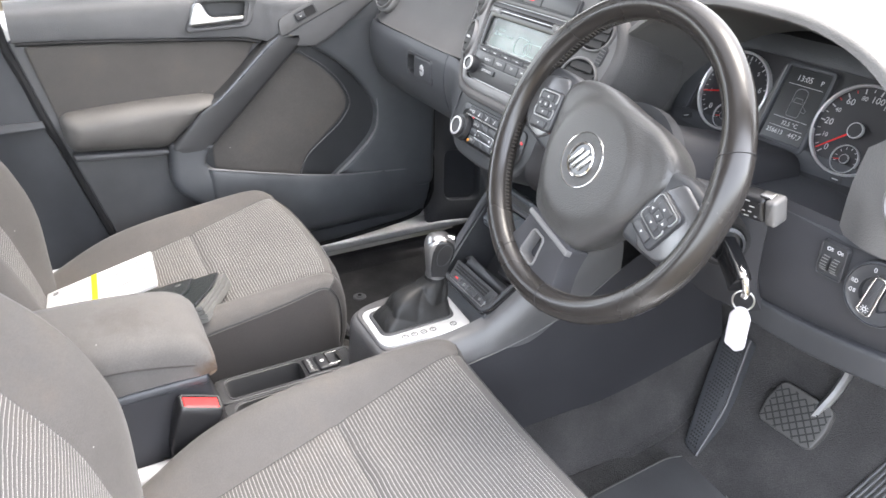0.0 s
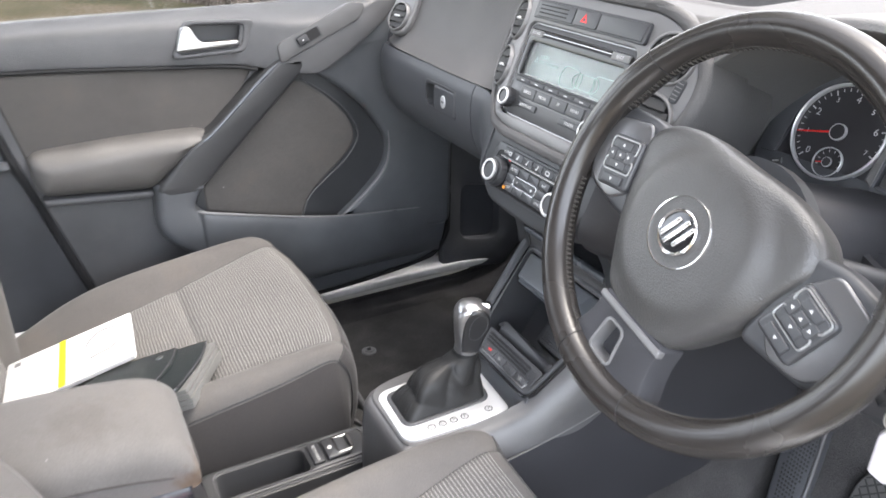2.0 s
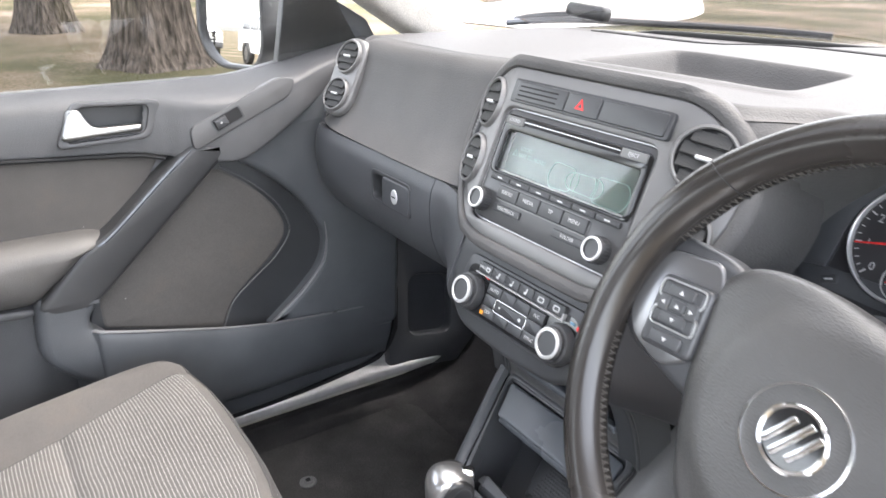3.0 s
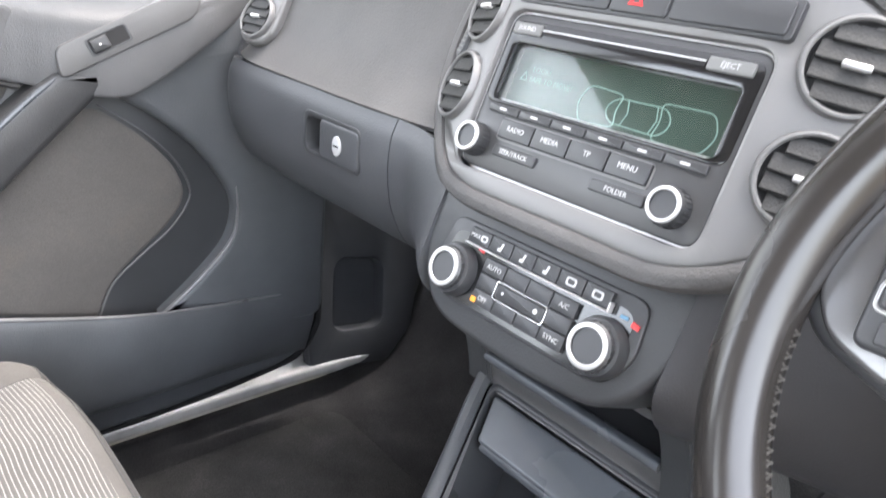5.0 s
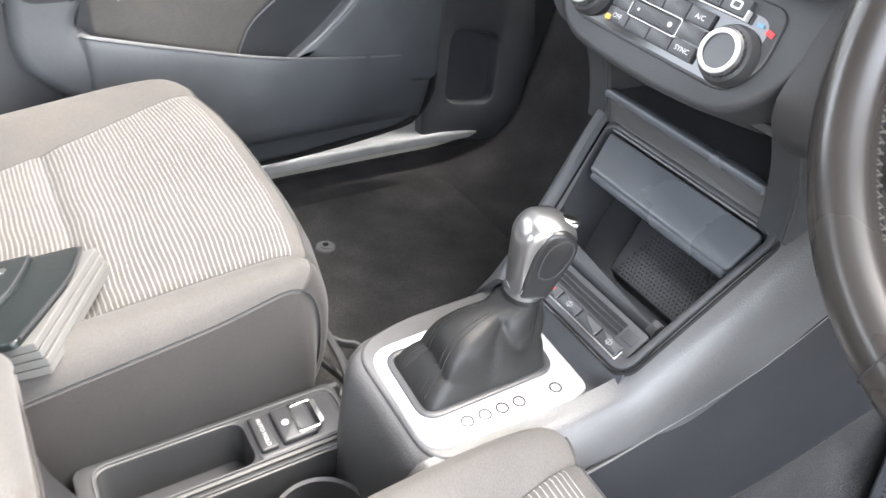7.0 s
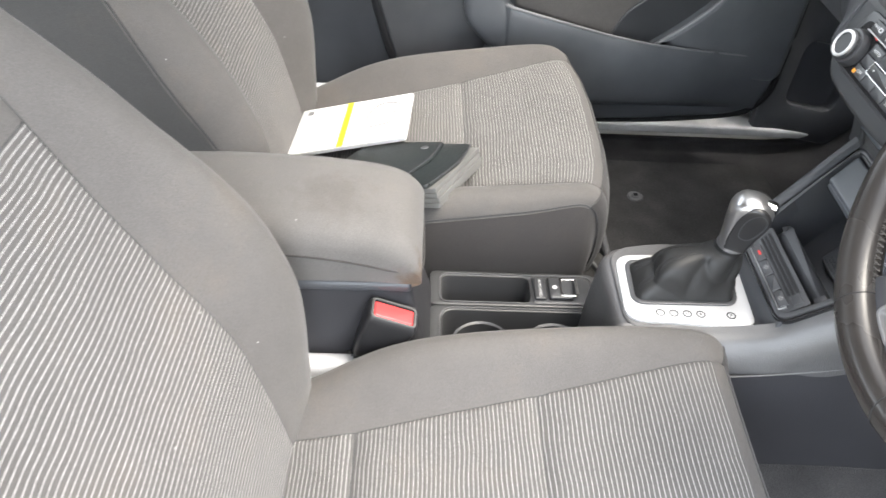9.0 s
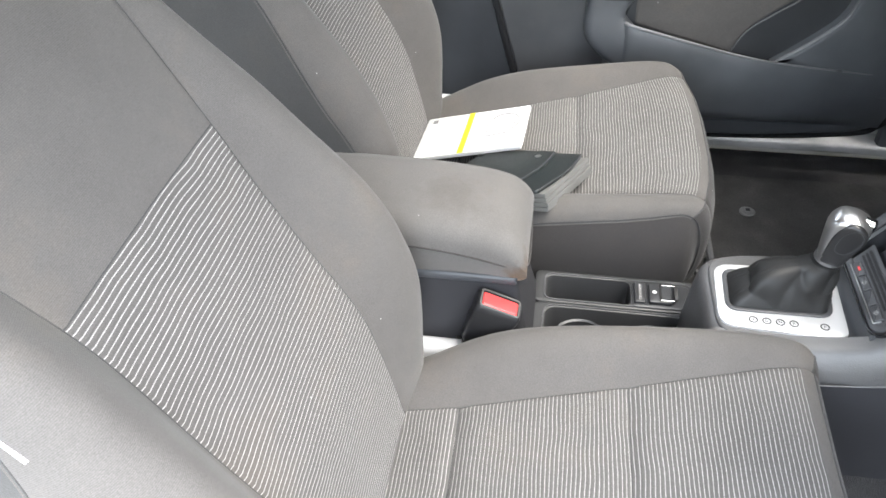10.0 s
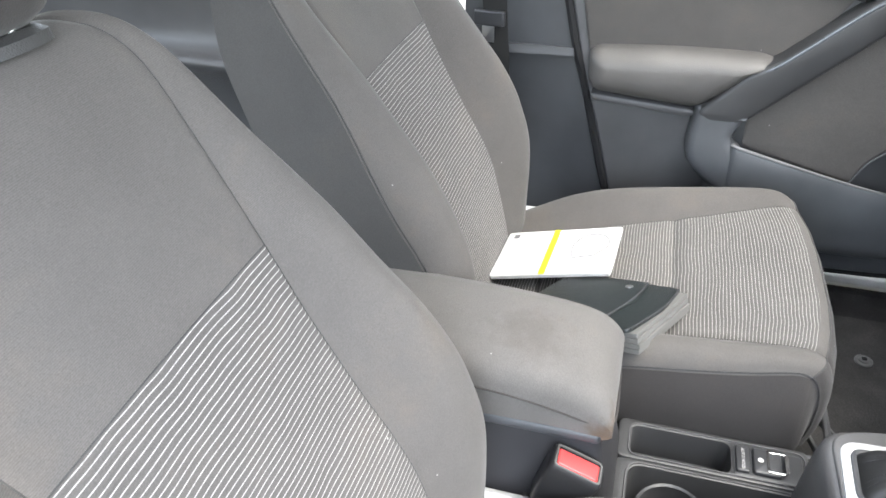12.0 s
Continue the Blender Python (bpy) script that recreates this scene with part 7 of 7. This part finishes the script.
# slim pale tube drawn as the sky's highlight along the pocket lip
part("pocket_lip_glint", tube([(r[3][0] - 0.002, r[3][1], r[3][2] + 0.0045) for r in _rows[2:]], 0.0036, 8, 60, scale=np.linspace(1, 0.35, 60)), EDGE_GLINT, door_1, "pale line painted as the pocket lip's highlight")
part("map_pocket", skin(_rows, 50, 40, 0.006), FIELD, door_1, "black map pocket shell")
door_plate("front_field", [(0.492, 1.015), (0.524, 0.990), (0.592, 0.950), (0.655, 0.893), (0.703, 0.815), (0.692, 0.755), (0.640, 0.702), (0.577, 0.652), (0.70, 0.585), (0.862, 0.58), (0.866, 1.08), (0.72, 1.10), (0.60, 1.04)], [0.01, 0.02, 0.04, 0.05, 0.05, 0.05, 0.04, 0.005, 0.02, 0.03, 0.02, 0.02, 0.02], -0.055, -0.010, FIELD, 0.014, "black field before the pocket")
door_plate("lower_field", [(0.11, 0.47), (0.16, 0.60), (0.30, 0.66), (0.866, 0.66), (0.868, 0.56), (0.852, 0.505), (0.80, 0.482), (0.58, 0.460), (0.18, 0.452)], [0.01, 0.02, 0.02, 0.01, 0.04, 0.03, 0.04, 0.05, 0.02], -0.075, -0.043, FIELD, 0.010)
# pale tube painting the highlight on the front field's inner edge
part("field_edge_glint", tube([(-0.668, 0.700, 0.840), (-0.667, 0.701, 0.800), (-0.666, 0.690, 0.757), (-0.665, 0.642, 0.707), (-0.664, 0.582, 0.660)], 0.0030, 8, 40, scale=np.interp(np.arange(40), (0, 20, 39), (0.3, 1, 1))), EDGE_GLINT, door_1, "pale line painted as the front field's edge highlight")
part("front_shut_line", tube([(-0.716, 0.874, 1.06), (-0.716, 0.876, 0.80), (-0.716, 0.876, 0.58), (-0.716, 0.871, 0.535), (-0.718, 0.848, 0.497), (-0.720, 0.80, 0.475), (-0.722, 0.58, 0.452), (-0.724, 0.18, 0.444)], 0.008, 8, 60), DARK, door_1, "black door seal")
# belt on the middle pillar
belt = thing("seat_belt", "black seat belt hanging at the middle pillar", "seat belt")
part("webbing", sweep(cr([(-0.690, -0.185, 1.40), (-0.695, -0.185, 1.10), (-0.690, -0.175, 0.92), (-0.68, -0.165, 0.80), (-0.70, -0.16, 0.50)], 30), rrect(-0.023, -0.0008, 0.023, 0.0008, 0.0004, 1), up=(1, 0, 0)), WEB, belt)
part("tongue", box(-0.030, -0.014, -0.007, 0.030, 0.014, 0.007, 0.004, basis((-0.684, -0.185, 0.925), (0.1, 1, 0.0), (0, 0, 1))), SMOOTH, belt, "black belt tongue")
part("tongue_blade", box(-0.014, -0.045, -0.0015, 0.010, -0.012, 0.0015, 0.001, basis((-0.682, -0.185, 0.925), (0.1, 1, 0.0), (0, 0, 1))), STEEL, belt)

# door mirror
mirror = thing("door_mirror", "black-framed door mirror outside the passenger window", "door mirror")
MM = basis((-0.945, 0.665, 1.180), (0.90, 0.42, 0.0), (0.0, 0.075, 1))
_mo = rpoly([(-0.112, 0.080), (0.070, 0.085), (0.074, -0.050), (0.050, -0.092), (-0.060, -0.092), (-0.112, -0.040)], [0.06, 0.03, 0.03, 0.03, 0.07, 0.07], 10)
_l = [[(x * k, y * k, z) for x, y in _mo] for k, z in ((1.0, 0.012), (1.03, 0.0), (1.04, -0.03), (0.98, -0.07), (0.8, -0.10), (0.4, -0.115))]
part("housing", rings([[tuple(p) for p in l] for l in _l], cap0=False, m=MM), SMOOTH, mirror)
part("rim", hoop(_mo, grow(_mo, -0.010), -0.01, 0.0125, MM, 0.003, 96), SMOOTH, mirror)
part("glass", prism(grow(_mo, -0.008), -0.004, 0.002, MM), MIRROR, mirror, "mirror glass")
part("arm", box(0.06, -0.07, -0.08, 0.20, 0.0, -0.02, 0.015, MM), SMOOTH, mirror)
structure("trim_mirror_corner", prism(rpoly([(0.655, 1.11), (0.87, 1.14), (0.84, 1.195), (0.70, 1.275), (0.684, 1.275)], 0.006), -0.02, 0.0, basis((-0.745, 0, 0), (0, 1, 0), (0, 0, 1)), 0.004), PLASTIC, "black mirror corner trim", "window trim")

# ---- papers on the passenger seat ----
book = thing("booklet", "white glossy booklet with a yellow band", "booklet")
BM = basis((-0.366, 0.011, 0.646), (0.010, 0.196, 0.052), (-0.13, 0.005, -0.004))
part("cover", prism(rrect(-0.100, -0.076, 0.100, 0.063, 0.006), 0.0, 0.004, BM, 0.0012), PAPER, book)
part("page_block", prism(rrect(-0.099, -0.0745, 0.098, 0.0615, 0.004), -0.004, 0.0, BM), PAPER, book)
part("band", prism([(-0.017, -0.0756), (-0.006, -0.0756), (-0.006, 0.0626), (-0.017, 0.0626)], 0.0038, 0.0044, BM), YELLOW, book, "yellow printed band")
outline_line("line_drawing", cr([(0.030, -0.030), (0.026, 0.010), (0.045, 0.040), (0.075, 0.035), (0.085, 0.005), (0.065, -0.025)], 30), BM @ pose(0, 0, 0.0042), book, PRINT, 0.0017)
outline_line("line_drawing", cr([(0.045, 0.0), (0.06, 0.012), (0.08, 0.004)], 12), BM @ pose(0, 0, 0.0042), book, PRINT, 0.0014, closed=False)
part("small_mark", box(-0.088, 0.042, 0.0038, -0.078, 0.054, 0.0044, m=BM), PRINT, book)
wallet = thing("document_folder", "black leatherette document folder lying on the seat", "document folder")
WM = basis((-0.2175, 0.0890, 0.672), (0.37, 0.93, 0.30), (-0.93, 0.37, -0.20))
for z, x in ((-0.0270, 0.108), (-0.0195, 0.1095), (-0.0120, 0.1075), (-0.0045, 0.1065)):
    part("booklet", box(-0.085, -0.086, z - 0.0022, x, 0.073, z + 0.0046, 0.0006, WM, seg=1), PAGES, wallet, "grey page edges")
part("flap", prism(rpoly([(-0.085, -0.089), (0.096, -0.089), (0.104, 0.0), (0.094, 0.075), (-0.085, 0.075)], 0.008), 0.0, 0.006, WM, 0.002), FOLDER, wallet)
part("flap", prism(rpoly([(-0.085, -0.087), (0.048, -0.087), (0.062, 0.0), (0.050, 0.073), (-0.085, 0.073)], 0.008), 0.006, 0.010, WM, 0.002), FOLDER, wallet)
for x, z in ((0.098, 0.0055), (0.050, 0.0095)):
    part("welt", tube([WM @ Vector(p) for p in ((x - 0.001, -0.084, z), (x + 0.0045, -0.04, z), (x + 0.0068, 0.0, z), (x + 0.004, 0.035, z), (x - 0.003, 0.070, z))], 0.0016, 6, 24), SMOOTH, wallet)
part("snap_button", lathe([(0.006, 0), (0.006, 0.001), (0.0045, 0.0016), (0.001, 0.0012)], 18, WM @ pose(0.030, 0.045, 0.010)), STEEL, wallet)

# ---- pedals and floor ----
rest = thing("footrest", "black dimpled plastic footrest on the toe board", "footrest")
FR = basis((0.262, 0.925, 0.395), (1, 0.0, -0.05), (0.05, 0.62, 0.78))
part("face", prism(rpoly([(-0.016, -0.006), (0.018, -0.010), (0.002, 0.10), (-0.040, 0.222), (-0.100, 0.220), (-0.058, 0.10)], [0.008, 0.004, 0.05, 0.006, 0.006, 0.05]), -0.03, 0.0, FR, 0.004), PLASTIC, rest)
_d = bmesh.new()
for a in range(30):
    for b in range(22):
        u, v = -0.092 + b * 0.0055 + (a % 2) * 0.0028, 0.002 + a * 0.0066
        if -0.010 - 0.36 * v < u < 0.008 - 0.20 * v:
            lathe([(0.0022, 0), (0.0015, 0.0012)], 6, FR @ pose(u, v, 0.0), bm=_d)
tagged(part("dimple_relief", _d, RUBBER, rest), kind="stuff")
# paler satin tube draws the highlight along the right ridge
part("edge", tube([FR @ Vector((0.018, -0.008, 0)), FR @ Vector((0.009, 0.06, 0)), FR @ Vector((0.0, 0.105, 0)), FR @ Vector((-0.040, 0.222, 0))], 0.0034, 8, 20), SHOULDER, rest)
brake = thing("brake_pedal", "black rubber brake pedal with cross-hatched pad", "pedal")
BP = basis((0.365, 1.045, 0.500), (0.98, 0.05, 0.0), (0.0, 0.62, 0.78))
part("pad", prism(rpoly([(-0.052, -0.040), (0.052, -0.040), (0.058, 0.0), (0.050, 0.044), (-0.050, 0.044), (-0.058, 0.0)], 0.014), -0.012, 0.004, BP, 0.004), RUBBER_WORN, brake)
for i in range(-5, 6):
    for s in (-1, 1):
        c = i * 0.017
        p = []
        for u in np.linspace(-0.05, 0.05, 21):
            v = s * u + c
            if abs(v) < 0.038:
                p.append((u, v))
        if len(p) > 2:
            (u0, v0), (u1, v1) = p[0], p[-1]
            part("groove", box(0, -0.0013, 0, math.hypot(u1 - u0, v1 - v0), 0.0013, 0.0006, m=BP @ pose(u0, v0, 0.004) @ pose(0, 0, 0, 0, 0, math.degrees(math.atan2(v1 - v0, u1 - u0)))), RUBBER, brake)
part("arm", tube([(0.39, 1.06, 0.51), (0.40, 1.10, 0.60), (0.40, 1.12, 0.80)], 0.009, 8, 12), STEEL, brake)
heel = thing("floor_mat", "black carpet floor mat with rubber heel pad", "floor mat")
part("carpet", prism(rrect(0.20, 0.42, 0.66, 0.93, 0.05), 0.362, 0.370, None, 0.004), MAT, heel)
part("heel_pad", prism(rpoly([(0.262, 0.68), (0.46, 0.62), (0.47, 0.80), (0.362, 0.917), (0.268, 0.930), (0.249, 0.885)], 0.025), 0.369, 0.374, None, 0.003), GREY, heel)
for i in range(3):
    part("heel_rib", box(0.275, 0.72 + i * 0.07, 0.373, 0.40, 0.724 + i * 0.07, 0.3755, m=pose(0.0, 0.06, 0, 0, 0, -8)), RUBBER_WORN, heel)
mat2 = thing("passenger_floor_mat", "black carpet mat with a grey fixing stud", "floor mat")
part("carpet", prism(rrect(-0.68, 0.38, -0.20, 0.90, 0.05), 0.362, 0.368, None, 0.003), MAT, mat2)
stud = part("fixing_stud", lathe([(0.0165, 0.0), (0.0165, 0.003), (0.014, 0.005), (0.010, 0.0045), (0.0095, 0.002), (0.0095, 0.006), (0.006, 0.0075), (0.001, 0.0075)], 28, pose(-0.546, 0.585, 0.3675)), STUD, mat2, "grey plastic fixing stud")

part("pad_rim", tube([(x, y, 0.3735) for x, y in rpoly([(0.262, 0.68), (0.46, 0.62), (0.47, 0.80), (0.362, 0.917), (0.268, 0.930), (0.249, 0.885)], 0.025)], 0.0022, 6, closed=True), RUBBER_WORN, heel)
part("stud_hole", prism(rrect(-0.0045, -0.0045, 0.0045, 0.0045, 0.002), 0.0, 0.0006, pose(-0.546, 0.585, 0.375)), DARK, stud)
gas = thing("accelerator_pedal", "grey ribbed floor-hinged accelerator pedal", "pedal")
AP = basis((0.535, 1.02, 0.475), (0.94, -0.30, 0.12), (0.05, 0.70, 0.71))
part("plate", prism(rrect(-0.030, -0.11, 0.030, 0.11, 0.008), -0.010, 0.0, AP, 0.003), RUBBER_WORN, gas)
for i in range(6):
    part("rib", box(-0.026 + i * 0.0095, -0.10, 0, -0.0215 + i * 0.0095, 0.10, 0.004, 0.001, AP, seg=1), GREY, gas)
# ---- outside ----
def ground_mat():
    m = material("leafy_ground", (0.25, 0.22, 0.14), 0.95, spec=0.1)
    n = Nodes(m)
    p = n.add("ShaderNodeTexCoord").outputs["Object"]
    a = n.add("ShaderNodeTexNoise", Vector=p, Scale=0.35, Detail=6.0)
    b = n.add("ShaderNodeTexNoise", Vector=p, Scale=26.0, Detail=8.0, Roughness=0.7)
    s = n.math("ADD", n.math("MULTIPLY", a.outputs[0], 0.55), n.math("MULTIPLY", b.outputs[0], 0.45))
    n.link(n.ramp(s, (0.40, (0.030, 0.030, 0.012)), (0.47, (0.06, 0.055, 0.026)), (0.52, (0.10, 0.076, 0.05)), (0.60, (0.20, 0.16, 0.125))), n.b.inputs["Base Color"])
    n.bump(b.outputs[0], 0.8, 0.05)
    return m


def bark_mat():
    m = material("bark", (0.16, 0.13, 0.10), 0.95, spec=0.1)
    n = Nodes(m)
    p = n.add("ShaderNodeTexCoord").outputs["Object"]
    mp = n.add("ShaderNodeMapping", Vector=p, Scale=(3.0, 3.0, 0.6))
    v = n.add("ShaderNodeTexVoronoi", Vector=mp.outputs[0], Scale=4.0)
    f = n.add("ShaderNodeTexNoise", Vector=mp.outputs[0], Scale=7.0, Detail=8.0)
    n.link(n.ramp(f.outputs[0], (0.35, (0.03, 0.025, 0.02)), (0.65, (0.11, 0.09, 0.075))), n.b.inputs["Base Color"])
    n.bump(n.math("ADD", v.outputs["Distance"], f.outputs[0]), 1.0, 0.08)
    return m


_g = bmesh.new()
_N = 60
_t = np.linspace(-1, 1, _N)
_t = np.sign(_t) * np.abs(_t) ** 3 * 400
_v = [[_g.verts.new((x, y, 0.03 * noise.noise(Vector((x * 0.4, y * 0.4, 0))) * (1 if abs(x) + abs(y) > 4 else 0))) for y in _t] for x in _t]
for i in range(_N - 1):
    for j in range(_N - 1):
        _g.faces.new((_v[i][j], _v[i + 1][j], _v[i + 1][j + 1], _v[i][j + 1]))
structure("ground", _g, ground_mat(), "dry grass and leaf litter on bare earth", "ground")

BARK = bark_mat()
LEAF = material("leaves", (0.07, 0.11, 0.03), 0.7)


def grown_tree(at, girth, spread, leaves, seed, label):
    """A broad tree: flared, furrowed trunk, four limbs and a loose crown of single leaf sprays. The crown is unseen and
    widened to screen the sky.
    """
    tree = thing("tree", label, "tree", at)
    loops = []
    for k in range(64):
        z = -0.1 + 6.0 * (k / 63) ** 1.5
        r = girth * (1 + 0.75 * math.exp(-(z + 0.1) / 0.35) - 0.05 * z)
        ring = []
        for a in np.linspace(0, 2 * math.pi, 120, endpoint=False):
            c, q = math.cos(a), math.sin(a)
            n = 1 + 0.10 * math.sin(5 * a + 0.7 * z + seed) + 0.06 * noise.noise(Vector((c * 3, q * 3, z * 1.5 + seed)))
            n += 0.07 * abs(noise.noise(Vector((c * 9, q * 9, z * 1.1 + seed)))) ** 0.7
            ring.append((r * n * c + 0.03 * z, r * n * q, z))
        loops.append(ring)
    part("trunk", rings(loops), BARK, tree)
    rng = random.Random(seed)
    for i in range(4):
        a, z, l = 0.3 + 1.6 * i, 4.2 + 0.4 * i, spread * 0.75
        p = [(0.15 * math.cos(a) + 0.12, 0.15 * math.sin(a), z), (0.5 * l * math.cos(a), 0.5 * l * math.sin(a), z + 0.9), (l * math.cos(a), l * math.sin(a), z + 2.0)]
        part("limb", tube(p, 0.16, 10, 14, scale=np.linspace(1, 0.3, 14)), BARK, tree)
    # crown out of view, spread wide to dim skylight from the passenger side
    bm = bmesh.new()
    for i in range(leaves):
        a, e, r = rng.uniform(0, 6.283), rng.gauss(0, 0.55), rng.uniform(0.25, 1.0) ** 0.5
        k = spread * (1 + 0.14 * math.sin(5 * a + seed) + 0.08 * math.sin(11 * a))
        c = Vector((k * r * math.cos(a) * math.cos(e), k * r * math.sin(a) * math.cos(e), 7.0 + 0.5 * spread * r * math.sin(e)))
        q = Euler((rng.uniform(0, 6), rng.uniform(0, 6), rng.uniform(0, 6))).to_matrix()
        w = rng.uniform(0.10, 0.26)
        bm.faces.new([bm.verts.new(c + q @ Vector(v)) for v in ((-w, 0, 0), (0, -w * 0.5, 0.02), (w, 0, 0), (0, w * 0.5, 0.02))])
    tagged(part("crown", bm, LEAF, tree, "loose green crown out of view, added to screen the sky"), kind="stuff")
    return tree


grown_tree((-8.9, 2.35, 0), 0.40, 5.2, 8000, 4, "thick old tree trunk with rough grey-brown bark")
grown_tree((-13.6, 1.7, 0), 0.34, 4.6, 5000, 9, "old tree farther off with dark furrowed bark")

bonnet = thing("bonnet", "white car bonnet seen through the windscreen", "car bonnet")
part("panel", skin([[(x, 1.60 - 0.25 * x * x, 1.135 - 0.03 * abs(x)), (x, 1.8, 1.125 - 0.05 * abs(x)), (x, 2.2, 1.06 - 0.08 * abs(x)), (x, 2.45, 0.90 - 0.1 * abs(x))] for x in (-0.84, -0.5, 0.0, 0.5, 0.84)], 20, 20, 0.01, toward=(0, 1.8, 5)), BODY, bonnet)
part("scuttle", skin([[(x, 1.50 - 0.45 * x * x, 1.135), (x, 1.56 - 0.40 * x * x, 1.14), (x, 1.62 - 0.25 * x * x, 1.125)] for x in (-0.78, -0.4, 0, 0.4, 0.78)], 12, 6, 0.01, toward=(0, 1.4, 5)), PLASTIC, bonnet, "black scuttle panel")
wiper = thing("wiper", "black windscreen wiper parked along the screen base", "wiper")
part("blade", tube([(-0.80, 1.22, 1.172), (-0.66, 1.295, 1.186), (-0.40, 1.45, 1.186), (-0.22, 1.51, 1.184)], 0.007, 8, 20), SMOOTH, wiper)
part("arm", tube([(-0.60, 1.275, 1.205), (-0.74, 1.26, 1.19), (-0.80, 1.24, 1.178)], 0.006, 8, 12), SMOOTH, wiper)
part("pivot", moved(box(-0.050, -0.016, -0.014, 0.050, 0.016, 0.014, 0.011), pose(-0.592, 1.262, 1.208, 0, 4, 8)), SMOOTH, wiper, "black pivot cap")
# pale gravel drive beyond the bonnet
def gravel_mat():
    m = material("pale_gravel", (0.42, 0.40, 0.37), 0.95, spec=0.1)
    n = Nodes(m)
    p = n.add("ShaderNodeTexCoord").outputs["Object"]
    a = n.add("ShaderNodeTexNoise", Vector=p, Scale=0.8, Detail=8.0, Roughness=0.7)
    n.link(n.ramp(a.outputs[0], (0.3, (0.30, 0.28, 0.25)), (0.6, (0.48, 0.46, 0.43))), n.b.inputs["Base Color"])
    n.bump(n.add("ShaderNodeTexNoise", Vector=p, Scale=40.0, Detail=4.0).outputs[0], 0.6, 0.02)
    return m


structure("road", skin([[(-10.3, 9.5, 0.03), (-11.0, 14.9, 0.03), (-17.0, 23.0, 0.03), (-24.0, 34.0, 0.03)], [(-12.8, 9.0, 0.035), (-14.5, 15.0, 0.035), (-21.5, 22.0, 0.035), (-30, 32, 0.035)], [(-15.0, 8.5, 0.03), (-18.0, 15.0, 0.03), (-26.0, 21.0, 0.03), (-37, 30, 0.03)]], 16, 24, 0.02, toward=(0, 0, 50)), gravel_mat(), "pale gravel drive under the trees", "drive")


def parked_car(at, turn, label):
    """A plain off-road estate: body, glasshouse, windows, wheels with rims, bull bar and lamps. It faces its local +y."""
    car = thing("parked_car", label, "car", at)
    car.rotation_euler = (0, 0, radians(turn))
    side = basis((-0.9, 0, 0), (0, 1, 0), (0, 0, 1))
    low = rpoly([(-2.3, 0.45), (-1.95, 0.42), (-1.75, 0.75), (-1.05, 0.75), (-0.85, 0.42), (0.95, 0.42), (1.15, 0.75), (1.85, 0.75), (2.05, 0.5), (2.25, 0.55), (2.28, 1.0), (1.9, 1.12), (0.95, 1.16), (-2.28, 1.14)], 0.08)
    part("body", prism(low, 0.0, 1.8, side, 0.06), BODY, car)
    cab = [flat(rpoly([(-0.86, -2.25), (0.86, -2.25), (0.86, 0.95), (-0.86, 0.95)], 0.1), 1.12), flat(rpoly([(-0.74, -2.1), (0.74, -2.1), (0.74, 0.25), (-0.74, 0.25)], 0.1), 1.74), flat(rpoly([(-0.66, -2.0), (0.66, -2.0), (0.66, 0.1), (-0.66, 0.1)], 0.1), 1.80)]
    part("glasshouse", rings(cab), BODY, car)
    for sx in (-1, 1):
        w = basis((sx * 0.862, 0, 1.15), (0, 1, 0), (-sx * 0.2, 0, 1))
        for y0, y1, y2, y3 in ((-2.0, -1.15, -1.15, -1.95), (-1.05, -0.3, -0.3, -1.05), (-0.2, 0.75, 0.25, -0.2)):
            part("side_window", prism(rpoly([(y0, 0.05), (y1, 0.05), (y2, 0.5), (y3, 0.5)], 0.05), -0.012, 0.012, w), GLOSS, car)
        part("headlight", prism(rrect(-0.2, -0.09, 0.2, 0.09, 0.04), 0, 0.04, basis((sx * 0.6, 2.26, 0.92), (1, 0, 0), (0, 0, 1)) @ pose(0, 0, 0, 0, 180)), CHROME, car, "clear headlight")
        for y in (-1.4, 1.5):
            wheel_at = pose(sx * 0.80, y, 0.38, 0, 90)
            tyre = part("tyre", lathe([(0.24, -0.11), (0.36, -0.11), (0.38, -0.07), (0.38, 0.07), (0.36, 0.11), (0.24, 0.11)], 32, wheel_at, cap0=False, cap1=False), RUBBER, car)
            part("rim", lathe([(0.25, -0.09), (0.22, -0.06), (0.05, -0.10), (0.05, 0.10), (0.22, 0.06), (0.25, 0.09)], 24, wheel_at), STEEL, tyre)
    part("windscreen", prism(rpoly([(-0.72, 0.02), (0.72, 0.02), (0.62, 0.82), (-0.62, 0.82)], 0.06), -0.01, 0.015, basis((0, 0.93, 1.14), (-1, 0, 0), (0, -0.7, 0.62))), GLOSS, car)
    part("grille", prism(rrect(-0.38, -0.12, 0.38, 0.12, 0.03), 0, 0.03, basis((0, 2.27, 0.9), (-1, 0, 0), (0, 0, 1))), GLOSS, car)
    part("bumper", box(-0.88, 2.2, 0.45, 0.88, 2.38, 0.68, 0.06), SMOOTH, car)
    for z in (0.75, 1.0):
        part("bull_bar", tube([(-0.6, 2.40, z), (0.6, 2.40, z)], 0.03, 10), GLOSS, car)
    for x in (-0.55, -0.25, 0.25, 0.55):
        part("bull_bar", tube([(x, 2.40, 0.55), (x, 2.40, 1.08)], 0.03, 10), GLOSS, car)
    return car


parked_car((-8.6, -23.5, 0), -38, "white off-road car with black bull bar, parked behind")
parked_car((-13.2, -25.5, 0), -38, "white estate car parked farther along the row")
